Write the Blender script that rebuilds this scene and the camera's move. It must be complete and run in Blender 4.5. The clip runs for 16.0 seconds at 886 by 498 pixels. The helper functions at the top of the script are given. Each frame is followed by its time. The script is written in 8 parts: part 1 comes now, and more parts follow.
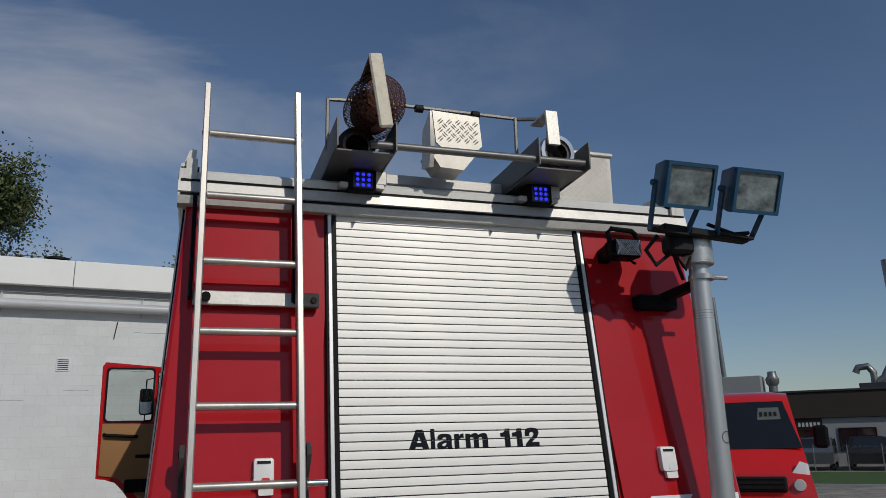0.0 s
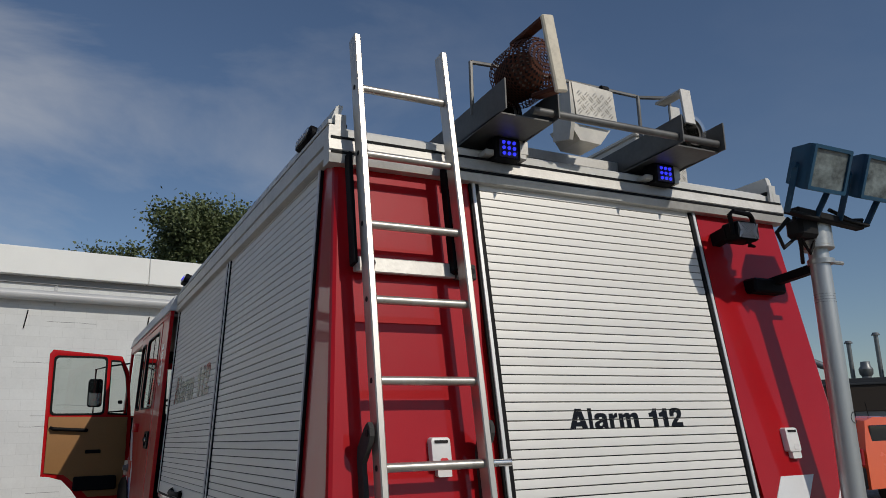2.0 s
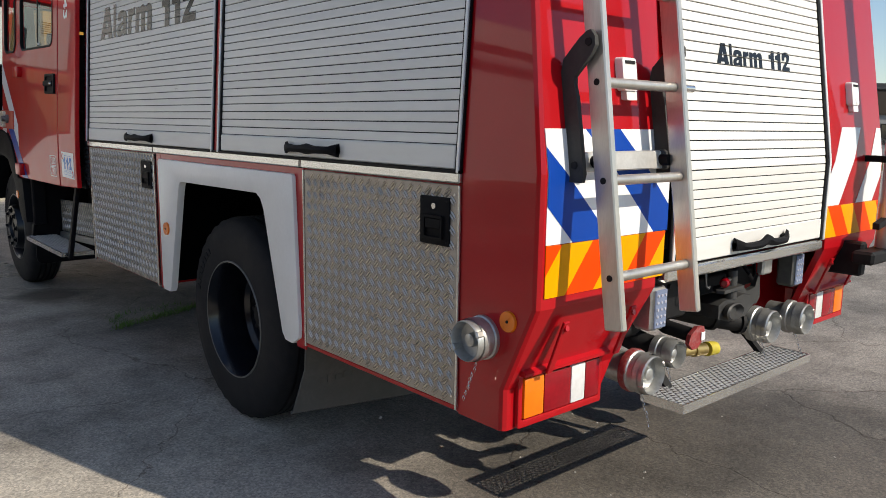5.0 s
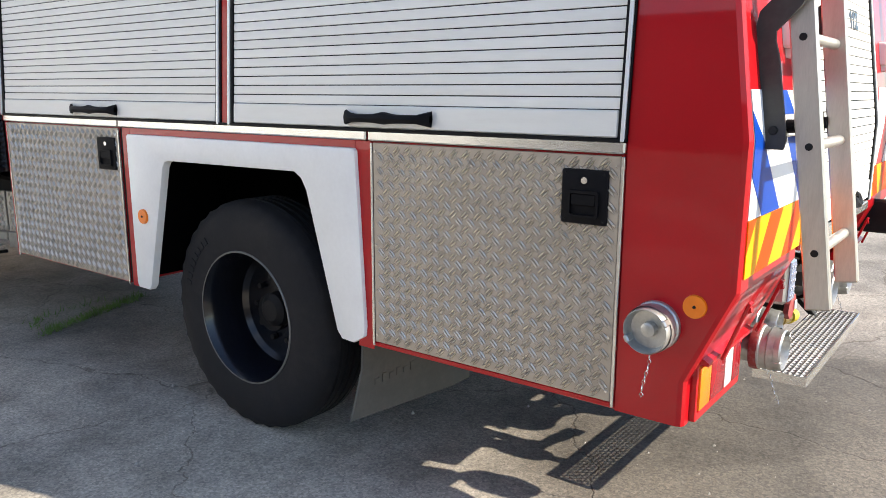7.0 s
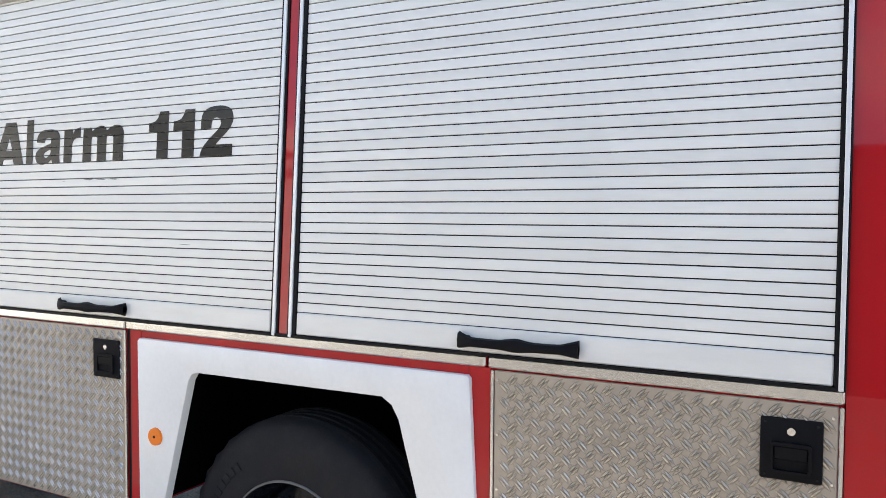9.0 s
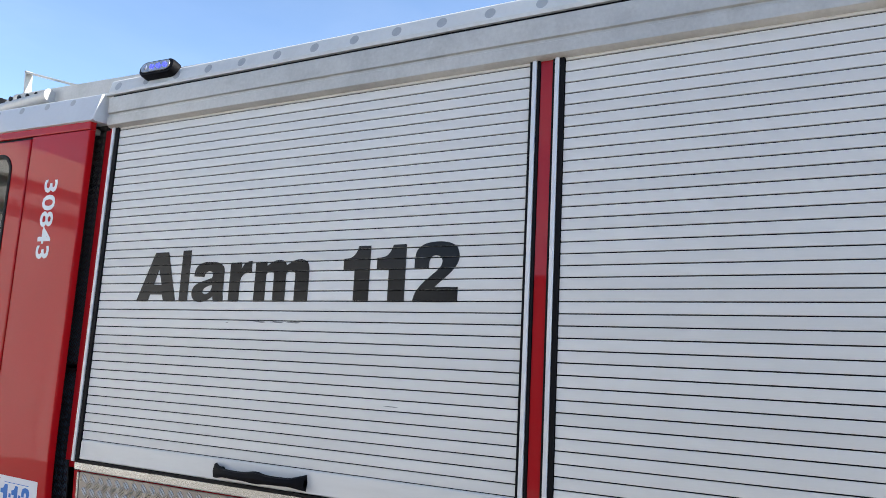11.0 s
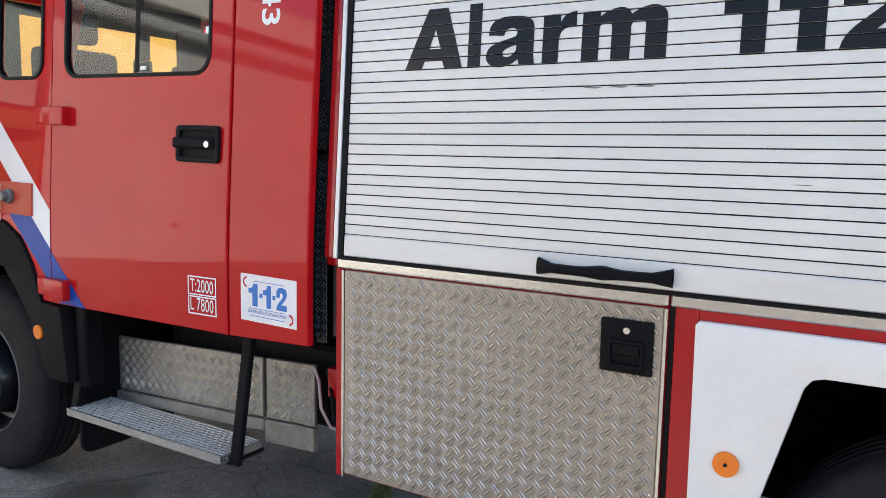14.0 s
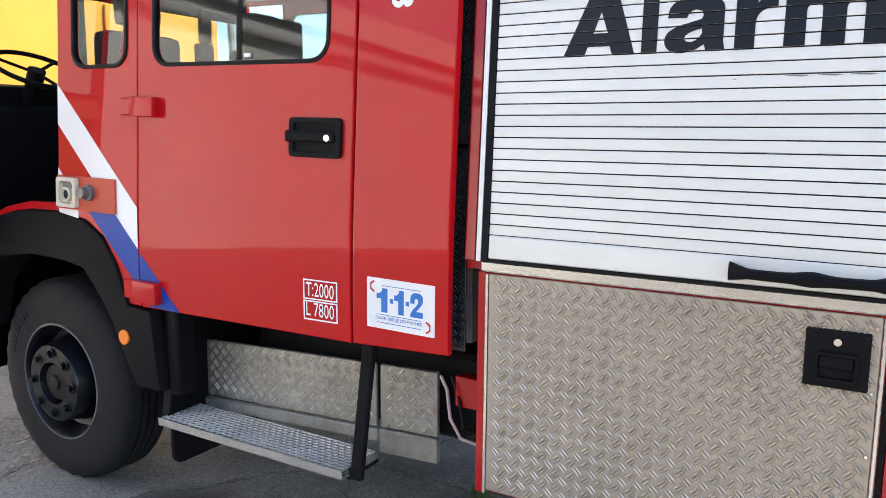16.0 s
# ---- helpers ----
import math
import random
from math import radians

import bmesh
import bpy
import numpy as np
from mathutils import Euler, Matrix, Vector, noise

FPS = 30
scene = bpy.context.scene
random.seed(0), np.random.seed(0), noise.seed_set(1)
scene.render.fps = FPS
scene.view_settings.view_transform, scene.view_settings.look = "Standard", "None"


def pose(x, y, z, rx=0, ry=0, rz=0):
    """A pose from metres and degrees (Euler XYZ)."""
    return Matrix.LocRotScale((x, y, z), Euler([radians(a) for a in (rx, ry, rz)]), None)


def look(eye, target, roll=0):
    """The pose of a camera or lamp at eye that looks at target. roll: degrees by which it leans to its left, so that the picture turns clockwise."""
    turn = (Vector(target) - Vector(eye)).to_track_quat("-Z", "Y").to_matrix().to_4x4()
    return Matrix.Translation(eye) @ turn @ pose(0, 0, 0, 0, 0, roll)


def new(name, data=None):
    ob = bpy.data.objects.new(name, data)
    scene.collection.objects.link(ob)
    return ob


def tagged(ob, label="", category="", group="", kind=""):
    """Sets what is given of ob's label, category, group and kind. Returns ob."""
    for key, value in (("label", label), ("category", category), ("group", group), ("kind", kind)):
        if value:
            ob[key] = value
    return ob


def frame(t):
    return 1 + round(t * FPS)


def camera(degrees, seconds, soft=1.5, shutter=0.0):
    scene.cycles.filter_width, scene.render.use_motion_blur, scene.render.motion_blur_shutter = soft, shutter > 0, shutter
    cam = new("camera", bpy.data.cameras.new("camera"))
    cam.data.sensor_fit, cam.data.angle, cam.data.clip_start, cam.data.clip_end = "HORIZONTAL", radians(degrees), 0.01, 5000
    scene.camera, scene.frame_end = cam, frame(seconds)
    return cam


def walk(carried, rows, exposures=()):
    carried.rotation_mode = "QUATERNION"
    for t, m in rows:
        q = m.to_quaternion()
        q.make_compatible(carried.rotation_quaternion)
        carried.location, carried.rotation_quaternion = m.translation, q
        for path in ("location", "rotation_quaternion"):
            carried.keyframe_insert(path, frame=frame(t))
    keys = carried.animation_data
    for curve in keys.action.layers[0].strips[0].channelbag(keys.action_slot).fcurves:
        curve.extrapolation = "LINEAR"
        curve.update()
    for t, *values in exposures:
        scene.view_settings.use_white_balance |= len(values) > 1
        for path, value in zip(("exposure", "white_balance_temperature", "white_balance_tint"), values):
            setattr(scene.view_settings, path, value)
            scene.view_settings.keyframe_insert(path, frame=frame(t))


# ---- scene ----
cam = camera(59.7, 16.0, 0.6)
PATH = [
    (0, (-1.125, -3.054, 1.814), (-0.52, -1.208, 2.289), -1.3),
    (0.5, (-1.349, -2.922, 1.849), (-0.673, -1.111, 2.359), -0.6),
    (1, (-1.603, -2.815, 1.805), (-0.85, -1.041, 2.339), 0.2),
    (1.5, (-1.881, -2.692, 1.809), (-1.059, -0.943, 2.322), -1.0),
    (2, (-2.067, -2.489, 1.764), (-1.193, -0.752, 2.231), -1.5),
    (2.5, (-2.215, -2.286, 1.736), (-1.289, -0.552, 2.106), -1.3),
    (3, (-2.376, -2.157, 1.684), (-1.37, -0.446, 1.921), -0.1),
    (3.5, (-2.582, -2.054, 1.662), (-1.495, -0.378, 1.765), -0.4),
    (4, (-2.729, -1.956, 1.616), (-1.612, -0.297, 1.599), 0.9),
    (4.5, (-2.84, -1.758, 1.55), (-1.651, -0.158, 1.385), 1.3),
    (4.7, (-2.871, -1.659, 1.545), (-1.64, -0.103, 1.293), 1.3),
    (6.8, (-3.307, -0.702, 1.517), (-1.767, 0.504, 1.105), -0.0),
    (7, (-3.318, -0.602, 1.522), (-1.754, 0.58, 1.123), 0.2),
    (7.5, (-3.367, -0.341, 1.58), (-1.732, 0.755, 1.223), 0.3),
    (8, (-3.448, -0.115, 1.673), (-1.76, 0.916, 1.382), -0.1),
    (8.5, (-3.465, 0.071, 1.74), (-1.737, 1.059, 1.545), 0.5),
    (8.7, (-3.438, 0.16, 1.77), (-1.693, 1.126, 1.62), 0.4),
    (10.8, (-3.401, 1.12, 1.954), (-1.639, 2.045, 2.159), 1.5),
    (11, (-3.373, 1.229, 1.948), (-1.633, 2.192, 2.157), 1.3),
    (11.5, (-3.357, 1.454, 1.929), (-1.669, 2.509, 2.122), 1.1),
    (12, (-3.414, 1.705, 1.945), (-1.749, 2.799, 2.123), 0.5),
    (12.5, (-3.432, 1.884, 1.9), (-1.771, 2.992, 2.028), 0.9),
    (13, (-3.355, 2.063, 1.851), (-1.691, 3.172, 1.901), 1.2),
    (13.5, (-3.328, 2.2, 1.792), (-1.655, 3.294, 1.721), 2.0),
    (14, (-3.417, 2.331, 1.761), (-1.722, 3.364, 1.518), 1.1),
    (14.5, (-3.516, 2.445, 1.75), (-1.808, 3.42, 1.385), -0.1),
    (15, (-3.597, 2.528, 1.751), (-1.888, 3.49, 1.359), 1.1),
    (15.5, (-3.572, 2.692, 1.743), (-1.871, 3.682, 1.382), 1.4),
    (16, (-3.51, 2.896, 1.805), (-1.809, 3.906, 1.507), 0.5),
]

# ---- light ----
EXPO = [(0.0, -0.72, 6600, 10), (2.0, -0.64, 6800, 10), (2.5, -0.54, 6900, 10), (3.0, -0.48, 7050, 10), (3.5, -0.33, 7100, 10), (4.5, 0.2, 7200, 10), (7.0, 1.62, 7300, 10), (8.5, 2.0, 7450, 10), (11.0, 1.42, 6850, 10), (12.0, 1.46, 6950, 10), (13.0, 1.66, 7300, 10), (14.5, 2.06, 7400, 10), (16.0, 2.25, 7350, 10)]
walk(cam, [(t, look(eye, aim, roll)) for t, eye, aim, roll in PATH], EXPO)

SUN_EL, SUN_AZ = 36.0, 159.5          # degrees above the horizon, clockwise from +y
world = bpy.data.worlds.new("sky")
scene.world = world
world.use_nodes = True
wn, wl = world.node_tree.nodes, world.node_tree.links
sky = wn.new("ShaderNodeTexSky")
sky.sky_type, sky.sun_disc = "NISHITA", False
sky.sun_elevation, sky.sun_rotation = radians(SUN_EL), radians(SUN_AZ)
sky.dust_density, sky.ozone_density = 0.25, 1.8
wco, wmap = wn.new("ShaderNodeTexCoord"), wn.new("ShaderNodeMapping")
wmap.inputs["Scale"].default_value = (1.0, 2.2, 3.2)
wmap.inputs["Rotation"].default_value = (0.1, 0.2, 0.7)
wl.new(wco.outputs["Generated"], wmap.inputs[0])
wnoise = wn.new("ShaderNodeTexNoise")
wnoise.inputs["Scale"].default_value, wnoise.inputs["Detail"].default_value, wnoise.inputs["Roughness"].default_value = 1.7, 9, 0.55
wnoise.inputs["Distortion"].default_value = 0.35
wl.new(wmap.outputs[0], wnoise.inputs["Vector"])
wramp = wn.new("ShaderNodeValToRGB")
wramp.color_ramp.elements[0].position, wramp.color_ramp.elements[1].position = 0.46, 0.68
wramp.color_ramp.elements[1].color = (0.42, 0.42, 0.42, 1)
wl.new(wnoise.outputs[0], wramp.inputs[0])
wmix = wn.new("ShaderNodeMixRGB")
wmix.inputs[2].default_value = (7.5, 7.8, 8.4, 1)      # thin cirrus
wdot, wfade, wmul = wn.new("ShaderNodeVectorMath"), wn.new("ShaderNodeMapRange"), wn.new("ShaderNodeMath")
wdot.operation, wmul.operation = "DOT_PRODUCT", "MULTIPLY"
wdot.inputs[1].default_value = (-0.8, 0.6, 0.0)        # the cloudier quarter, in the north-west
wl.new(wco.outputs["Generated"], wdot.inputs[0])
for wk, wv in (("From Min", 0.05), ("From Max", 0.75), ("To Min", 0.08), ("To Max", 1.6)):
    wfade.inputs[wk].default_value = wv
wl.new(wdot.outputs["Value"], wfade.inputs[0])
wl.new(wramp.outputs[0], wmul.inputs[0])
wl.new(wfade.outputs[0], wmul.inputs[1])
wl.new(wmul.outputs[0], wmix.inputs[0])
wtint = wn.new("ShaderNodeMixRGB")
wtint.blend_type = "MULTIPLY"
wtint.inputs[0].default_value, wtint.inputs[2].default_value = 1.0, (0.90, 0.98, 1.10, 1)
wl.new(sky.outputs[0], wtint.inputs[1])
wl.new(wtint.outputs[0], wmix.inputs[1])
wl.new(wmix.outputs[0], wn["Background"].inputs[0])
wn["Background"].inputs[1].default_value = 0.095

sun = new("sun", bpy.data.lights.new("sun", "SUN"))
sun.data.energy, sun.data.angle, sun.data.color = 3.4, radians(0.53), (1.0, 0.95, 0.87)
_a, _e = radians(SUN_AZ), radians(SUN_EL)
sun.matrix_world = look((20 * math.sin(_a) * math.cos(_e), 20 * math.cos(_a) * math.cos(_e), 20 * math.sin(_e)), (0, 0, 0))


# ---- materials ----
def mat(name, col, rough=0.5, metal=0.0, var=0.12, scale=3.0, fine=60.0, bump=0.0, coat=0.0, dirt=0.0, dirtcol=(0.09, 0.075, 0.06), emit=0.0, spec=0.5, crough=0.06, trans=0.0, ior=1.45, rvar=0.12, rand=0.0, stretch=(1, 1, 1), bscale=None):
    m = bpy.data.materials.new(name)
    m.use_nodes = True
    n, l = m.node_tree.nodes, m.node_tree.links
    p = n["Principled BSDF"]
    p.inputs["Metallic"].default_value = metal
    p.inputs["Coat Weight"].default_value = coat
    p.inputs["Specular IOR Level"].default_value = spec
    p.inputs["Coat Roughness"].default_value = crough
    p.inputs["Transmission Weight"].default_value = trans
    p.inputs["IOR"].default_value = ior
    if emit:
        p.inputs["Emission Color"].default_value = (*col, 1)
        p.inputs["Emission Strength"].default_value = emit
    co, mp = n.new("ShaderNodeTexCoord"), n.new("ShaderNodeMapping")
    mp.inputs["Scale"].default_value = stretch
    l.new(co.outputs["Object"], mp.inputs[0])
    big, small = n.new("ShaderNodeTexNoise"), n.new("ShaderNodeTexNoise")
    big.inputs["Scale"].default_value, big.inputs["Detail"].default_value = scale, 6
    small.inputs["Scale"].default_value, small.inputs["Detail"].default_value = fine, 4
    l.new(mp.outputs[0], big.inputs["Vector"])
    l.new(mp.outputs[0], small.inputs["Vector"])
    mix = n.new("ShaderNodeMath")
    mix.operation = "MULTIPLY_ADD"
    l.new(small.outputs[0], mix.inputs[0])
    mix.inputs[1].default_value = 0.45
    l.new(big.outputs[0], mix.inputs[2])            # about 0.2 .. 1.2
    rng = n.new("ShaderNodeMapRange")
    rng.inputs["From Min"].default_value, rng.inputs["From Max"].default_value = 0.45, 1.0
    rng.inputs["To Min"].default_value, rng.inputs["To Max"].default_value = 1 - var, 1 + var * 0.6
    l.new(mix.outputs[0], rng.inputs[0])
    last = rng.outputs[0]
    if rand:
        oi, rr, mu = n.new("ShaderNodeObjectInfo"), n.new("ShaderNodeMapRange"), n.new("ShaderNodeMath")
        rr.inputs["To Min"].default_value, rr.inputs["To Max"].default_value = 1 - rand, 1 + rand * 0.5
        l.new(oi.outputs["Random"], rr.inputs[0])
        mu.operation = "MULTIPLY"
        l.new(last, mu.inputs[0])
        l.new(rr.outputs[0], mu.inputs[1])
        last = mu.outputs[0]
    mul = n.new("ShaderNodeVectorMath")
    mul.operation = "SCALE"
    mul.inputs[0].default_value = col
    l.new(last, mul.inputs["Scale"])
    out = mul.outputs[0]
    if dirt:
        dn, dr, dm = n.new("ShaderNodeTexNoise"), n.new("ShaderNodeMapRange"), n.new("ShaderNodeMixRGB")
        dn.inputs["Scale"].default_value, dn.inputs["Detail"].default_value, dn.inputs["Roughness"].default_value = scale * 2.3, 9, 0.7
        l.new(mp.outputs[0], dn.inputs["Vector"])
        dr.inputs["From Min"].default_value, dr.inputs["From Max"].default_value = 0.48, 0.75
        dr.inputs["To Max"].default_value = dirt
        l.new(dn.outputs[0], dr.inputs[0])
        l.new(dr.outputs[0], dm.inputs[0])
        l.new(out, dm.inputs[1])
        dm.inputs[2].default_value = (*dirtcol, 1)
        out = dm.outputs[0]
    l.new(out, p.inputs["Base Color"])
    rm = n.new("ShaderNodeMapRange")
    rm.inputs["From Min"].default_value, rm.inputs["From Max"].default_value = 0.3, 0.7
    rm.inputs["To Min"].default_value, rm.inputs["To Max"].default_value = max(0.02, rough * (1 - rvar)), min(1, rough * (1 + rvar))
    l.new(big.outputs[0], rm.inputs[0])
    l.new(rm.outputs[0], p.inputs["Roughness"])
    if bump:
        bp = n.new("ShaderNodeBump")
        bp.inputs["Strength"].default_value, bp.inputs["Distance"].default_value = 1.0, bump
        if bscale:
            bn = n.new("ShaderNodeTexNoise")
            bn.inputs["Scale"].default_value, bn.inputs["Detail"].default_value = bscale, 5
            l.new(mp.outputs[0], bn.inputs["Vector"])
            l.new(bn.outputs[0], bp.inputs["Height"])
        else:
            l.new(small.outputs[0], bp.inputs["Height"])
        l.new(bp.outputs[0], p.inputs["Normal"])
    return m


RED = mat("red_paint", (0.41, 0.005, 0.010), 0.4, var=0.10, crough=0.03, coat=0.6, spec=0.12, bump=0.0006, bscale=5.0, fine=200, dirt=0.10, dirtcol=(0.2, 0.05, 0.04))
REDCAB = mat("cab_red_paint", (0.48, 0.005, 0.009), 0.4, var=0.08, coat=0.42, crough=0.03, spec=0.08, bump=0.0006, bscale=3.0, fine=200, dirt=0.06, dirtcol=(0.25, 0.06, 0.05))
LATH = mat("shutter_aluminium", (0.75, 0.74, 0.705), 0.5, 0.17, spec=0.2, var=0.06, fine=240, rand=0.05, stretch=(1, 1, 6), dirt=0.12, dirtcol=(0.47, 0.43, 0.37))
ALU = mat("satin_aluminium", (0.62, 0.61, 0.58), 0.24, 0.8, var=0.12, fine=150, dirt=0.12, dirtcol=(0.2, 0.18, 0.16))
OLDALU = mat("dull_aluminium", (0.56, 0.55, 0.52), 0.5, 0.45, var=0.18, fine=80, dirt=0.3, dirtcol=(0.16, 0.14, 0.12), bump=0.0006)
TREADBAR = mat("tread_plate_bars", (0.74, 0.675, 0.58), 0.30, 0.65, var=0.1, scale=6, fine=90, dirt=0.15, dirtcol=(0.25, 0.2, 0.16))
# dark tan that stands in for shade along the tread bars
TREADSHADE = mat("tread_bar_shade", (0.22, 0.187, 0.15), 0.7, 0.1, var=0.45, scale=9, fine=120)
STEPALU = mat("worn_step_aluminium", (0.50, 0.49, 0.47), 0.34, 0.6, var=0.2, fine=120, dirt=0.3, dirtcol=(0.12, 0.11, 0.10))
GUIDE = mat("guide_aluminium", (0.74, 0.74, 0.73), 0.4, 0.3, var=0.08, fine=150)
CAPGREY = mat("grey_rivet_cap", (0.44, 0.45, 0.45), 0.55, 0.2, var=0.2)
TREAD = mat("tread_plate", (0.40, 0.345, 0.285), 0.42, 0.35, var=0.12, scale=4, fine=90, dirt=0.12, dirtcol=(0.2, 0.165, 0.13), bump=0.0004)
TOWSTEEL = mat("dark_tow_steel", (0.05, 0.05, 0.05), 0.6, 0.3, var=0.3, scale=15, dirt=0.3)
FLASHLENS = mat("blue_grey_lens", (0.16, 0.20, 0.30), 0.2, var=0.2, coat=0.5)
WORNSTEEL = mat("worn_steel", (0.17, 0.17, 0.165), 0.45, 0.5, var=0.25, scale=8, dirt=0.3, dirtcol=(0.06, 0.05, 0.045))
POLEALU = mat("mast_aluminium", (0.46, 0.48, 0.49), 0.36, 0.55, var=0.12, scale=4, fine=120, stretch=(4, 4, 0.4))
# dirty tray metal, its colour darkened to stand in for underside shade
TRAYALU = mat("shaded_tray", (0.11, 0.112, 0.108), 0.5, 0.4, var=0.25, scale=5, dirt=0.5, dirtcol=(0.07, 0.065, 0.06))
TREADROOF = mat("roof_tread_plate", (0.56, 0.53, 0.47), 0.4, 0.35, var=0.12, scale=9, dirt=0.2, dirtcol=(0.3, 0.28, 0.24))
WORNRED = mat("worn_red_paint", (0.28, 0.03, 0.03), 0.5, var=0.3, scale=20, dirt=0.6, dirtcol=(0.3, 0.28, 0.27))
FLAPRUB = mat("dusty_black_rubber", (0.045, 0.044, 0.042), 0.8, var=0.25, scale=6, dirt=0.4, dirtcol=(0.09, 0.085, 0.078))
FLAPGREY = mat("dusty_grey_rubber", (0.075, 0.073, 0.068), 0.75, var=0.2, scale=5, dirt=0.4, dirtcol=(0.13, 0.12, 0.108))
LEDOFF = mat("unlit_led", (0.5, 0.52, 0.62), 0.2, 0.3, var=0.2, coat=0.5)
DARKRUST = mat("dark_rust", (0.02, 0.009, 0.006), 0.9, var=0.4)
FLOODGLASS = mat("ribbed_lamp_glass", (0.17, 0.205, 0.21), 0.12, var=0.75, scale=11, fine=40, coat=0.6, bump=0.0006, bscale=45, stretch=(1, 1, 1.6))
TREADWORN = mat("worn_tread_plate", (0.33, 0.32, 0.29), 0.5, 0.5, var=0.25, scale=7, fine=60, dirt=0.55, dirtcol=(0.1, 0.085, 0.07), bump=0.0006)
TREADBLACK = mat("black_tread_plate", (0.012, 0.012, 0.013), 0.24, 0.0, var=0.3, spec=0.5)
TREADBLACKBAR = mat("black_tread_bars", (0.035, 0.035, 0.037), 0.22, 0.5, var=0.3, spec=0.6)
WHITE = mat("white_paint", (0.78, 0.78, 0.77), 0.38, var=0.06, coat=0.2, dirt=0.10, dirtcol=(0.42, 0.4, 0.37))
ROOFWHITE = mat("roof_white", (0.7, 0.7, 0.67), 0.5, var=0.10, dirt=0.2, dirtcol=(0.36, 0.34, 0.3))
BLACK = mat("black_plastic", (0.006, 0.006, 0.0075), 0.6, spec=0.12, var=0.25, fine=300, bump=0.0005)
MATT = mat("matt_black_steel", (0.008, 0.008, 0.009), 0.65, var=0.3, dirt=0.35, dirtcol=(0.035, 0.032, 0.03), spec=0.3)
# even near-black with hardly any gloss, for the wheel housings
DEADBLACK = mat("dead_black", (0.0035, 0.0035, 0.004), 0.9, var=0.3, spec=0.02)
SEAL = mat("black_rubber_seal", (0.004, 0.004, 0.005), 0.6, var=0.2, spec=0.2)
TYRE = mat("tyre_rubber", (0.015, 0.015, 0.017), 0.8, spec=0.25, var=0.25, scale=6, fine=120, dirt=0.35, dirtcol=(0.036, 0.034, 0.032), bump=0.001)
RIMDULL = mat("dull_black_rim", (0.005, 0.006, 0.010), 0.2, spec=0.6, var=0.3, scale=9, dirt=0.2, dirtcol=(0.02, 0.018, 0.016))
RIM = mat("dark_blue_rim", (0.005, 0.006, 0.009), 0.3, var=0.3, spec=0.3, coat=0.3, crough=0.12, dirt=0.08, dirtcol=(0.03, 0.027, 0.024))
CHROME = mat("polished_steel", (0.72, 0.71, 0.69), 0.18, 0.95, var=0.1)
CAST = mat("cast_aluminium", (0.5, 0.5, 0.48), 0.35, 0.7, var=0.18, scale=20, fine=100, dirt=0.3, dirtcol=(0.14, 0.12, 0.1))
GREYRUB = mat("grey_rubber", (0.1, 0.095, 0.09), 0.7, var=0.15)
ORANGE = mat("amber_lens", (0.85, 0.19, 0.006), 0.28, var=0.12, coat=0.3)
REDLENS = mat("red_lens", (0.27, 0.003, 0.010), 0.15, var=0.3, scale=9, coat=0.35)
CLEARLENS = mat("clear_lens", (0.75, 0.75, 0.75), 0.15, var=0.2, coat=0.6)
BLUE = mat("blue_film", (0.002, 0.050, 0.32), 0.35, var=0.06, coat=0.05, spec=0.2)
WFILM = mat("white_film", (0.78, 0.79, 0.8), 0.35, var=0.05, coat=0.2)
YFILM = mat("amber_reflective_film", (0.88, 0.35, 0.002), 0.35, var=0.08, spec=0.2)
OFILM = mat("fluorescent_orange_film", (1.0, 0.060, 0.003), 0.4, var=0.06, spec=0.15)
LETTER = mat("black_lettering", (0.010, 0.010, 0.011), 0.14, var=0.2, spec=0.24)
BLUEINK = mat("blue_print", (0.01, 0.16, 0.52), 0.4, var=0.05)
REDINK = mat("red_print", (0.62, 0.02, 0.03), 0.4, var=0.05)
LED = mat("blue_led", (0.03, 0.04, 1.0), 0.3, emit=1.6)
LEDBODY = mat("led_window", (0.03, 0.03, 0.09), 0.12, coat=0.5)
FLOODBLUE = mat("teal_lamp_paint", (0.012, 0.07, 0.135), 0.42, var=0.2, dirt=0.25, dirtcol=(0.08, 0.08, 0.08))
REFLECTOR = mat("lamp_reflector", (0.62, 0.66, 0.64), 0.45, 0.3, var=0.2, scale=8)
RUST = mat("rusty_steel", (0.095, 0.028, 0.013), 0.85, var=0.5, scale=14, fine=120, dirt=0.6, dirtcol=(0.035, 0.015, 0.01), bump=0.001)
IVORY = mat("aged_ivory_paint", (0.66, 0.6, 0.48), 0.5, var=0.12, scale=12, dirt=0.35, dirtcol=(0.2, 0.16, 0.1))
BRASS = mat("brass", (0.45, 0.33, 0.13), 0.35, 0.8, var=0.2)
YPLAST = mat("yellow_plastic", (0.55, 0.44, 0.05), 0.5, var=0.2, scale=20)
LADDER = mat("ladder_aluminium", (0.56, 0.53, 0.48), 0.36, 0.75, var=0.16, fine=100, dirt=0.32, dirtcol=(0.2, 0.17, 0.14), stretch=(3, 3, 0.5))
INTERIOR = mat("grey_cab_lining", (0.27, 0.27, 0.265), 0.8, var=0.12)
SEATM = mat("dark_seat_cloth", (0.012, 0.012, 0.014), 0.9, var=0.2, fine=300, bump=0.001)
TAN = mat("tan_door_card", (0.31, 0.155, 0.055), 0.6, var=0.1, scale=5)
YELLOW = mat("yellow_tarpaulin", (0.58, 0.28, 0.035), 0.5, var=0.1, scale=2, bump=0.003, bscale=4)
BROWNBRICK = mat("dark_brown_cladding", (0.035, 0.026, 0.02), 0.8, var=0.25, scale=0.6)
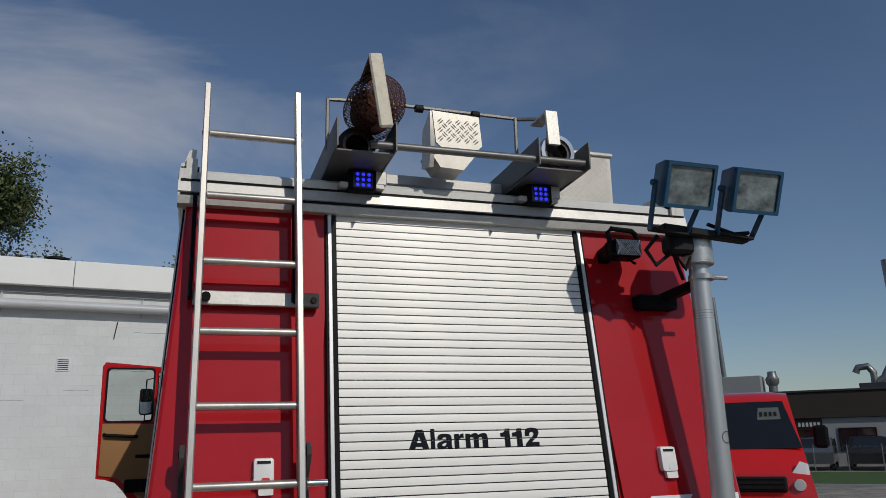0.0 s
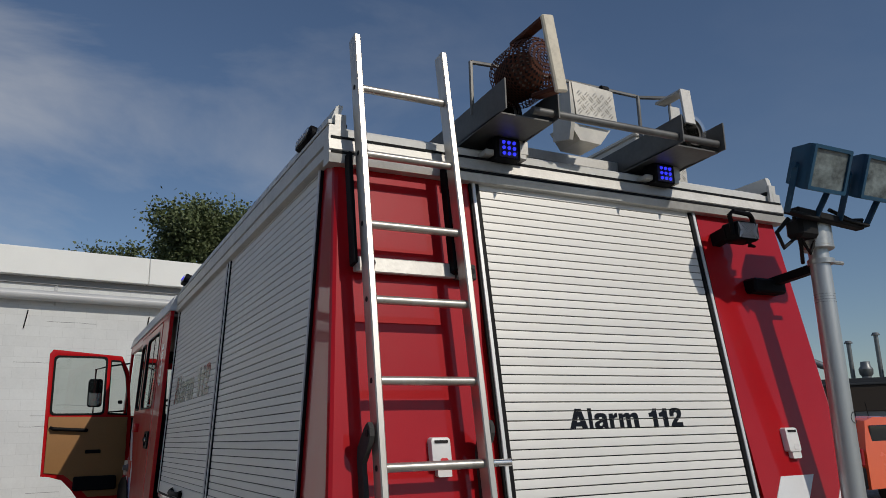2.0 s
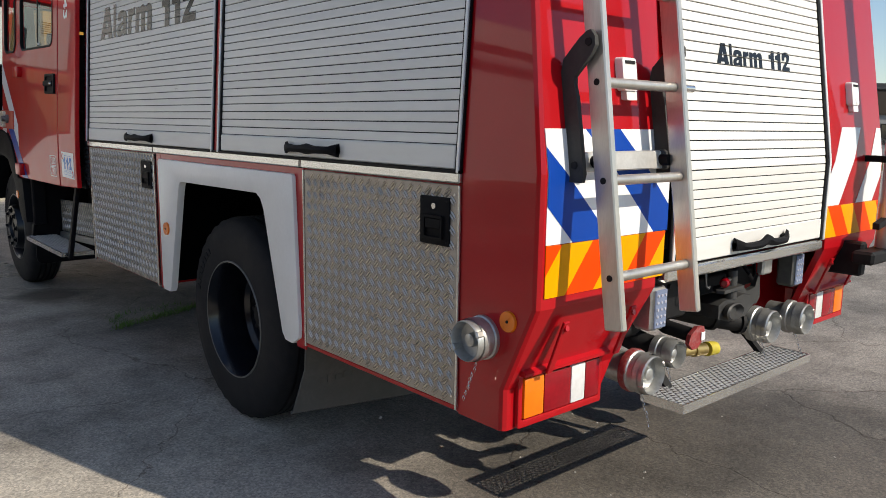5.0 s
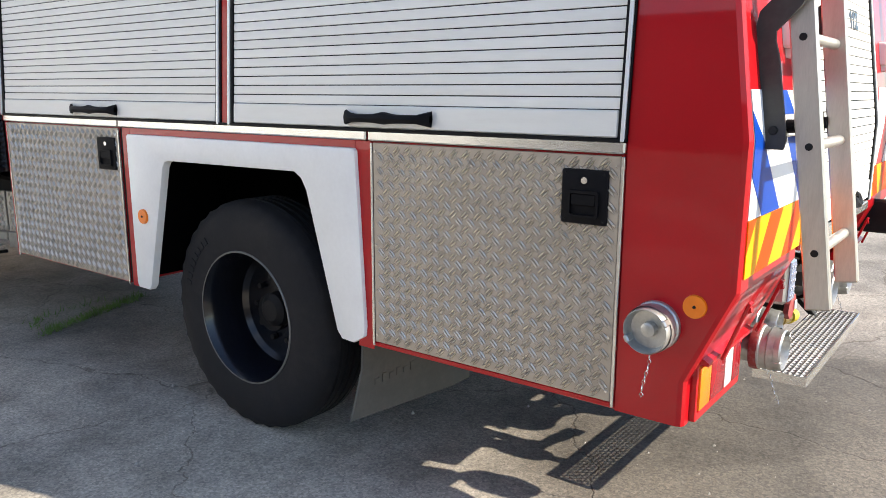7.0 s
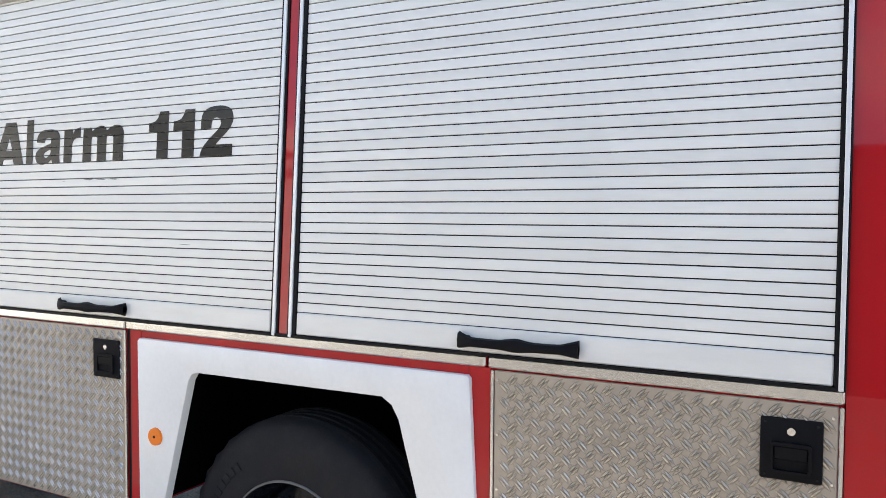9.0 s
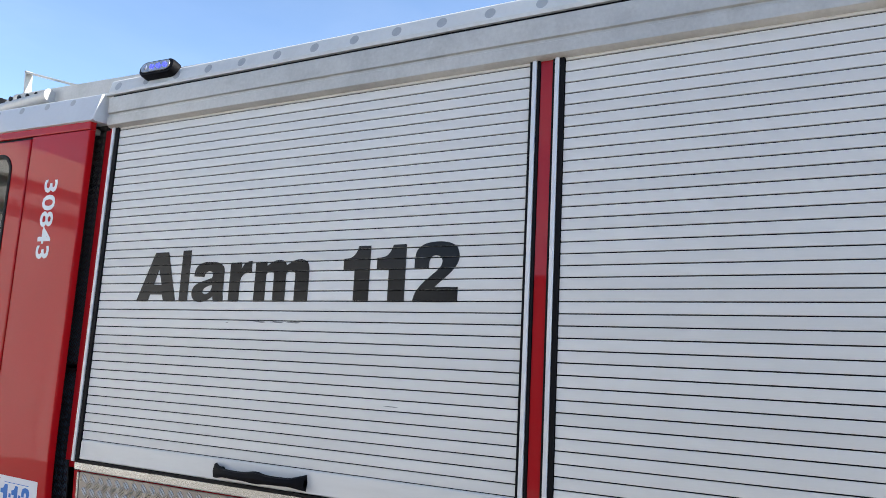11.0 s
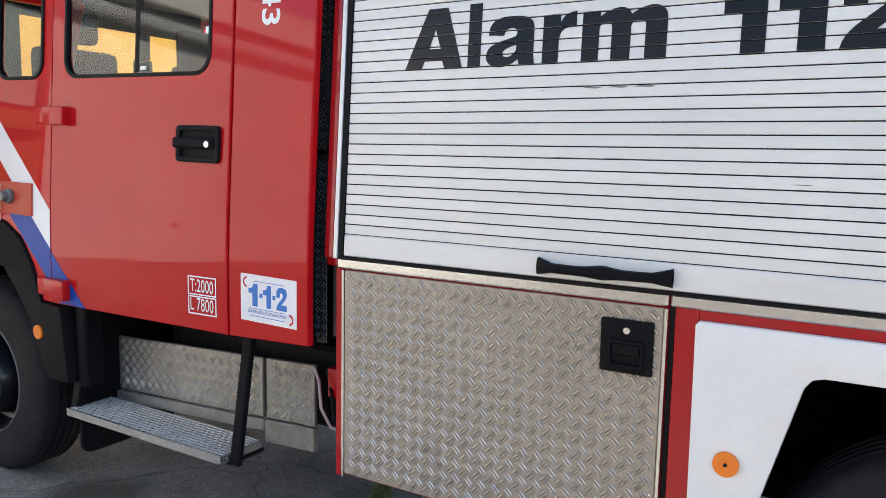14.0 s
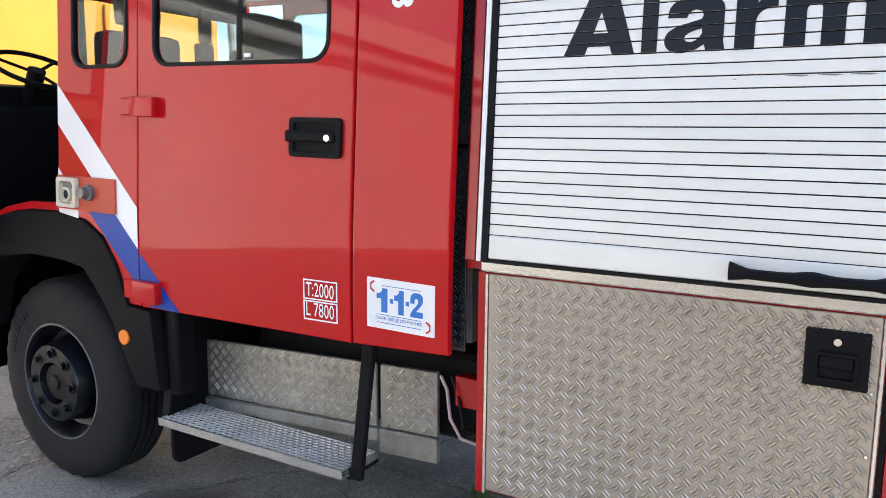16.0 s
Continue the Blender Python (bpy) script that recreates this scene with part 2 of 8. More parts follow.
PALEWALL = mat("pale_render", (0.27, 0.275, 0.28), 0.8, var=0.1, scale=0.4)
DARKROOF = mat("dark_roofing", (0.03, 0.034, 0.04), 0.7, var=0.2)
ZINC = mat("galvanised_steel", (0.210, 0.220, 0.225), 0.42, 0.6, var=0.2, scale=5)
DARKGLASS = mat("dark_window_glass", (0.012, 0.014, 0.016), 0.06, coat=0.6)
WALLPAINT = mat("painted_block_wall", (0.68, 0.695, 0.69), 0.7, var=0.07, scale=1.1, fine=25, dirt=0.15, dirtcol=(0.36, 0.36, 0.35), bump=0.004, bscale=7.0)
_n, _l = WALLPAINT.node_tree.nodes, WALLPAINT.node_tree.links
_tc, _sx, _cx, _bk, _mm = (_n.new(k) for k in ("ShaderNodeTexCoord", "ShaderNodeSeparateXYZ", "ShaderNodeCombineXYZ", "ShaderNodeTexBrick", "ShaderNodeMixRGB"))
_l.new(_tc.outputs["Object"], _sx.inputs[0])
_l.new(_sx.outputs["X"], _cx.inputs["X"])
_l.new(_sx.outputs["Z"], _cx.inputs["Y"])
_l.new(_cx.outputs[0], _bk.inputs["Vector"])
for _k, _v in (("Scale", 1.0), ("Mortar Size", 0.004), ("Mortar Smooth", 0.6), ("Brick Width", 0.40), ("Row Height", 0.20)):
    _bk.inputs[_k].default_value = _v
_bk.inputs["Color1"].default_value, _bk.inputs["Color2"].default_value, _bk.inputs["Mortar"].default_value = (1, 1, 1, 1), (0.95, 0.95, 0.95, 1), (0.84, 0.84, 0.84, 1)
_old = _n["Principled BSDF"].inputs["Base Color"].links[0].from_socket
_mm.blend_type = "MULTIPLY"
_mm.inputs[0].default_value = 1.0
_l.new(_old, _mm.inputs[1])
_l.new(_bk.outputs["Color"], _mm.inputs[2])
_l.new(_mm.outputs[0], _n["Principled BSDF"].inputs["Base Color"])
DARKBRICK = mat("dark_brick", (0.075, 0.055, 0.045), 0.8, var=0.25, scale=0.8, fine=20)
FASCIA = mat("cream_fascia", (0.83, 0.84, 0.81), 0.5, var=0.06, scale=0.8, dirt=0.08, dirtcol=(0.5, 0.48, 0.42))
GUTTER = mat("painted_pipe", (0.5, 0.51, 0.52), 0.4, var=0.12, scale=2, dirt=0.2, dirtcol=(0.3, 0.3, 0.3))
BARK = mat("bark", (0.11, 0.085, 0.06), 0.9, var=0.4, scale=6, bump=0.01)
LEAF = mat("leaves", (0.105, 0.135, 0.055), 0.55, var=0.45, scale=1.2, fine=8)
LEAF2 = mat("birch_leaves", (0.075, 0.10, 0.03), 0.55, var=0.4, scale=1.2, fine=8)
WEED = mat("bright_weeds", (0.10, 0.19, 0.035), 0.7, var=0.4, scale=9)
GRASS = mat("grass", (0.05, 0.10, 0.02), 0.8, var=0.4, scale=2)
ORANGECAR = mat("orange_car_paint", (0.75, 0.10, 0.03), 0.25, coat=0.8, var=0.05)
VANRED = mat("van_red_paint", (0.62, 0.015, 0.012), 0.22, coat=0.8, var=0.05)
BLUECAR = mat("blue_car_paint", (0.03, 0.05, 0.22), 0.3, coat=0.6, var=0.05)
SILVERCAR = mat("grey_car_paint", (0.10, 0.105, 0.11), 0.25, 0.3, coat=0.7, var=0.05)
BARS = mat("sign_bars", (0.5, 0.5, 0.5), 0.6)

GLASS = bpy.data.materials.new("window_glass")
GLASS.use_nodes = True
_gn, _gl = GLASS.node_tree.nodes, GLASS.node_tree.links
_tr, _gs, _mx, _lw, _pw, _ma = (_gn.new(k) for k in ("ShaderNodeBsdfTransparent", "ShaderNodeBsdfGlossy", "ShaderNodeMixShader", "ShaderNodeLayerWeight", "ShaderNodeMath", "ShaderNodeMath"))
_tr.inputs[0].default_value = (0.62, 0.67, 0.64, 1)
_gs.inputs["Roughness"].default_value = 0.02
_lw.inputs[0].default_value = 0.5
_pw.operation, _ma.operation = "POWER", "MULTIPLY_ADD"
_pw.inputs[1].default_value, _ma.inputs[1].default_value, _ma.inputs[2].default_value = 4.5, 0.85, 0.062
_gl.new(_lw.outputs["Facing"], _pw.inputs[0])
_gl.new(_pw.outputs[0], _ma.inputs[0])
_gl.new(_ma.outputs[0], _mx.inputs[0])
_gl.new(_tr.outputs[0], _mx.inputs[1])
_gl.new(_gs.outputs[0], _mx.inputs[2])
_gl.new(_mx.outputs[0], _gn["Material Output"].inputs[0])


def ground_material():
    """Old asphalt: dark binder, pale stones, patches, dust, a net of cracks, painted light."""
    m = bpy.data.materials.new("old_asphalt")
    m.use_nodes = True
    n, l = m.node_tree.nodes, m.node_tree.links
    p = n["Principled BSDF"]
    co = n.new("ShaderNodeTexCoord")

    def noise_node(s, d, r=0.5):
        k = n.new("ShaderNodeTexNoise")
        k.inputs["Scale"].default_value, k.inputs["Detail"].default_value, k.inputs["Roughness"].default_value = s, d, r
        l.new(co.outputs["Object"], k.inputs["Vector"])
        return k

    def ramp(src, a, b, ca, cb):
        k = n.new("ShaderNodeValToRGB")
        k.color_ramp.elements[0].position, k.color_ramp.elements[1].position = a, b
        k.color_ramp.elements[0].color, k.color_ramp.elements[1].color = (*ca, 1), (*cb, 1)
        l.new(src, k.inputs[0])
        return k

    def blend(fac, a, b, mode="MIX"):
        k = n.new("ShaderNodeMixRGB")
        k.blend_type = mode
        l.new(fac, k.inputs[0]) if not isinstance(fac, float) else setattr(k.inputs[0], "default_value", fac)
        l.new(a, k.inputs[1])
        l.new(b, k.inputs[2])
        return k
    patches = ramp(noise_node(0.55, 7, 0.6).outputs[0], 0.36, 0.66, (0.20, 0.188, 0.170), (0.40, 0.368, 0.322))
    stains = ramp(noise_node(1.7, 8, 0.7).outputs[0], 0.34, 0.55, (0.55, 0.54, 0.53), (1, 1, 1))
    grain = n.new("ShaderNodeTexVoronoi")
    grain.inputs["Scale"].default_value = 110
    l.new(co.outputs["Object"], grain.inputs["Vector"])
    stones = ramp(grain.outputs["Color"], 0.15, 0.95, (0.70, 0.70, 0.71), (1.32, 1.29, 1.25))
    speck = ramp(noise_node(55, 5, 0.65).outputs[0], 0.35, 0.7, (0.74, 0.74, 0.74), (1.16, 1.15, 1.13))
    c = blend(1.0, patches.outputs[0], stains.outputs[0], "MULTIPLY")
    c = blend(1.0, c.outputs[0], stones.outputs[0], "MULTIPLY")
    c = blend(1.0, c.outputs[0], speck.outputs[0], "MULTIPLY")
    warp = n.new("ShaderNodeVectorMath")
    warp.operation = "MULTIPLY_ADD"
    wn2 = noise_node(3.0, 5, 0.6)
    l.new(wn2.outputs["Color"], warp.inputs[0])
    warp.inputs[1].default_value = (0.35, 0.35, 0.0)
    l.new(co.outputs["Object"], warp.inputs[2])
    crack = n.new("ShaderNodeTexVoronoi")
    crack.feature = "DISTANCE_TO_EDGE"
    crack.inputs["Scale"].default_value = 0.55
    l.new(warp.outputs[0], crack.inputs["Vector"])
    cr = ramp(crack.outputs["Distance"], 0.0, 0.003, (0.5, 0.46, 0.43), (1, 1, 1))
    c = blend(1.0, c.outputs[0], cr.outputs[0], "MULTIPLY")
    # a dark oil stain beside the front wheel
    sub, ln_ = n.new("ShaderNodeVectorMath"), n.new("ShaderNodeVectorMath")
    sub.operation, ln_.operation = "SUBTRACT", "LENGTH"
    l.new(warp.outputs[0], sub.inputs[0])
    sub.inputs[1].default_value = (-0.99, 5.92, 0.17)
    l.new(sub.outputs[0], ln_.inputs[0])
    oil = ramp(ln_.outputs["Value"], 0.24, 0.42, (0.30, 0.29, 0.275), (1, 1, 1))
    c = blend(1.0, c.outputs[0], oil.outputs[0], "MULTIPLY")
    # dark asphalt at the rear; pale spots paint in sun and lift shaded ground
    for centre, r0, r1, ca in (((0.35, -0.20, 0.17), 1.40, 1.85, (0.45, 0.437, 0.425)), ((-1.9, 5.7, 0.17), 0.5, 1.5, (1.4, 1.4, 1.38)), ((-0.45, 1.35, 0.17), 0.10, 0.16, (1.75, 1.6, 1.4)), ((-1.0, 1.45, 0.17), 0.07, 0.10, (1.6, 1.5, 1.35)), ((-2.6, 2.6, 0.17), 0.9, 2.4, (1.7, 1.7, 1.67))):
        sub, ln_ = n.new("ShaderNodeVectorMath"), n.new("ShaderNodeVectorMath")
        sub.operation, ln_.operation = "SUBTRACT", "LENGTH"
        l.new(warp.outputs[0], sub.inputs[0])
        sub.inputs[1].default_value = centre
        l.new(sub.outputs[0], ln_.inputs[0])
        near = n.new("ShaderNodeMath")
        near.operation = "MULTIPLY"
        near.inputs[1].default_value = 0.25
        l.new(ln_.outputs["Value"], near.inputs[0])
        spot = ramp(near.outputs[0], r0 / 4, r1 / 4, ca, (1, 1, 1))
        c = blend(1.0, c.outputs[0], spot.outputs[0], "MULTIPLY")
    l.new(c.outputs[0], p.inputs["Base Color"])
    p.inputs["Roughness"].default_value = 0.82
    bp = n.new("ShaderNodeBump")
    bp.inputs["Strength"].default_value, bp.inputs["Distance"].default_value = 0.8, 0.006
    hs = blend(0.5, speck.outputs[0], stones.outputs[0])
    hc = blend(1.0, hs.outputs[0], cr.outputs[0], "MULTIPLY")
    l.new(hc.outputs[0], bp.inputs["Height"])
    l.new(bp.outputs[0], p.inputs["Normal"])
    return m


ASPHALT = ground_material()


# ---- building helpers ----
def finish(name, bm, material, parent=None, label="", angle=32):
    me = bpy.data.meshes.new(name)
    bmesh.ops.recalc_face_normals(bm, faces=bm.faces)
    bm.to_mesh(me)
    bm.free()
    me.shade_smooth()
    me.set_sharp_from_angle(angle=radians(angle))
    me.materials.append(material)
    ob = new(name, me)
    ob.parent = parent
    if label:
        ob["label"] = label
    return ob


def part(name, bm, material, parent, label=""):
    """Links a bmesh as one mesh object under a thing or a part."""
    return finish(name, bm, material, parent, label)


def thing(name, label, category, group="", kind=""):
    return tagged(new(name), label, category, group, kind)


def merge(bm, temp, f=None, cuts=()):
    """Adds temp to bm, bent by f, after cutting it at the heights where f bends."""
    for c in cuts:
        bmesh.ops.bisect_plane(temp, geom=temp.verts[:] + temp.edges[:] + temp.faces[:], dist=1e-5, plane_co=(0, c, 0), plane_no=(0, 1, 0))
    if f:
        for v in temp.verts:
            v.co = f(*v.co)
    me = bpy.data.meshes.new("temp")
    temp.to_mesh(me)
    temp.free()
    bm.from_mesh(me)
    bpy.data.meshes.remove(me)
    return bm


def box(bm, a, b, bev=0.0, f=None, cuts=(), seg=1):
    t = bmesh.new()
    bmesh.ops.create_cube(t, size=1)
    for v in t.verts:
        v.co = [a[i] if v.co[i] < 0 else b[i] for i in range(3)]
    if bev:
        bmesh.ops.bevel(t, geom=t.edges[:], offset=bev, segments=seg, affect="EDGES", profile=0.6)
    return merge(bm, t, f, cuts)


def plate(bm, outer, w0, w1, holes=(), f=None, cuts=(), bev=0.0):
    """A flat sheet from w0 to w1 with the outline outer and holes, in (u, v)."""
    t = bmesh.new()
    edges = []
    for loop in (outer, *holes):
        vs = [t.verts.new((u, v, w1)) for u, v in loop]
        edges += [t.edges.new((vs[i], vs[(i + 1) % len(vs)])) for i in range(len(vs))]
    if holes:
        bmesh.ops.triangle_fill(t, edges=edges, use_beauty=True, normal=(0, 0, 1))
    else:
        t.faces.new(t.verts[:])
    ex = bmesh.ops.extrude_face_region(t, geom=t.faces[:])
    for v in ex["geom"]:
        if isinstance(v, bmesh.types.BMVert):
            v.co.z = w0
    bmesh.ops.recalc_face_normals(t, faces=t.faces)
    if bev:
        rim = [e for e in t.edges if abs(e.verts[0].co.z - w1) < 1e-6 and abs(e.verts[1].co.z - w1) < 1e-6 and len(e.link_faces) == 2 and e.calc_face_angle(0) > 0.5]
        bmesh.ops.bevel(t, geom=rim, offset=bev, segments=2, affect="EDGES", profile=0.6)
    return merge(bm, t, f, cuts)


def rounded(u0, v0, u1, v1, r, n=5):
    """Outline of a rectangle with round corners; r one radius or four (from low-left, against the clock)."""
    rs = r if isinstance(r, (tuple, list)) else (r,) * 4
    out = []
    for (cu, cv, a), k in zip(((u0, v0, 180), (u1, v0, 270), (u1, v1, 0), (u0, v1, 90)), rs):
        ou, ov = cu + (k if cu == u0 else -k), cv + (k if cv == v0 else -k)
        out += [(ou + k * math.cos(radians(a + 90 * i / n)), ov + k * math.sin(radians(a + 90 * i / n))) for i in range(n + 1)]
    return out


def cyl(bm, p0, p1, r0, r1=None, seg=20):
    p0, p1 = Vector(p0), Vector(p1)
    r1 = r0 if r1 is None else r1
    q = (p1 - p0).to_track_quat("Z", "Y")
    ring = [[bm.verts.new(p + q @ Vector((r * math.cos(2 * math.pi * i / seg), r * math.sin(2 * math.pi * i / seg), 0))) for i in range(seg)] for p, r in ((p0, r0), (p1, r1))]
    for i in range(seg):
        bm.faces.new((ring[0][i], ring[0][(i + 1) % seg], ring[1][(i + 1) % seg], ring[1][i]))
    bm.faces.new(ring[0][::-1])
    bm.faces.new(ring[1])
    return bm


def lathe(bm, origin, axis, profile, seg=32, closed=False):
    """Turns (radius, height) pairs round axis."""
    o, q = Vector(origin), Vector(axis).to_track_quat("Z", "Y")
    rings = []
    for r, h in profile:
        if r < 1e-6:
            rings.append([bm.verts.new(o + q @ Vector((0, 0, h)))] * seg)
        else:
            rings.append([bm.verts.new(o + q @ Vector((r * math.cos(2 * math.pi * i / seg), r * math.sin(2 * math.pi * i / seg), h))) for i in range(seg)])
    pairs = list(zip(rings, rings[1:])) + ([(rings[-1], rings[0])] if closed else [])
    for a, b in pairs:
        for i in range(seg):
            j = (i + 1) % seg
            quad = []
            for v in (a[i], a[j], b[j], b[i]):
                if v not in quad:
                    quad.append(v)
            if len(quad) > 2:
                bm.faces.new(quad)
    return bm


def tube(bm, pts, r, seg=8, closed=False):
    """A round bar along a line of points."""
    pts = [Vector(p) for p in pts]
    n = len(pts)
    rings = []
    for i, p in enumerate(pts):
        a = pts[i - 1] if (i or closed) else p
        b = pts[(i + 1) % n] if (i < n - 1 or closed) else p
        d = (b - a).normalized()
        side = d.cross(Vector((0, 0, 1)))
        side = side.normalized() if side.length > 0.05 else d.cross(Vector((1, 0, 0))).normalized()
        up = side.cross(d)
        rings.append([bm.verts.new(p + side * r * math.cos(2 * math.pi * k / seg) + up * r * math.sin(2 * math.pi * k / seg)) for k in range(seg)])
    for i in range(n if closed else n - 1):
        a, b = rings[i], rings[(i + 1) % n]
        for k in range(seg):
            bm.faces.new((a[k], a[(k + 1) % seg], b[(k + 1) % seg], b[k]))
    if not closed:
        bm.faces.new(rings[0][::-1])
        bm.faces.new(rings[-1])
    return bm


def bar(bm, p0, p1, w, d, up=(0, 0, 1), bev=0.0):
    """A square bar from p0 to p1: w wide across, d deep along up."""
    p0, p1 = Vector(p0), Vector(p1)
    z = (p1 - p0).normalized()
    x = Vector(up).cross(z).normalized()
    y = z.cross(x)
    length = (p1 - p0).length
    return box(bm, (-w / 2, -d / 2, 0), (w / 2, d / 2, length), bev, lambda a, b, c: p0 + x * a + y * b + z * c)


def lettering(text, u0, v0, u1, v1, f, weight=0.0, flip=1, depth=0.0012):
    """Letters that fill the rectangle, on the surface f."""
    cu = bpy.data.curves.new("letters", "FONT")
    cu.body, cu.size, cu.offset, cu.resolution_u = text, 1.0, weight, 3
    ob = bpy.data.objects.new("letters", cu)
    scene.collection.objects.link(ob)
    bpy.context.view_layer.update()
    me = bpy.data.meshes.new_from_object(ob.evaluated_get(bpy.context.evaluated_depsgraph_get()))
    bpy.data.objects.remove(ob)
    bpy.data.curves.remove(cu)
    t = bmesh.new()
    t.from_mesh(me)
    bpy.data.meshes.remove(me)
    xs, ys = [v.co.x for v in t.verts], [v.co.y for v in t.verts]
    sx, sy = (u1 - u0) / (max(xs) - min(xs)), (v1 - v0) / (max(ys) - min(ys))
    for v in t.verts:
        v.co = (u0 + (v.co.x - min(xs)) * sx, v0 + (v.co.y - min(ys)) * sy, 0)
    bmesh.ops.remove_doubles(t, verts=t.verts, dist=1e-5)
    for v in t.verts:
        v.co = f(v.co.x, v.co.y, depth)
    return t


# heavy letters drawn in a unit square: outline and counters
GLYPHS = {}
GLYPHS["A"] = ([(0, 0), (0.3, 0), (0.35, 0.14), (0.655, 0.14), (0.7, 0), (1, 0), (0.72, 1), (0.39, 1)], [[(0.42, 0.34), (0.62, 0.34), (0.52, 0.66)]])
GLYPHS["l"] = ([(0, 0), (1, 0), (1, 1), (0, 1)], [])
GLYPHS["a"] = ([(0.7, 0), (1, 0), (0.985, 0.1), (0.97, 0.2), (0.97, 0.75), (0.93, 0.88), (0.82, 0.96), (0.62, 1), (0.38, 1), (0.18, 0.94), (0.07, 0.82), (0.04, 0.64), (0.36, 0.62), (0.4, 0.72), (0.5, 0.765), (0.6, 0.74), (0.63, 0.66), (0.6, 0.59), (0.42, 0.54), (0.2, 0.47), (0.05, 0.37), (0, 0.22), (0.05, 0.08), (0.18, 0), (0.35, -0.01), (0.52, 0.04), (0.665, 0.13)], [[(0.62, 0.42), (0.48, 0.38), (0.37, 0.32), (0.33, 0.25), (0.37, 0.2), (0.46, 0.185), (0.56, 0.24), (0.62, 0.33)]])
GLYPHS["r"] = ([(0, 0), (0.49, 0), (0.49, 0.46), (0.55, 0.6), (0.68, 0.68), (0.85, 0.7), (1, 0.7), (1, 1), (0.85, 0.985), (0.66, 0.93), (0.52, 0.8), (0.52, 0.97), (0, 0.96)], [])
GLYPHS["m"] = ([(0, 0), (0.21, 0), (0.21, 0.62), (0.22, 0.68), (0.26, 0.72), (0.31, 0.72), (0.35, 0.69), (0.36, 0.62), (0.36, 0), (0.585, 0), (0.585, 0.62), (0.6, 0.69), (0.65, 0.73), (0.71, 0.72), (0.755, 0.66), (0.755, 0), (1, 0), (1, 0.72), (0.985, 0.86), (0.93, 0.96), (0.84, 1), (0.74, 0.98), (0.66, 0.93), (0.585, 0.86), (0.55, 0.95), (0.47, 1), (0.38, 0.985), (0.29, 0.93), (0.215, 0.86), (0.215, 0.965), (0, 0.965)], [])
GLYPHS["1"] = ([(0.43, 0), (1, 0), (1, 1), (0.55, 1), (0.48, 0.9), (0.36, 0.82), (0.2, 0.785), (0, 0.775), (0, 0.565), (0.43, 0.565)], [])
GLYPHS["2"] = ([(0, 0), (1, 0), (1, 0.245), (0.49, 0.245), (0.62, 0.34), (0.8, 0.46), (0.93, 0.575), (1, 0.69), (1, 0.8), (0.94, 0.91), (0.82, 0.97), (0.65, 1), (0.42, 1), (0.22, 0.965), (0.08, 0.88), (0.03, 0.77), (0.02, 0.56), (0.34, 0.56), (0.35, 0.68), (0.4, 0.75), (0.48, 0.775), (0.57, 0.76), (0.63, 0.71), (0.64, 0.65), (0.6, 0.58), (0.5, 0.5), (0.34, 0.395), (0.18, 0.28), (0.06, 0.15)], [])
GLYPHS["-"] = ([(0, 0), (1, 0), (1, 1), (0, 1)], [])


def curved(loop):
    """Rounds the short, gently turning edges of a letter's outline; corners and stems stay."""
    pts = [Vector(p) for p in loop]
    n = len(pts)
    soft = []
    for i, p in enumerate(pts):
        a, b = p - pts[i - 1], pts[(i + 1) % n] - p
        soft.append(a.length > 0 and b.length > 0 and a.angle(b) < radians(50))
    res = []
    for i, p in enumerate(pts):
        j = (i + 1) % n
        q = pts[j]
        e = q - p
        res.append((p.x, p.y))
        if e.length < 0.24 and (soft[i] or soft[j]):
            t0 = (q - pts[i - 1]).normalized() * e.length if soft[i] else e
            t1 = (pts[(j + 1) % n] - p).normalized() * e.length if soft[j] else e
            for t in (0.25, 0.5, 0.75):
                h = p * (2 * t ** 3 - 3 * t ** 2 + 1) + t0 * (t ** 3 - 2 * t ** 2 + t) + q * (3 * t ** 2 - 2 * t ** 3) + t1 * (t ** 3 - t ** 2)
                res.append((h.x, h.y))
    return res


# letter, where it begins and ends across the word, its height: the heavy word on the shutters
WORD = (("A", .0, .151, .95), ("l", .164, .195, .97), ("a", .209, .323, .735), ("r", .340, .412, .735), ("m", .425, .595, .735), ("1", .696, .770, .925), ("1", .789, .866, .925), ("2", .887, 1.0, .945))


def glyph(ch, u0, v0, u1, v1, f, depth=0.0012, joints=()):
    """One heavy letter as a thin sheet in the rectangle, parted at the joints."""
    outer, holes = GLYPHS[ch]
    sc = lambda loop: [(u0 + a * (u1 - u0), v0 + b * (v1 - v0)) for a, b in loop]
    t = bmesh.new()
    plate(t, sc(curved(outer)), 0.0, depth, [sc(curved(h)) for h in holes])
    for j in joints:
        if v0 < j < v1:
            for e in (j - 0.0019, j + 0.0019):
                bmesh.ops.bisect_plane(t, geom=t.verts[:] + t.edges[:] + t.faces[:], dist=1e-6, plane_co=(0, e, 0), plane_no=(0, 1, 0))
            bmesh.ops.delete(t, geom=[x for x in t.faces if abs(x.calc_center_median().y - j) < 0.0018], context="FACES")
    m = bmesh.new()
    return merge(m, t, f)


def heavy_word(parent, u0, v0, u1, v1, f, material, label, joints=()):
    for ch, a, b, h in WORD:
        part("letter", glyph(ch, u0 + (u1 - u0) * a, v0, u0 + (u1 - u0) * b, v0 + (v1 - v0) * h, f, 0.0012, joints), material, parent, label)


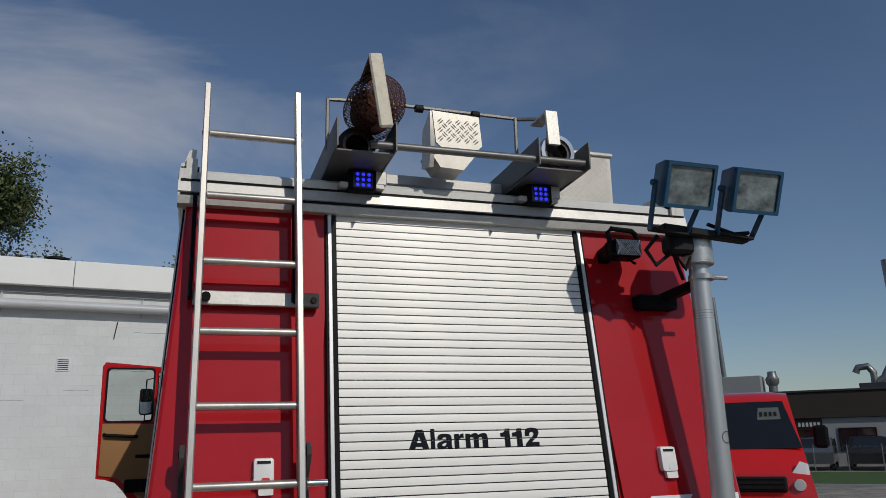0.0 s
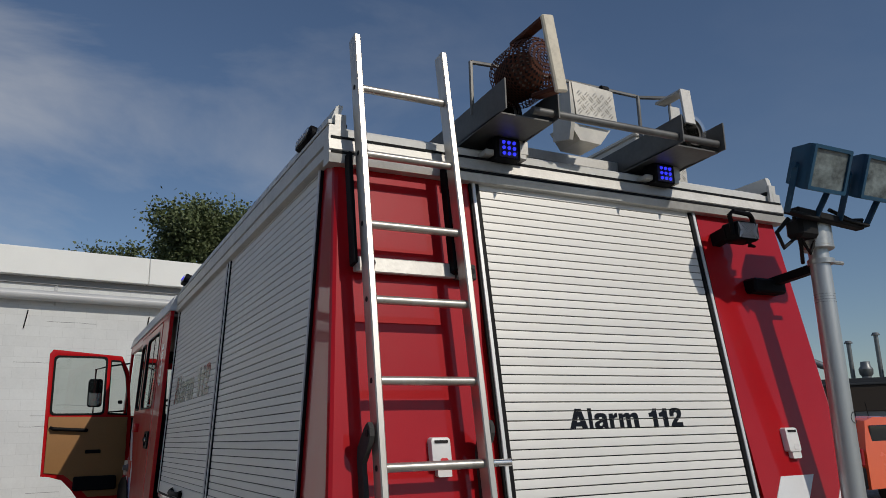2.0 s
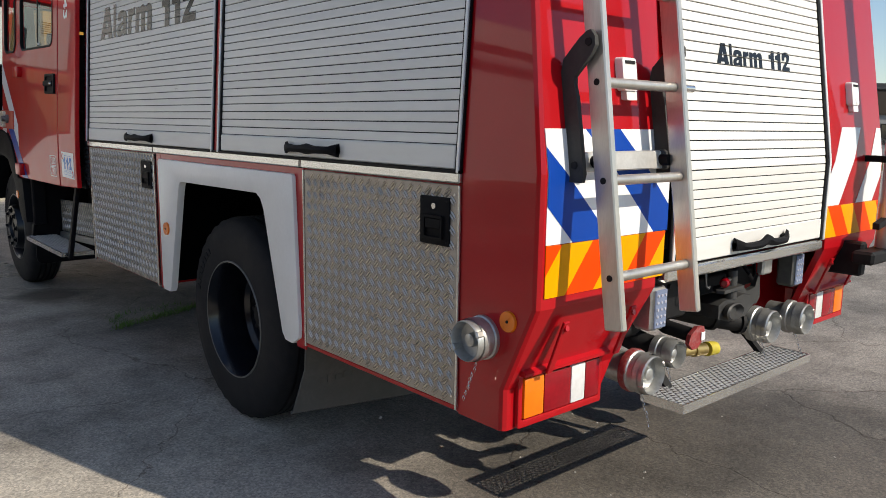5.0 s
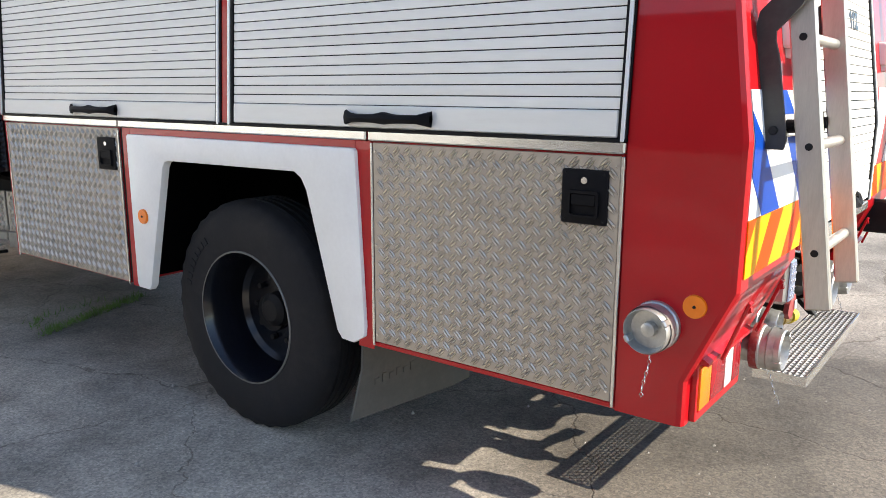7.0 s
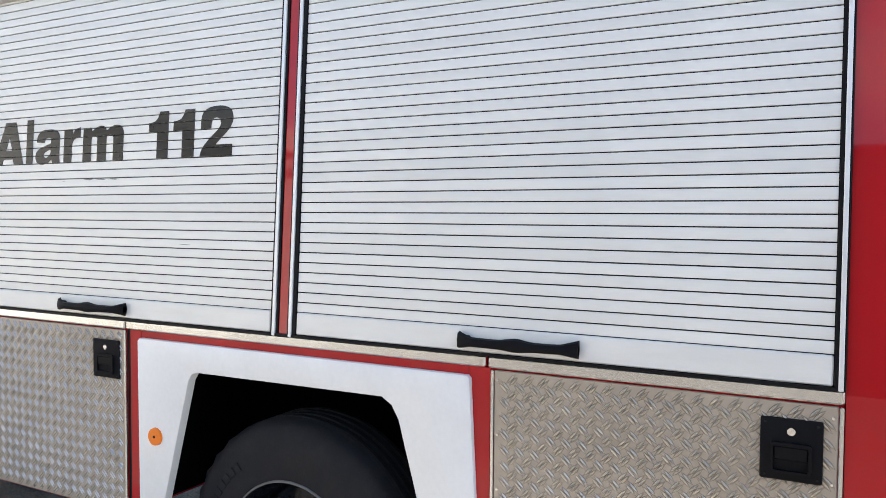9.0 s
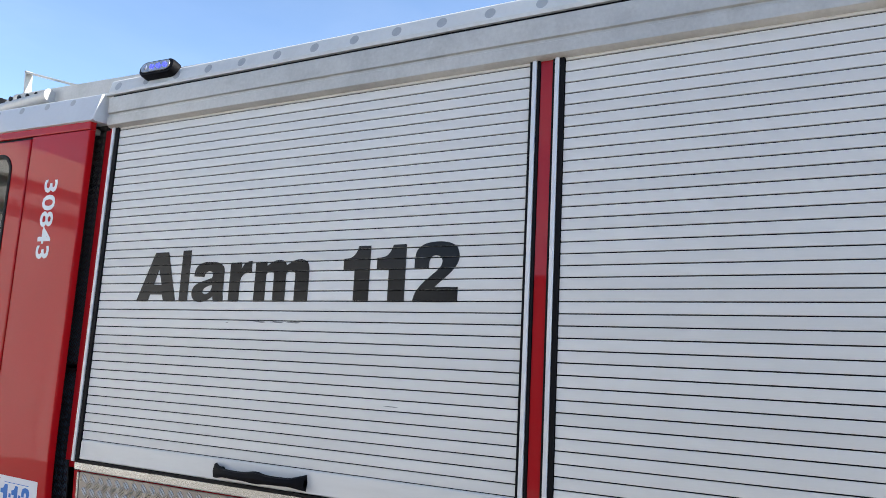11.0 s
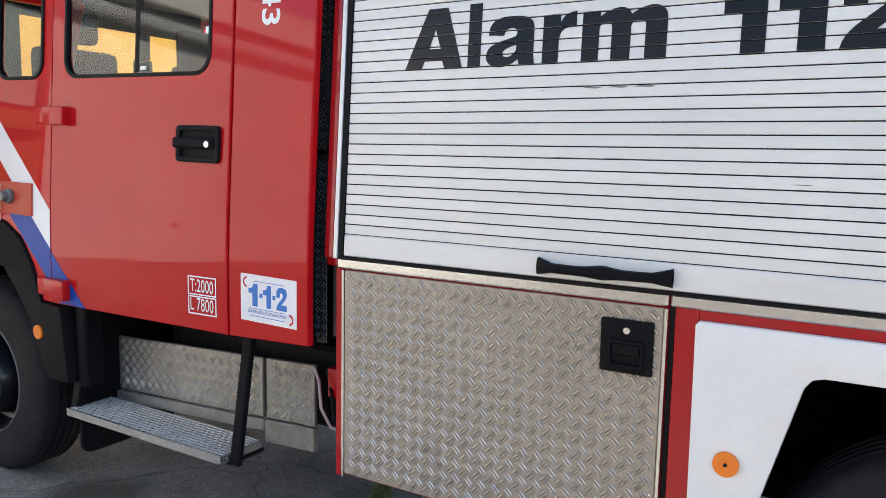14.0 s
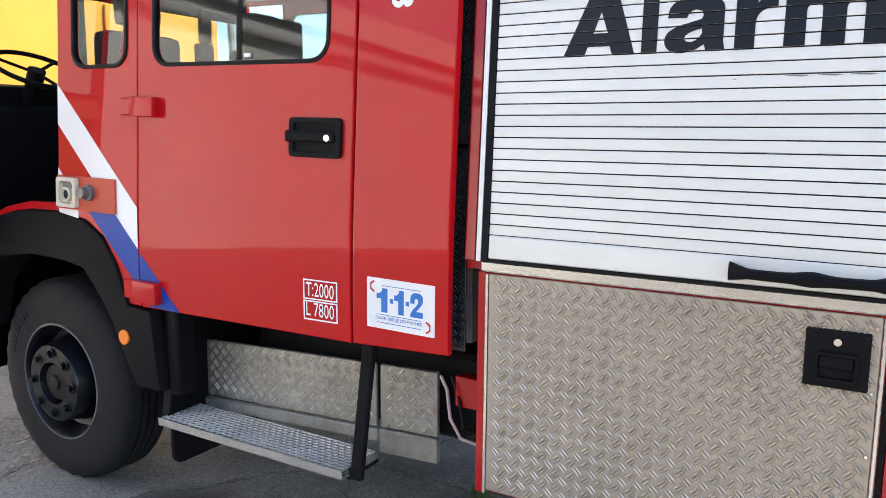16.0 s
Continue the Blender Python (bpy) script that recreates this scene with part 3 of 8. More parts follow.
def tread_bars(bm, u0, v0, u1, v1, f, pitch=0.049, high=0.0048, length=0.043, width=0.0068):
    """Pairs of raised lens-shaped bars in rows, turned by a quarter and shifted from row to row."""
    half = pitch / 2
    nu, nv = int((u1 - u0) / pitch) + 1, int((v1 - v0) / half)
    ov = v0 + ((v1 - v0) - (nv - 1) * half) / 2
    m = length * 0.36
    for j in range(nv):
        for i in range(nu + 1):
            s = 1 if j % 2 else -1
            cu, cv = u0 + (i + (0.5 if j % 2 else 0.0)) * pitch, ov + j * half
            if not (u0 + m < cu < u1 - m and v0 + m < cv < v1 - m):
                continue
            du, dv = 0.7071, 0.7071 * s
            for k in (-0.0056, 0.0056):
                bu, bv = cu - dv * k, cv + du * k
                hl, hw = length / 2, width / 2
                q = [bm.verts.new(f(bu + a * du * hl - b * dv * hw, bv + a * dv * hl + b * du * hw, c)) for a, b, c in
                     ((-1, 0, 0), (-0.3, -1, 0), (0.3, -1, 0), (1, 0, 0), (0.3, 1, 0), (-0.3, 1, 0), (-0.45, 0, high), (0.45, 0, high))]
                for ids in ((0, 1, 6), (1, 2, 7, 6), (2, 3, 7), (3, 4, 7), (4, 5, 6, 7), (5, 0, 6)):
                    bm.faces.new([q[x] for x in ids])
    return bm


def grating(bm, u0, v0, u1, v1, f, cu=0.030, cv=0.019, h=0.006):
    """Expanded metal: raised strands round staggered lens-shaped holes."""
    nu, nv = max(1, round((u1 - u0) / cu)), max(1, round((v1 - v0) / cv))
    cu, cv = (u1 - u0) / nu, (v1 - v0) / nv
    for j in range(nv):
        for i in range(nu + j % 2):
            a = u0 + (i - 0.5 * (j % 2)) * cu
            lo, hi = max(u0, a), min(u1, a + cu)
            b = v0 + j * cv
            mu, mv, ru, rv = (lo + hi) / 2, b + cv / 2, (hi - lo) * 0.45, cv * 0.42
            o = [bm.verts.new(f(x, y, z)) for x, y, z in ((lo, b, h), (hi, b, h), (hi, b + cv, h), (lo, b + cv, h))]
            d = [bm.verts.new(f(x, y, 0.0)) for x, y in ((mu, mv - rv), (mu + ru, mv), (mu, mv + rv), (mu - ru, mv))]
            for k in range(4):
                bm.faces.new((o[k], o[(k + 1) % 4], d[k]))
                bm.faces.new((o[(k + 1) % 4], d[(k + 1) % 4], d[k]))
    return bm


# ---- surfaces of the vehicle (metres) ----
def BX(z):
    """The body's side leans inwards above its waist."""
    return 1.268 - max(0.0, z - 1.375) * 0.062


def RY(z):
    """The rear face: upright at the waist, leaning forwards above, tucked in below."""
    if z > 1.40:
        return -0.034 + (z - 1.40) * 0.152
    return -0.034 + min(max(0.0, 1.0 - z), 0.28) * 0.45


def CX(z):
    """The cab's side."""
    if z > 1.5:
        return 1.352 - (z - 1.1) * 0.06
    z = max(z, 0.9)
    return 1.328 + 0.06 * (1.5 - z) - 0.09 * (1.5 - z) ** 2      # bulging slightly below the windows


def S(u, v, w):
    return Vector((-BX(v) - w, u, v))


def SR(u, v, w):
    return Vector((BX(v) + w, u, v))


def R(u, v, w):
    return Vector((u, RY(v) - w, v))


def C(u, v, w):
    return Vector((-CX(v) - w, u, v))


def CR(u, v, w):
    return Vector((CX(v) + w, u, v))


def flat(u, v, w):
    return Vector((u, v, w))


# ---- ground and buildings ----
TIP = 0.0196                       # the cab rides about one degree nose up


xs = ys = [-400, -120, -40, -12, -4, 0, 4, 12, 40, 120, 400]
bm = bmesh.new()
grid = [[bm.verts.new((x, y, 0.0)) for x in xs] for y in ys]
for r0, r1 in zip(grid, grid[1:]):
    for i in range(len(xs) - 1):
        bm.faces.new((r0[i], r0[i + 1], r1[i + 1], r1[i]))
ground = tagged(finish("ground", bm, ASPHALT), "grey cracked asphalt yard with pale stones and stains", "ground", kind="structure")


def wall_frame(ox, oy, turn):
    """u along the wall, v up, w out of it towards the yard."""
    c, s = math.cos(radians(turn)), math.sin(radians(turn))
    return lambda u, v, w: Vector((ox + u * c + w * s, oy + u * s - w * c, v))


def white_hall(name, f, u0, u1, high, label):
    """Flat-roofed workshop of painted blocks with a metal fascia and a pipe under it."""
    b = thing(name, label, "building")
    m = bmesh.new()
    box(m, (u0, -0.3, -9.0), (u1, high - 0.68, 0.0), 0, f)
    part("wall", m, WALLPAINT, b)
    m = bmesh.new()
    box(m, (u0, high - 0.68, -9.0), (u1, high - 0.05, 0.05), 0, f)
    part("eaves_band", m, PALEWALL, b)
    # fascia sheets, each with a folded edge
    u, k = u0, 0
    while u < u1 - 0.05:
        e = min(u + 3.05, u1)
        m = bmesh.new()
        box(m, (u + 0.005, high - 0.55, 0.05), (e - 0.005, high, 0.22), 0.012, f)
        part("fascia_sheet", m, FASCIA, b)
        u = e
    m = bmesh.new()
    box(m, (u0, high - 0.04, -9.0), (u1, high - 0.02, 0.05), 0, f)
    part("roof", m, DARKROOF, b)
    m = bmesh.new()
    tube(m, [f(u0, high - 0.93, 0.17), f(u1, high - 0.93, 0.17)], 0.10, 14)
    pipe = part("pipe", m, GUTTER, b)
    u = u0 + 1.0
    while u < u1:
        m = bmesh.new()
        box(m, (u - 0.02, high - 1.08, 0.0), (u + 0.02, high - 0.70, 0.03), 0, f)
        tube(m, [f(u, high - 0.7, 0.17), f(u, high - 0.93, 0.17)], 0.012, 6)
        part("pipe_bracket", m, GUTTER, pipe)
        u += 2.6
    # a ventilation grille, cast joints and chipped paint lines, conduits
    m = bmesh.new()
    box(m, (-2.80 - 0.13, 3.27, 0.0), (-2.80 + 0.13, 3.55, 0.012), 0.004, f)
    vent = part("vent_grille", m, WALLPAINT, b)
    for i in range(6):
        m = bmesh.new()
        box(m, (-2.80 - 0.10, 3.305 + i * 0.038, 0.010), (-2.80 + 0.10, 3.32 + i * 0.038, 0.016), 0, f)
        part("louvre", m, MATT, vent)
    rnd = random.Random(7)
    m = bmesh.new()
    for i in range(46):
        uu, vv = rnd.uniform(u0 + 1, u1 - 1), 0.30 + 0.20 * rnd.randint(1, 20)
        ln = rnd.uniform(0.15, 1.1)
        t = bmesh.new()
        tube(t, [(uu + ln * k / 6, vv + rnd.uniform(-0.006, 0.006), 0.0) for k in range(7)], 0.004, 4)
        merge(m, t, f)
    o = part("open_joint", m, PALEWALL, b, "thin cracked mortar joints in the painted blocks")
    o["kind"] = "stuff"
    for uu in (-1.9, 0.35, 2.6):
        m = bmesh.new()
        tube(m, [f(uu, high - 1.55, 0.015), f(uu + 0.05, high - 1.2, 0.015)], 0.012, 6)
        part("conduit", m, MATT, b)
    m = bmesh.new()
    box(m, (-8.45, 0.02, 0.0), (-6.95, 2.85, 0.06), 0.01, f)
    dr = part("door", m, WHITE, b, "plain white double door")
    for uu in (-7.75, -7.65):
        m = bmesh.new()
        box(m, (uu - 0.015, 0.95, 0.06), (uu + 0.015, 1.15, 0.10), 0.008, f)
        part("pull", m, MATT, dr)
    m = bmesh.new()
    box(m, (u0, 0.0, 0.0), (u1, 0.10, 0.02), 0, f)
    part("stained_plinth", m, mat("stained_plinth", (0.34, 0.32, 0.26), 0.85, var=0.4, scale=2.5, dirt=0.5), b)
    m = bmesh.new()
    lathe(m, f(-3.1, high - 0.02, -0.3), (0, 0, 1), [(0.05, 0), (0.05, 0.10), (0.24, 0.11), (0.24, 0.15), (0.12, 0.19), (0, 0.20)], 20)
    part("roof_cowl", m, MATT, b, "black mushroom roof cowl")
    return b


WF = wall_frame(-0.8, 14.50, 8.0)
white_hall("workshop", WF, -18.0, 4.26, 5.50, "white painted block workshop with a cream metal fascia")
# a plain dark brick wing, added unseen to close the yard and dull reflections
wing = thing("unseen_wing", "plain dark brick wing added out of view beside the yard", "building")
m = bmesh.new()
box(m, (-28.0, -16.0, -0.3), (-19.0, 14.0, 5.6))
part("wall", m, DARKBRICK, wing)
m = bmesh.new()
box(m, (-28.1, -16.1, 5.6), (-18.9, 14.1, 5.75), 0.02)
part("roof", m, DARKROOF, wing)


# ---- vehicle: the fire engine ----
truck = thing("fire_engine", "red fire engine with silver roller shutters and tread-plate lockers", "fire engine")

# body shell above the waist, and the lockers under it
m = bmesh.new()
sec = []
for z in (1.355, 1.40, 2.0, 2.80):
    sec.append([(-BX(z) + 0.012, RY(z) + 0.014, z), (BX(z) - 0.012, RY(z) + 0.014, z), (BX(z) - 0.012, 4.14, z), (-BX(z) + 0.012, 4.14, z)])
rings = [[m.verts.new(p) for p in s] for s in sec]
for a, b in zip(rings, rings[1:]):
    for i in range(4):
        m.faces.new((a[i], a[(i + 1) % 4], b[(i + 1) % 4], b[i]))
m.faces.new(rings[0][::-1])
m.faces.new(rings[-1])
part("body", m, RED, truck)

for side, f in ((-1, S), (1, SR)):
    # front locker, rear locker
    for y0, y1 in ((2.885, 4.085), (0.30, 1.30)):
        m = bmesh.new()
        box(m, (y0, 0.585, -0.55), (y1, 1.352, -0.006), 0.004, f)
        part("locker", m, RED, truck)
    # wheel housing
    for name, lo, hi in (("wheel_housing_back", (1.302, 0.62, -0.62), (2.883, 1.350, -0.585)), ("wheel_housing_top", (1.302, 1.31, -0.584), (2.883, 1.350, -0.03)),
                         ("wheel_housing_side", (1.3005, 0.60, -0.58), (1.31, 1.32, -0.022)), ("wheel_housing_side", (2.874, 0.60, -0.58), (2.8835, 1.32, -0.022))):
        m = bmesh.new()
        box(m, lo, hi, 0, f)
        part(name, m, DEADBLACK, truck)
    # red corner post from the sill to the roof, rounded towards the rear
    m = bmesh.new()
    t = bmesh.new()
    prof = [(0.0, 0.299), (0.0, 0.020), (0.005, 0.007), (0.017, 0.0), (0.60, 0.0), (0.60, 0.03), (0.04, 0.299)]   # (in from side, forward from rear)
    rings = []
    for z in (0.585, 0.72, 0.998, 1.375, 1.40, 2.79):
        rings.append([t.verts.new((side * (BX(z) - a), RY(z) + b, z)) for a, b in prof[:5]] + [t.verts.new((side * (BX(z) - a), RY(z) + 0.03, z)) for a, b in prof[5:6]] + [t.verts.new((side * (BX(z) - 0.05), 0.299, z))])
        rings[-1][0].co.y = 0.299
    for a, b in zip(rings[2:], rings[3:]):
        for i in range(7):
            t.faces.new((a[i], a[(i + 1) % 7], b[(i + 1) % 7], b[i]))
    t.faces.new(rings[2][::-1])
    t.faces.new(rings[-1])
    # the lower skirt is narrower: its inner edge slants outwards to the tail lamp
    low = {0: (0.46, 0.47), 1: (0.545, 0.53), 2: (0.60, 0.60)}
    for k in (0, 1, 2):
        for i in (4, 5):
            if k < 2:
                rings[k][i].co.x = side * (BX(0.8) - low[k][0])
    extra = [t.verts.new(v.co) for v in rings[2]]
    rr = [rings[0], rings[1], extra]
    for a, b in zip(rr, rr[1:]):
        for i in range(7):
            t.faces.new((a[i], a[(i + 1) % 7], b[(i + 1) % 7], b[i]))
    t.faces.new(rings[0][::-1])
    bmesh.ops.remove_doubles(t, verts=t.verts, dist=1e-5)
    merge(m, t)
    finish("rear_corner_panel", m, RED, truck, angle=2.5)

# bottom rail of the rear body between the corners
m = bmesh.new()
box(m, (-0.62, 1.005, -0.03), (0.62, 1.05, 0.012), 0.008, R)
part("rear_sill", m, ALU, truck, "satin aluminium sill under the rear shutter")


def lath_mesh(length, high, material=LATH):
    """One slightly rounded shutter slat, lying along x, its face towards -y."""
    b = bmesh.new()
    prof = [(0.0, 0.003), (0.0, -0.0056), (0.0007, -0.0064), (0.008, -0.0068), (high - 0.008, -0.0068), (high - 0.0007, -0.0064), (high, -0.0056), (high, 0.003)]
    ends = [[b.verts.new((x, y, z)) for z, y in prof] for x in (-length / 2, length / 2)]
    for i in range(len(prof)):
        j = (i + 1) % len(prof)
        b.faces.new((ends[0][i], ends[0][j], ends[1][j], ends[1][i]))
    b.faces.new(ends[0][::-1])
    b.faces.new(ends[1])
    bmesh.ops.recalc_face_normals(b, faces=b.faces)
    me = bpy.data.meshes.new("lath")
    b.to_mesh(me)
    b.free()
    me.shade_smooth()
    me.set_sharp_from_angle(angle=radians(25))
    me.materials.append(material)
    return me


PITCH = 0.03525
REARPITCH = 0.0346


def grip(bm, u0, u1, v, f, tall=0.032, wave=1.0):
    """A moulded pull handle with two feet."""
    n = 32
    rings = []
    for i in range(n + 1):
        s = i / n
        u = u0 + (u1 - u0) * s
        k = abs(2 * s - 1)
        lift = 0.012 + 0.03 * (1 - k ** 4)
        hump = math.exp(-((s - 0.48) / 0.09) ** 2)
        ends = max(0.0, (k - 0.74) / 0.26)
        h = tall * (0.46 + 0.20 * hump + 0.38 * ends)
        vv = v + tall * wave * (0.5 * hump + 0.30 * ends - 0.15)
        rings.append([bm.verts.new(f(u, vv + a * h, lift + b)) for a, b in ((-1, -0.006), (-0.8, 0.006), (0, 0.011), (0.8, 0.006), (1, -0.006), (0, -0.011))])
    for a, b in zip(rings, rings[1:]):
        for i in range(6):
            bm.faces.new((a[i], a[(i + 1) % 6], b[(i + 1) % 6], b[i]))
    bm.faces.new(rings[0][::-1])
    bm.faces.new(rings[-1])
    for u in (u0 + 0.02, u1 - 0.02):
        box(bm, (u - 0.02, v - 0.016, 0.0), (u + 0.02, v + 0.016, 0.025), 0.005, f)
    return bm


def shutter(u0, u1, v0, v1, f, cuts, place, hu0, hu1, label, foot, pitch, wave, ends):
    """A roller shutter: dark backing, slats, bottom bar, guides and handle. ends: how far seal, rail and outer seal reach at each end."""
    m = bmesh.new()
    box(m, (u0 - 0.012, v0, -0.010), (u1 + 0.012, v1, 0.0), 0, f, cuts)
    sh = part("roller_shutter", m, SEAL, truck, label)
    me = lath_mesh(abs(u1 - u0) - 0.004, pitch - 0.0038)
    z = v0 + foot + 0.0025
    while z + pitch < v1 + 0.02:
        ob = new("lath", me)
        ob.parent = sh
        ob.matrix_world = place((u0 + u1) / 2, z)
        z += pitch
    m = bmesh.new()
    box(m, (u0 + 0.002, v0 + 0.006, 0.0), (u1 - 0.002, v0 + foot, 0.012), 0.004, f)
    part("bottom_bar", m, LATH, sh)
    m = bmesh.new()
    grip(m, hu0, hu1, v0 + 0.042, lambda a, b, c: f(a, b, c + 0.012), wave=wave)
    part("handle", m, BLACK, sh, "black moulded pull handle")
    for e, s, (k0, k1, k2) in ((u0, -1, ends[0]), (u1, 1, ends[1])):
        for name, a, b, w, mt in (("guide_seal", 0.0, k0, 0.013, SEAL), ("guide_rail", k0, k1, 0.018, GUIDE), ("outer_seal", k1, k2, 0.012, SEAL)):
            m = bmesh.new()
            box(m, (min(e + s * a, e + s * b), v0 - 0.004, 0.0), (max(e + s * a, e + s * b), v1, w), 0.002, f, cuts)
            part(name, m, mt, sh)
    return sh


LEAN = math.atan(0.062)
RLEAN = math.atan(0.152)


def side_place(u, z):
    # slat x axis along -y, face outwards to -x
    return Matrix.Translation(S(u, z, 0.0)) @ Matrix.Rotation(radians(-90), 4, "Z") @ Matrix.Rotation(-LEAN, 4, "X")


def rear_place(u, z):
    return Matrix.Translation(R(u, z, 0.0)) @ Matrix.Rotation(-RLEAN if z > 1.39 else 0.0, 4, "X")


sh_front = shutter(2.138, 4.052, 1.39, 2.80, S, (), side_place, 2.884, 3.292, "silver slatted side shutter with large black lettering", 0.0835, PITCH, 0.1, ((0.010, 0.024, 0.034), (0.023, 0.040, 0.046)))
shutter(0.327, 2.024, 1.39, 2.80, S, (), side_place, 0.985, 1.374, "plain silver slatted side shutter", 0.0835, PITCH, 0.1, ((0.010, 0.022, 0.027), (0.016, 0.030, 0.039)))
sh_rear = shutter(-0.560, 0.585, 1.055, 2.77, R, (1.4,), rear_place, -0.19, 0.235, "silver slatted rear shutter with black lettering", 0.092, REARPITCH, 1.0, ((0.020, 0.036, 0.047),) * 2)

# lettering on the shutters
heavy_word(sh_front, -3.824, 2.036, -2.358, 2.242, lambda a, b, c: S(-a, b, c + 0.0072), LETTER, "bold black letter", [1.4743 + PITCH * k for k in range(40)])
heavy_word(sh_rear, -0.282, 1.770, 0.290, 1.852, lambda a, b, c: R(a, b, c + 0.0072), LETTER, "bold black letter", [1.1478 + REARPITCH * k for k in range(50)])
# scuffs
SCUFF = mat("grey_scuff", (0.20, 0.20, 0.20), 0.6)
for (y0, y1, z0, n) in ((2.97, 3.21, 1.962, 3), (3.31, 3.335, 1.957, 1), (3.03, 3.31, 1.758, 2), (2.55, 2.62, 1.70, 1)):
    rnd = random.Random(int(y0 * 1000))
    for k in range(n):
        a = y0 + (y1 - y0) * k / n
        e = a + (y1 - y0) / n * rnd.uniform(0.5, 0.95)
        h = 0.0035 if n == 3 else 0.0018
        m = bmesh.new()
        plate(m, [(a, z0), (a + (e - a) * 0.3, z0 - h * 0.6), (e, z0 + h * 0.2), (a + (e - a) * 0.7, z0 + h), (a + (e - a) * 0.2, z0 + h * 0.7)], 0.0070, 0.0074, f=S)
        part("scuff_mark", m, SCUFF, sh_front)

# red divider between the side shutters
m = bmesh.new()
box(m, (4.0985, 1.385, -0.01), (4.14, 2.785, 0.008), 0.003, S)
part("front_edge", m, RED, truck)
m = bmesh.new()
box(m, (2.0635, 1.385, -0.008), (2.1035, 2.80, 0.006), 0.001, S)
part("shutter_divider", m, RED, truck)

# roof mouldings: long sides and rear
for side in (-1, 1):
    m = bmesh.new()
    prof = [(1.165, 2.785), (1.205, 2.792), (1.214, 2.80), (1.214, 2.838), (1.206, 2.842), (1.206, 2.850), (1.214, 2.854), (1.212, 2.922), (1.165, 2.924)]
    plate(m, prof, 0.145, 4.105, f=lambda a, b, c: Vector((side * a, c, b)))
    part("roof_moulding", m, OLDALU, truck)
    m = bmesh.new()
    box(m, (side * 1.165 - 0.03, 0.16, 2.922), (side * 1.165 + 0.03, 4.10, 2.936))
    part("roof_seal", m, SEAL, truck)
    m = bmesh.new()
    plate(m, [(1.165, 2.934), (1.208, 2.936), (1.208, 2.949), (1.196, 2.953), (1.178, 3.006), (1.168, 3.014), (1.150, 3.014), (1.150, 3.006), (1.165, 2.955)], 0.165, 4.135, f=lambda a, b, c: Vector((side * a, c, b)))
    band = part("roof_edge", m, ROOFWHITE, truck, "off-white sloping roof edge with rivet caps")
    y = 0.483
    while y < 4.09:
        m = bmesh.new()
        o = Vector((side * 1.1870, y, 2.979))
        nrm = Vector((side * 0.947, 0, 0.322))
        cyl(m, o - nrm * 0.004, o + nrm * 0.0006, 0.020, 0.0197, 14)
        part("rivet_cap", m, CAPGREY, band)
        y += 0.18
m = bmesh.new()
plate(m, [(0.165, 2.765), (0.135, 2.768), (0.128, 2.80), (0.136, 2.806), (0.136, 2.814), (0.130, 2.82), (0.142, 2.87), (0.20, 2.875), (0.20, 2.765)], -1.215, 1.215, f=lambda a, b, c: Vector((c, a, b)))
part("roof_moulding", m, OLDALU, truck)
for z, y in ((2.871, 0.137), (2.810, 0.130)):
    m = bmesh.new()
    box(m, (-1.205, y, z - 0.0045), (1.205, y + 0.05, z + 0.0045))
    part("roof_seal", m, SEAL, truck)
m = bmesh.new()
plate(m, [(0.168, 2.872), (0.168, 2.915), (0.20, 2.935), (0.24, 2.935), (0.24, 2.872)], -1.19, 1.19, f=lambda a, b, c: Vector((c, a, b)))
part("roof_edge", m, ROOFWHITE, truck)
m = bmesh.new()
box(m, (-1.11, 0.235, 2.87), (1.11, 4.09, 2.90))
part("roof", m, OLDALU, truck)
# end brackets on the rear corners
for side in (-1, 1):
    m = bmesh.new()
    plate(m, [(0.146, 2.87), (0.162, 2.87), (0.162, 2.968), (0.146, 2.968)], side * 1.165 - 0.022, side * 1.165 + 0.022, f=lambda a, b, c: Vector((c, a, b)), bev=0.0)
    part("corner_bracket", m, OLDALU, truck)
# waist trim: bright strip over lockers
for y0, y1 in ((2.895, 4.075), (1.285, 2.888), (0.302, 1.275)):
    m = bmesh.new()
    box(m, (y0, 1.352, -0.004), (y1, 1.388, 0.014), 0.005, S)
    part("waist_trim", m, ALU, truck, "bright aluminium drip strip")
m = bmesh.new()
box(m, (0.30, 1.386, -0.002), (4.07, 1.394, 0.016), 0, S)
part("waist_seal", m, SEAL, truck)


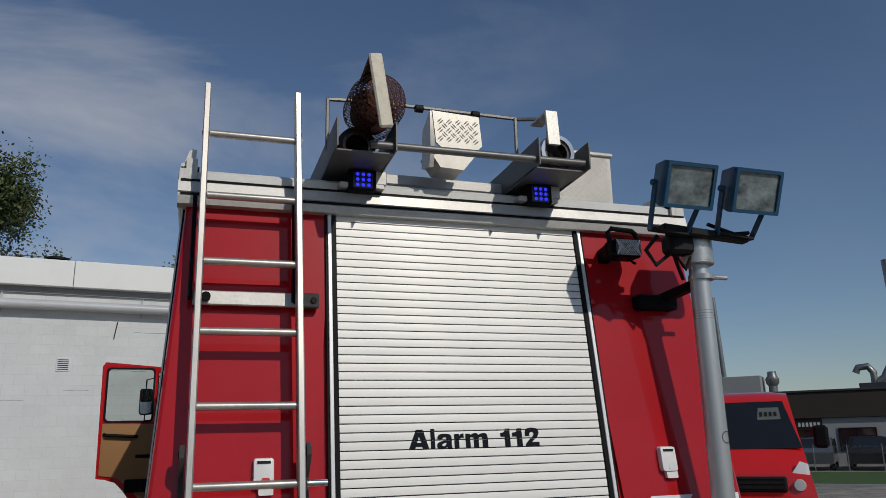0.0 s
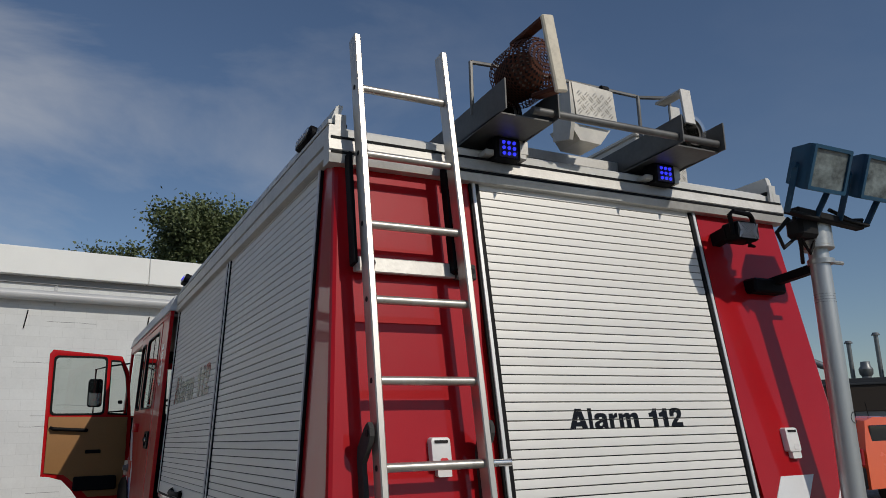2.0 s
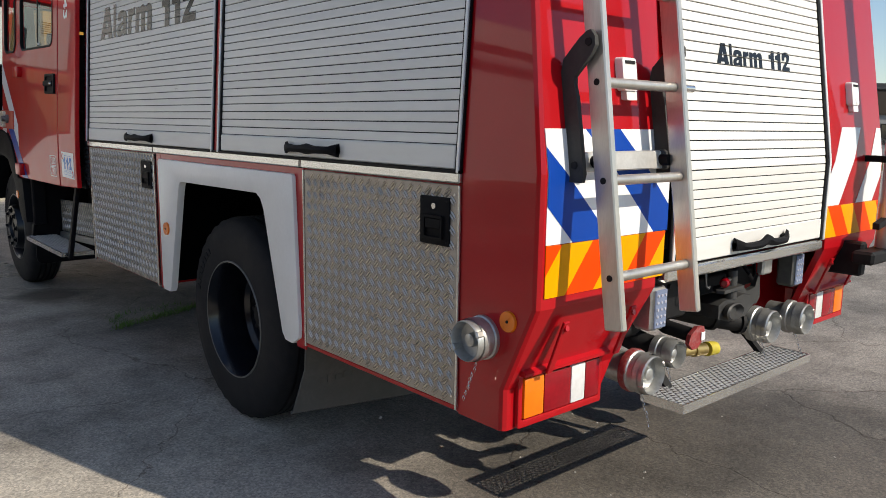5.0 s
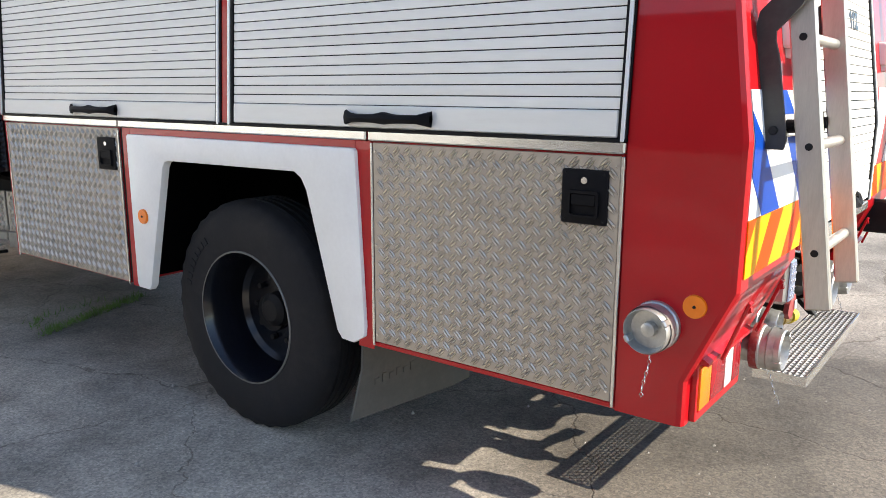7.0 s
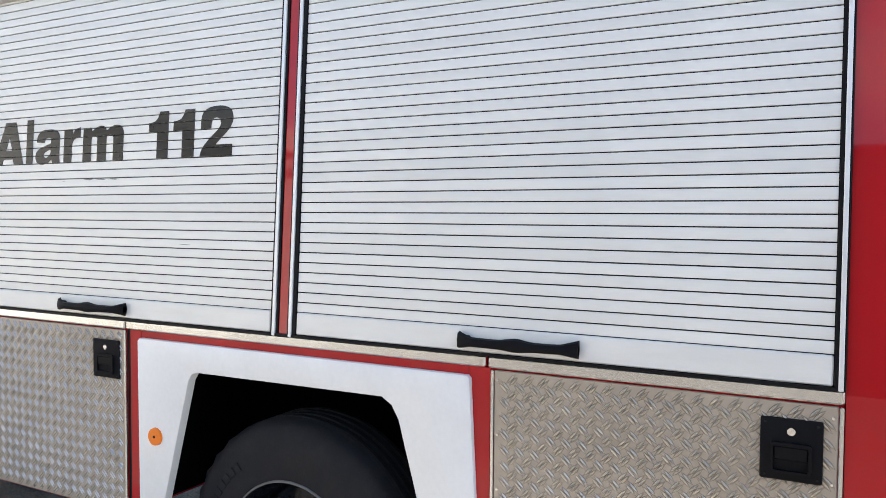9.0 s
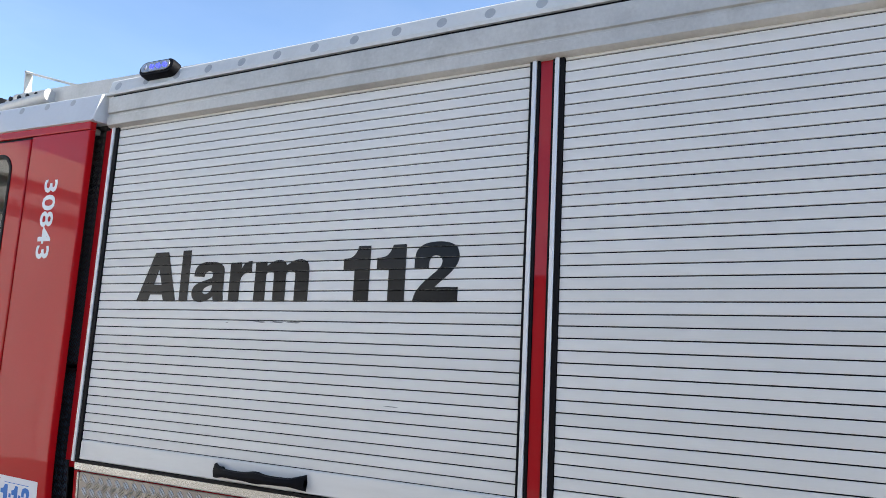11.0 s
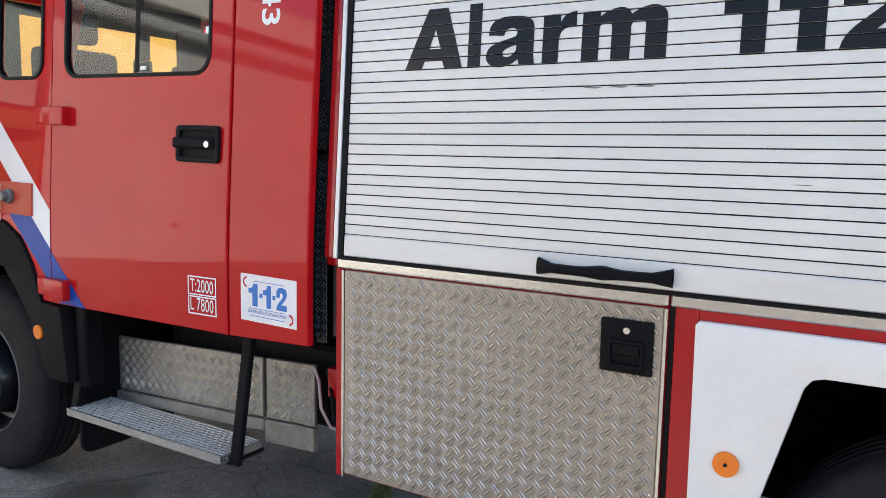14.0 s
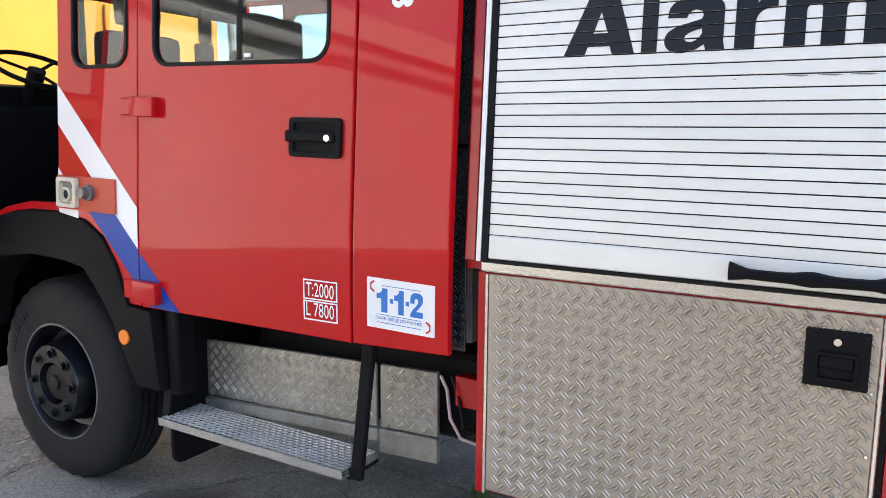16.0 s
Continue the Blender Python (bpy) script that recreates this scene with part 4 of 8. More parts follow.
def latch(u0, u1, v0, v1, parent):
    def S(a, b, c):
        return Vector((-BX(b) - c - 0.008, a, b))
    m = bmesh.new()
    plate(m, rounded(u0, v0, u1, v1, 0.006), -0.012, 0.006, f=S, bev=0.002)
    um, du, dv = (u0 + u1) / 2, u1 - u0, v1 - v0
    la = part("latch", m, BLACK, parent, "black recessed paddle latch")
    m = bmesh.new()
    plate(m, rounded(um - du * 0.33, v0 + dv * 0.12, um + du * 0.33, v0 + dv * 0.62, 0.008), 0.006, 0.016, holes=[rounded(um - du * 0.28, v0 + dv * 0.17, um + du * 0.28, v0 + dv * 0.56, 0.006)], f=S)
    part("latch_rim", m, BLACK, la)
    m = bmesh.new()
    box(m, (um - du * 0.27, v0 + dv * 0.34, 0.006), (um + du * 0.27, v0 + dv * 0.56, 0.014), 0.003, S)
    part("paddle", m, BLACK, la)
    m = bmesh.new()
    cyl(m, S(um, v0 + dv * 0.80, 0.004), S(um, v0 + dv * 0.80, 0.010), 0.011, 0.010, 16)
    part("lock", m, CHROME, la, "bright lock barrel")
    for a in (u0 + 0.012, u1 - 0.012):
        for b in (v0 + 0.012, v1 - 0.012):
            m = bmesh.new()
            cyl(m, S(a, b, 0.005), S(a, b, 0.008), 0.004, 0.003, 8)
            part("rivet", m, MATT, la)


def tread_door(u0, u1, v0, v1, lat, label):
    m = bmesh.new()
    box(m, (u0, v0, -0.004), (u1, v1, 0.006), 0.002, S)
    d = part("locker_door", m, TREAD, truck, label)
    m = bmesh.new()
    tread_bars(m, u0 + 0.0005, v0 + 0.0005, u1 - 0.0005, v1 - 0.0005, lambda a, b, c: S(a, b, c + 0.006))
    o = part("tread_relief", m, TREADBAR, d)
    o["kind"] = "stuff"
    # slightly larger dark bars underneath paint the shade round the raised ones
    m = bmesh.new()
    tread_bars(m, u0 + 0.0005, v0 + 0.0005, u1 - 0.0005, v1 - 0.0005, lambda a, b, c: S(a, b, c + 0.0061), high=0.0007, length=0.048, width=0.0105)
    o = part("tread_shade", m, TREADSHADE, d, "dark outlines that paint shade round the tread bars")
    o["kind"] = "stuff"
    latch(*lat, d)
    for e in (u0, u1):
        m = bmesh.new()
        box(m, (e - 0.012, v0 - 0.015, 0.0), (e - 0.002, v1, 0.010), 0.002, S) if e == u0 else box(m, (e + 0.002, v0 - 0.015, 0.0), (e + 0.012, v1, 0.010), 0.002, S)
        part("edge_strip", m, ALU, d)
    for k in range(5):
        for e in (u0 + 0.012, u1 - 0.012):
            m = bmesh.new()
            z = v0 + 0.03 + (v1 - v0 - 0.06) * k / 4
            cyl(m, S(e, z, 0.004), S(e, z, 0.010), 0.005, 0.004, 8)
            part("screw", m, CHROME, d)
    return d


tread_door(2.908, 4.046, 0.59, 1.345, (2.930, 3.086, 1.142, 1.300), "aluminium tread-plate locker door with a black latch")
tread_door(0.314, 1.256, 0.61, 1.345, (0.347, 0.495, 1.142, 1.303), "aluminium tread-plate locker door beside the rear wheel")
# red edges of the front and rear lockers
for y0, y1 in ((4.060, 4.088), (2.812, 2.876), (1.272, 1.345)):
    m = bmesh.new()
    box(m, (y0, 0.575, -0.008), (y1, 1.35, 0.001), 0.001, S)
    part("locker_edge", m, RED, truck)
m = bmesh.new()
box(m, (1.346, 1.322, -0.008), (2.811, 1.35, 0.0005), 0.001, S)
part("locker_edge", m, RED, truck)
m = bmesh.new()
box(m, (2.877, 0.585, -0.008), (2.8935, 1.35, -0.002), 0.001, S)
part("locker_seal", m, SEAL, truck)
for y0, y1, z in ((2.8945, 4.058, 0.587), (0.302, 1.27, 0.602)):
    m = bmesh.new()
    box(m, (y0, z - 0.003, -0.03), (y1, z + 0.002, -0.003), 0.001, S)
    part("locker_sill", m, RED, truck)

# white wheel-arch panel
ARCH = [(2.800, 0.58), (2.812, 0.60), (2.818, 1.31), (2.808, 1.322), (1.345, 1.322), (1.336, 1.312), (1.300, 0.66), (1.305, 0.62), (1.36, 0.586), (1.42, 0.59), (1.445, 0.62), (1.595, 1.150), (1.622, 1.195), (1.66, 1.218), (2.49, 1.212), (2.518, 1.204), (2.536, 1.18), (2.694, 0.60), (2.715, 0.578)]
m = bmesh.new()
plate(m, ARCH, -0.02, 0.018, f=S, bev=0.008)
part("wheel_arch", m, WHITE, truck, "white moulded wheel-arch panel")
m = bmesh.new()
cyl(m, S(2.714, 0.938, 0.016), S(2.714, 0.938, 0.028), 0.036, 0.034, 24)
mk = part("side_reflector", m, ORANGE, truck, "round amber side reflector")
m = bmesh.new()
cyl(m, S(2.714, 0.938, 0.028), S(2.714, 0.938, 0.031), 0.006, 0.005, 8)
part("screw", m, MATT, mk)
# mud flap behind the rear wheel
m = bmesh.new()
plate(m, [(-1.275, 0.25), (-1.262, 0.26), (-1.20, 0.44), (-1.185, 0.72), (-0.46, 0.72), (-0.46, 0.19), (-0.60, 0.19)], 0.0, 0.010, f=lambda a, b, c: Vector((a, 1.405 - c, b)), bev=0.003)
flap = part("mud_flap", m, FLAPGREY, truck, "grey rubber mud flap with faint raised print")
for k in range(6):
    m = bmesh.new()
    box(m, (-1.13 + k * 0.045, 1.392, 0.36), (-1.10 + k * 0.045, 1.396, 0.385 + 0.01 * (k % 2)))
    part("raised_print", m, FLAPGREY, flap)


def wheel(y, xo, deep, side=-1, size=1.0):
    """A lorry wheel. xo: how far out its tyre stands; deep: a dished rear wheel."""
    w = bpy.data.objects.new("wheel", None)
    scene.collection.objects.link(w)
    w.parent = truck
    o, ax = Vector((side * xo, y, 0.506 * size)), Vector((-side, 0, 0))
    m = bmesh.new()
    prof = [(0.285, 0.03), (0.30, 0.008), (0.34, 0.0), (0.40, 0.002), (0.455, 0.012), (0.488, 0.026), (0.505, 0.045), (0.511, 0.075)]
    for k in range(4):
        b = 0.095 + k * 0.042
        prof += [(0.511, b - 0.012), (0.497, b - 0.008), (0.497, b), (0.511, b + 0.004)]
    prof += [(0.511, 0.245), (0.480, 0.27), (0.34, 0.28), (0.285, 0.25)]
    prof = [(r if r < 0.33 else r * size, h) for r, h in prof]
    lathe(m, o, ax, prof, 72, closed=True)
    q = ax.to_track_quat("Z", "Y")
    for v in m.verts:
        d = q.inverted() @ (v.co - o)
        r = math.hypot(d.x, d.y)
        if r > 0.487 * size and d.z < 0.08:
            a = round(math.atan2(d.y, d.x) / (2 * math.pi) * 72)
            if a % 2:
                k = (r - 0.010) / r
                v.co = o + q @ Vector((d.x * k, d.y * k, d.z))
    tyre = part("tyre", m, TYRE, w, "worn black lorry tyre")
    m = bmesh.new()
    if deep:
        prof = [(0.305, 0.018), (0.305, 0.006), (0.297, 0.003), (0.286, 0.02), (0.272, 0.06), (0.266, 0.13), (0.258, 0.20), (0.235, 0.222), (0.15, 0.226), (0.0, 0.226)]
    else:
        prof = [(0.305, 0.018), (0.305, 0.006), (0.294, 0.004), (0.284, 0.02), (0.27, 0.07), (0.262, 0.11), (0.232, 0.115), (0.212, 0.05), (0.20, -0.02), (0.195, -0.03), (0.11, -0.034), (0.10, 0.01), (0.0, 0.01)]
    lathe(m, o, ax, prof, 48)
    rim = part("rim", m, RIMDULL if deep else RIM, w)
    m = bmesh.new()
    lathe(m, o, ax, [(0.3055, 0.012), (0.3060, 0.005), (0.3030, 0.0015), (0.2985, 0.002), (0.2975, 0.006)], 48)
    part("rim_lip", m, WORNSTEEL, rim, "worn bright rim edge")
    zb = 0.222 if deep else -0.034
    for k in range(8 if not deep else 10):
        a = 2 * math.pi * k / (8 if not deep else 10)
        c = o + q @ Vector((0.155 * math.cos(a), 0.155 * math.sin(a), zb))
        m = bmesh.new()
        if not deep:
            lathe(m, c, -ax, [(0.027, -0.004), (0.028, 0.004), (0.022, 0.005), (0.021, 0.001)], 16)
        cyl(m, c, c - ax * 0.022, 0.016, 0.014, 6)
        part("wheel_nut", m, RIM if not deep else MATT, rim)
    m = bmesh.new()
    if deep:
        lathe(m, o, ax, [(0.085, 0.226), (0.078, 0.17), (0.05, 0.15), (0.0, 0.148)], 24)
    else:
        lathe(m, o, ax, [(0.095, 0.01), (0.09, -0.012), (0.04, -0.018), (0.035, -0.03), (0.0, -0.032)], 24)
    part("hub", m, MATT, w)
    # faint raised print on the sidewall
    m = bmesh.new()
    for k in range(8):
        a = radians(52 - k * 5.2)
        c = o + q @ Vector((0.405 * math.cos(a), 0.405 * math.sin(a), 0.0))
        t = (q @ Vector((-math.sin(a), math.cos(a), 0))).normalized()
        rdir = (q @ Vector((math.cos(a), math.sin(a), 0))).normalized()
        box(m, (-0.011, -0.016, -0.004), (0.011, 0.016, 0.003), 0, lambda x, y2, z: c + t * x + rdir * y2 - ax * z)
    part("raised_print", m, TYRE, tyre)
    return w


wheel(2.12, 1.20, True, size=1.035)
wheel(6.53, 1.235, False, size=1.04)
wheel(2.12, 1.20, True, 1, 1.035)
wheel(6.53, 1.235, False, 1, 1.04)

# chassis, axles and what hangs between the rear lockers
m = bmesh.new()
for x in (-0.42, 0.42):
    box(m, (x - 0.04, 0.22, 0.72), (x + 0.04, 7.3, 0.98), 0.006)
for y in (0.9, 2.17, 3.4, 6.41):
    box(m, (-0.42, y - 0.05, 0.76), (0.42, y + 0.05, 0.92), 0.006)
cyl(m, (-1.0, 2.17, 0.495), (1.0, 2.17, 0.495), 0.09)
cyl(m, (-1.0, 6.53, 0.53), (1.0, 6.53, 0.53), 0.07)
lathe(m, (0, 2.17, 0.495), (0, 1, 0), [(0, -0.22), (0.16, -0.16), (0.22, 0), (0.16, 0.16), (0, 0.22)], 20)
box(m, (-0.60, 0.30, 1.03), (0.60, 4.0, 1.35))
box(m, (-0.70, 4.2, 0.70), (0.70, 7.2, 1.02))
part("chassis", m, MATT, truck)
m = bmesh.new()
box(m, (-0.60, 0.26, 0.80), (0.62, 0.32, 0.88), 0.006)
part("rear_crossbar", m, MATT, truck)
m = bmesh.new()
box(m, (-0.47, 0.12, 0.79), (-0.20, 0.30, 0.985), 0.012)
for k in range(3):
    cyl(m, (-0.41 + 0.07 * k, 0.122, 0.93), (-0.41 + 0.07 * k, 0.108, 0.93), 0.010, 0.009, 8)
part("valve_box", m, MATT, truck, "black steel box beside the pump")
m = bmesh.new()
tube(m, [(-0.315, 0.16, 0.662), (-0.318, 0.24, 0.67), (-0.36, 0.33, 0.71), (-0.50, 0.36, 0.75), (-0.62, 0.36, 0.77)], 0.047, 16)
part("delivery_pipe", m, MATT, truck, "black pump delivery pipe")
m = bmesh.new()
tube(m, [(-0.56, 0.20, 0.775), (-0.44, 0.22, 0.765), (-0.36, 0.26, 0.75), (-0.28, 0.33, 0.75)], 0.036, 14)
part("delivery_pipe", m, MATT, truck)
m = bmesh.new()
tube(m, [(0.315, 0.09, 0.684), (0.25, 0.13, 0.69), (0.14, 0.17, 0.715), (0.03, 0.20, 0.742), (-0.10, 0.30, 0.78)], 0.042, 16)
for t in ((0.245, 0.132, 0.691), (0.10, 0.183, 0.722)):
    lathe(m, t, (-0.9, 0.3, 0.15), [(0.0, -0.012), (0.052, -0.012), (0.052, 0.012), (0.0, 0.012)], 18)
part("delivery_pipe", m, MATT, truck)
# tow coupling: jaw, lift pin with its flange, and a two-pronged guard
m = bmesh.new()
plate(m, [(-0.055, 0.765), (0.03, 0.742), (0.17, 0.748), (0.235, 0.79), (0.215, 0.832), (0.13, 0.845), (0.05, 0.835), (-0.02, 0.838), (-0.06, 0.822)], 0.06, 0.19, f=lambda a, b, c: Vector((a, c, b)), bev=0.018)
tow = part("tow_coupling", m, TOWSTEEL, truck, "worn dark steel tow coupling")
m = bmesh.new()
lathe(m, (0.03, 0.055, 0.792), (0, -1, 0), [(0.0, 0.0), (0.060, 0.0), (0.068, 0.022), (0.058, 0.028), (0.040, 0.004), (0.0, 0.004)], 22)
for v in m.verts:
    v.co.z = 0.79 + (v.co.z - 0.792) * 0.55
part("jaw", m, TOWSTEEL, tow)
m = bmesh.new()
cyl(m, (0.066, 0.08, 0.835), (0.066, 0.08, 0.955), 0.026, 0.022, 16)
part("lift_pin", m, TOWSTEEL, tow)
m = bmesh.new()
plate(m, [(-0.075, 0.03), (0.10, 0.04), (0.115, 0.07), (0.105, 0.11), (-0.03, 0.11), (-0.085, 0.06)], 0.878, 0.892, f=lambda a, b, c: Vector((a, b, c)), bev=0.003)
part("flange", m, TOWSTEEL, tow)
m = bmesh.new()
plate(m, [(0.19, 0.765), (0.40, 0.755), (0.425, 0.78), (0.412, 0.885), (0.395, 0.882), (0.375, 0.835), (0.335, 0.828), (0.30, 0.826), (0.265, 0.852), (0.24, 0.835), (0.205, 0.84)], 0.13, 0.155, f=lambda a, b, c: Vector((a, c, b)), bev=0.004)
part("guard", m, TOWSTEEL, tow)
m = bmesh.new()
cyl(m, (-0.020, 0.06, 0.918), (0.045, 0.08, 0.918), 0.011, 0.011, 10)
kb = part("release_handle", m, TOWSTEEL, tow)
m = bmesh.new()
lathe(m, (-0.020, 0.06, 0.918), (-0.92, -0.38, 0), [(0.0, 0.0), (0.018, 0.002), (0.021, 0.016), (0.019, 0.036), (0.012, 0.042), (0.0, 0.042)], 18)
part("knob", m, REDLENS, kb, "round red knob")
m = bmesh.new()
tube(m, [(-0.245, 0.02, 0.985), (-0.245, 0.015, 0.935), (-0.235, 0.01, 0.925), (-0.222, 0.015, 0.932)], 0.004, 6)
part("hook", m, WORNSTEEL, truck)
m = bmesh.new()
tube(m, [(0.15, 0.10, 0.99), (0.17, 0.06, 0.93), (0.24, 0.08, 0.895), (0.34, 0.12, 0.90), (0.40, 0.16, 0.98)], 0.008, 8)
part("cable", m, BLACK, truck)
m = bmesh.new()
plate(m, [(-0.275, 0.70), (-0.262, 0.735), (-0.215, 0.762), (-0.170, 0.757), (-0.158, 0.725), (-0.175, 0.70), (-0.21, 0.672), (-0.245, 0.672)], 0.055, 0.075, f=lambda a, b, c: Vector((a, c, b)), bev=0.006)
br = part("bracket", m, WORNRED, truck, "chipped red pump bracket")
m = bmesh.new()
box(m, (-0.192, 0.050, 0.702), (-0.165, 0.054, 0.735), 0.001)
part("tag", m, WFILM, br, "small white tag")
m = bmesh.new()
tube(m, [(-0.21, 0.075, 0.72), (-0.21, 0.20, 0.73), (-0.20, 0.32, 0.78)], 0.03, 12)
part("pipe", m, MATT, br)


def hose_coupling(o, axis, r, chain=True, red=False):
    """A capped hose coupling: collar, lugs, cap with a knob and its chain."""
    o, ax = Vector(o), Vector(axis).normalized()
    m = bmesh.new()
    lathe(m, o, ax, [(r * 0.75, -0.10), (r * 0.78, -0.02), (r, -0.015), (r * 1.02, 0.0), (r, 0.012), (r * 0.94, 0.016), (r * 0.93, 0.035), (r * 0.99, 0.04), (r * 0.97, 0.06)], 32)
    c = part("hose_coupling", m, CAST, truck, "capped aluminium hose coupling")
    if red:
        m = bmesh.new()
        lathe(m, o, ax, [(r * 0.8, -0.022), (r * 1.03, -0.018), (r * 1.05, 0.0), (r * 1.03, 0.008), (r * 0.8, 0.008)], 32)
        part("collar", m, WORNRED, c, "worn red painted collar")
    m = bmesh.new()
    lathe(m, o, ax, [(r * 0.92, 0.03), (r * 0.93, 0.078), (r * 0.88, 0.084), (r * 0.83, 0.076), (r * 0.78, 0.046), (r * 0.32, 0.042), (r * 0.29, 0.064), (r * 0.2, 0.067), (0, 0.067)], 32)
    cap = part("cap", m, CAST, c)
    q = ax.to_track_quat("Z", "Y")
    for a in (0, 180):
        d = q @ Vector((math.cos(radians(a + 30)), math.sin(radians(a + 30)), 0))
        m = bmesh.new()
        bar(m, o + d * r * 0.86 + ax * 0.05, o + d * r * 0.86 + ax * 0.086, 0.022, 0.014, up=d, bev=0.004)
        part("lug", m, CAST, cap)
    if chain:
        m = bmesh.new()
        p = o + Vector((0, 0, -r)) + ax * 0.03
        for k in range(9):
            c0 = p + Vector((0.006 * math.sin(k * 1.3), 0.004 * math.cos(k), -0.014 * k)) + ax * 0.006 * k
            up = Vector((0, 0, 1)) * 0.009
            sd = (ax if k % 2 else ax.cross(Vector((0, 0, 1)))).normalized() * 0.005
            tube(m, [c0 + up, c0 + sd, c0 - up, c0 - sd], 0.0015, 5, closed=True)
        part("chain", m, CHROME, c)
    return c


hose_coupling((-0.620, 0.062, 0.664), (0, -1, 0), 0.077, red=True)
hose_coupling((-0.315, 0.155, 0.662), (0, -1, 0), 0.060)
hose_coupling((0.315, 0.085, 0.684), (0, -1, 0), 0.078)
hose_coupling((0.635, 0.080, 0.668), (0, -1, 0), 0.077)
hose_coupling((-1.268, 0.186, 0.874), (-1, 0, 0), 0.071)
m = bmesh.new()
cyl(m, (-0.25, 0.13, 0.645), (-0.14, 0.115, 0.637), 0.022, 0.022, 14)
cyl(m, (-0.14, 0.115, 0.637), (-0.07, 0.105, 0.632), 0.028, 0.026, 14)
part("drain_valve", m, BRASS, truck)
m = bmesh.new()
cyl(m, (-0.055, 0.103, 0.630), (0.000, 0.096, 0.626), 0.031, 0.028, 14)
part("drain_cap", m, YPLAST, truck, "yellow drain cap")
m = bmesh.new()
cyl(m, S(0.079, 0.946, 0.0), S(0.079, 0.946, 0.008), 0.034, 0.032, 24)
rf = part("side_reflector", m, ORANGE, truck, "round amber reflector")
m = bmesh.new()
cyl(m, S(0.079, 0.946, 0.008), S(0.079, 0.946, 0.011), 0.005, 0.004, 8)
part("screw", m, MATT, rf)

# tail lamps: upright boxes hung under the sloping skirt
for s in (-1, 1):
    fx = lambda a, b, c: Vector((-s * a, 0.092 - c, b))
    m = bmesh.new()
    box(m, (-1.215, 0.588, -0.10), (-0.800, 0.772, 0.0), 0.006, fx)
    tl = part("tail_lamp", m, RED, truck, "rear lamp cluster with amber, red and clear lenses")
    for a, b, mt, nm in ((-1.195, -1.102, ORANGE, "indicator_lens"), (-1.100, -0.968, REDLENS, "brake_lens"), (-0.966, -0.893, CLEARLENS, "reversing_lens"), (-0.891, -0.818, REDLENS, "tail_lens")):
        m = bmesh.new()
        box(m, (a, 0.615, -0.005), (b, 0.748, 0.022), 0.007, fx, seg=2)
        part(nm, m, mt, tl)
    m = bmesh.new()
    plate(m, rounded(-1.218, 0.586, -0.797, 0.774, 0.01), -0.004, 0.017, [rounded(-1.199, 0.611, -0.814, 0.752, 0.006)], f=fx, bev=0.004)
    part("lamp_surround", m, RED, tl)
    for x in (-1.125, -0.78):
        m = bmesh.new()
        bar(m, (-s * x, 0.035, 0.765), (-s * x, -0.030, 0.945), 0.028, 0.010, up=(0, 1, 0.3), bev=0.002)
        br = part("lamp_bracket", m, RED, tl)
        m = bmesh.new()
        cyl(m, (-s * x, -0.018, 0.92), (-s * x, -0.034, 0.925), 0.010, 0.010, 6)
        part("bolt", m, RED, br)
    m = bmesh.new()
    plate(m, [(0.0, 0.775), (0.06, 0.81), (0.10, 0.78), (0.10, 0.765), (0.0, 0.765)], -1.22, -0.795, f=lambda a, b, c: Vector((-s * c, a + 0.045, b)))
    part("lamp_hood", m, RED, tl)

# blue flashers beside the pump, and small clear lamp
for x, y in ((-0.600, -0.015), (0.585, 0.035)):
    m = bmesh.new()
    box(m, (x - 0.045, y, 0.825), (x + 0.045, y + 0.085, 0.985), 0.012)
    fl = part("blue_flasher", m, WORNSTEEL if x > 0 else CAST, truck, "dull grey square blue LED flasher" if x > 0 else "pale square blue LED flasher")
    m = bmesh.new()
    box(m, (x - 0.036, y - 0.006, 0.835), (x + 0.036, y + 0.002, 0.975), 0.004)
    part("lens", m, FLASHLENS, fl)
    for i in range(3):
        for j in range(5):
            m = bmesh.new()
            cyl(m, (x - 0.022 + i * 0.022, y - 0.004, 0.855 + j * 0.025), (x - 0.022 + i * 0.022, y - 0.009, 0.855 + j * 0.025), 0.0065, 0.005, 8)
            part("led", m, LEDOFF, fl)
m = bmesh.new()
box(m, (0.236, 0.03, 0.918), (0.318, 0.062, 0.992), 0.008)
part("work_lamp", m, CAST, truck, "small pale metal lamp box")

# rear step of expanded metal
m = bmesh.new()
for a, b in (((-0.50, -0.075, 0.505), (0.53, -0.07, 0.54)), ((-0.50, 0.105, 0.505), (0.53, 0.11, 0.54)), ((-0.50, -0.07, 0.505), (-0.495, 0.105, 0.54)), ((0.525, -0.07, 0.505), (0.53, 0.105, 0.54))):
    box(m, a, b, 0.0)
stp = part("rear_step", m, ALU, truck, "aluminium rear step with a perforated tread")
m = bmesh.new()
grating(m, -0.495, -0.07, 0.525, 0.105, lambda a, b, c: Vector((a, b, 0.534 + c)))
part("step_grating", m, STEPALU, stp)
for x in (-0.35, 0.40):
    m = bmesh.new()
    bar(m, (x, 0.08, 0.52), (x * 0.95, 0.30, 0.74), 0.04, 0.02)
    part("step_arm", m, MATT, stp)


# striping on the rear corners: pieces of film, each cut to the panel
def clip(poly, inside, cross):
    out = []
    for i, p in enumerate(poly):
        q = poly[(i + 1) % len(poly)]
        if inside(p):
            out.append(p)
        if inside(p) != inside(q):
            out.append(cross(p, q))
    return out


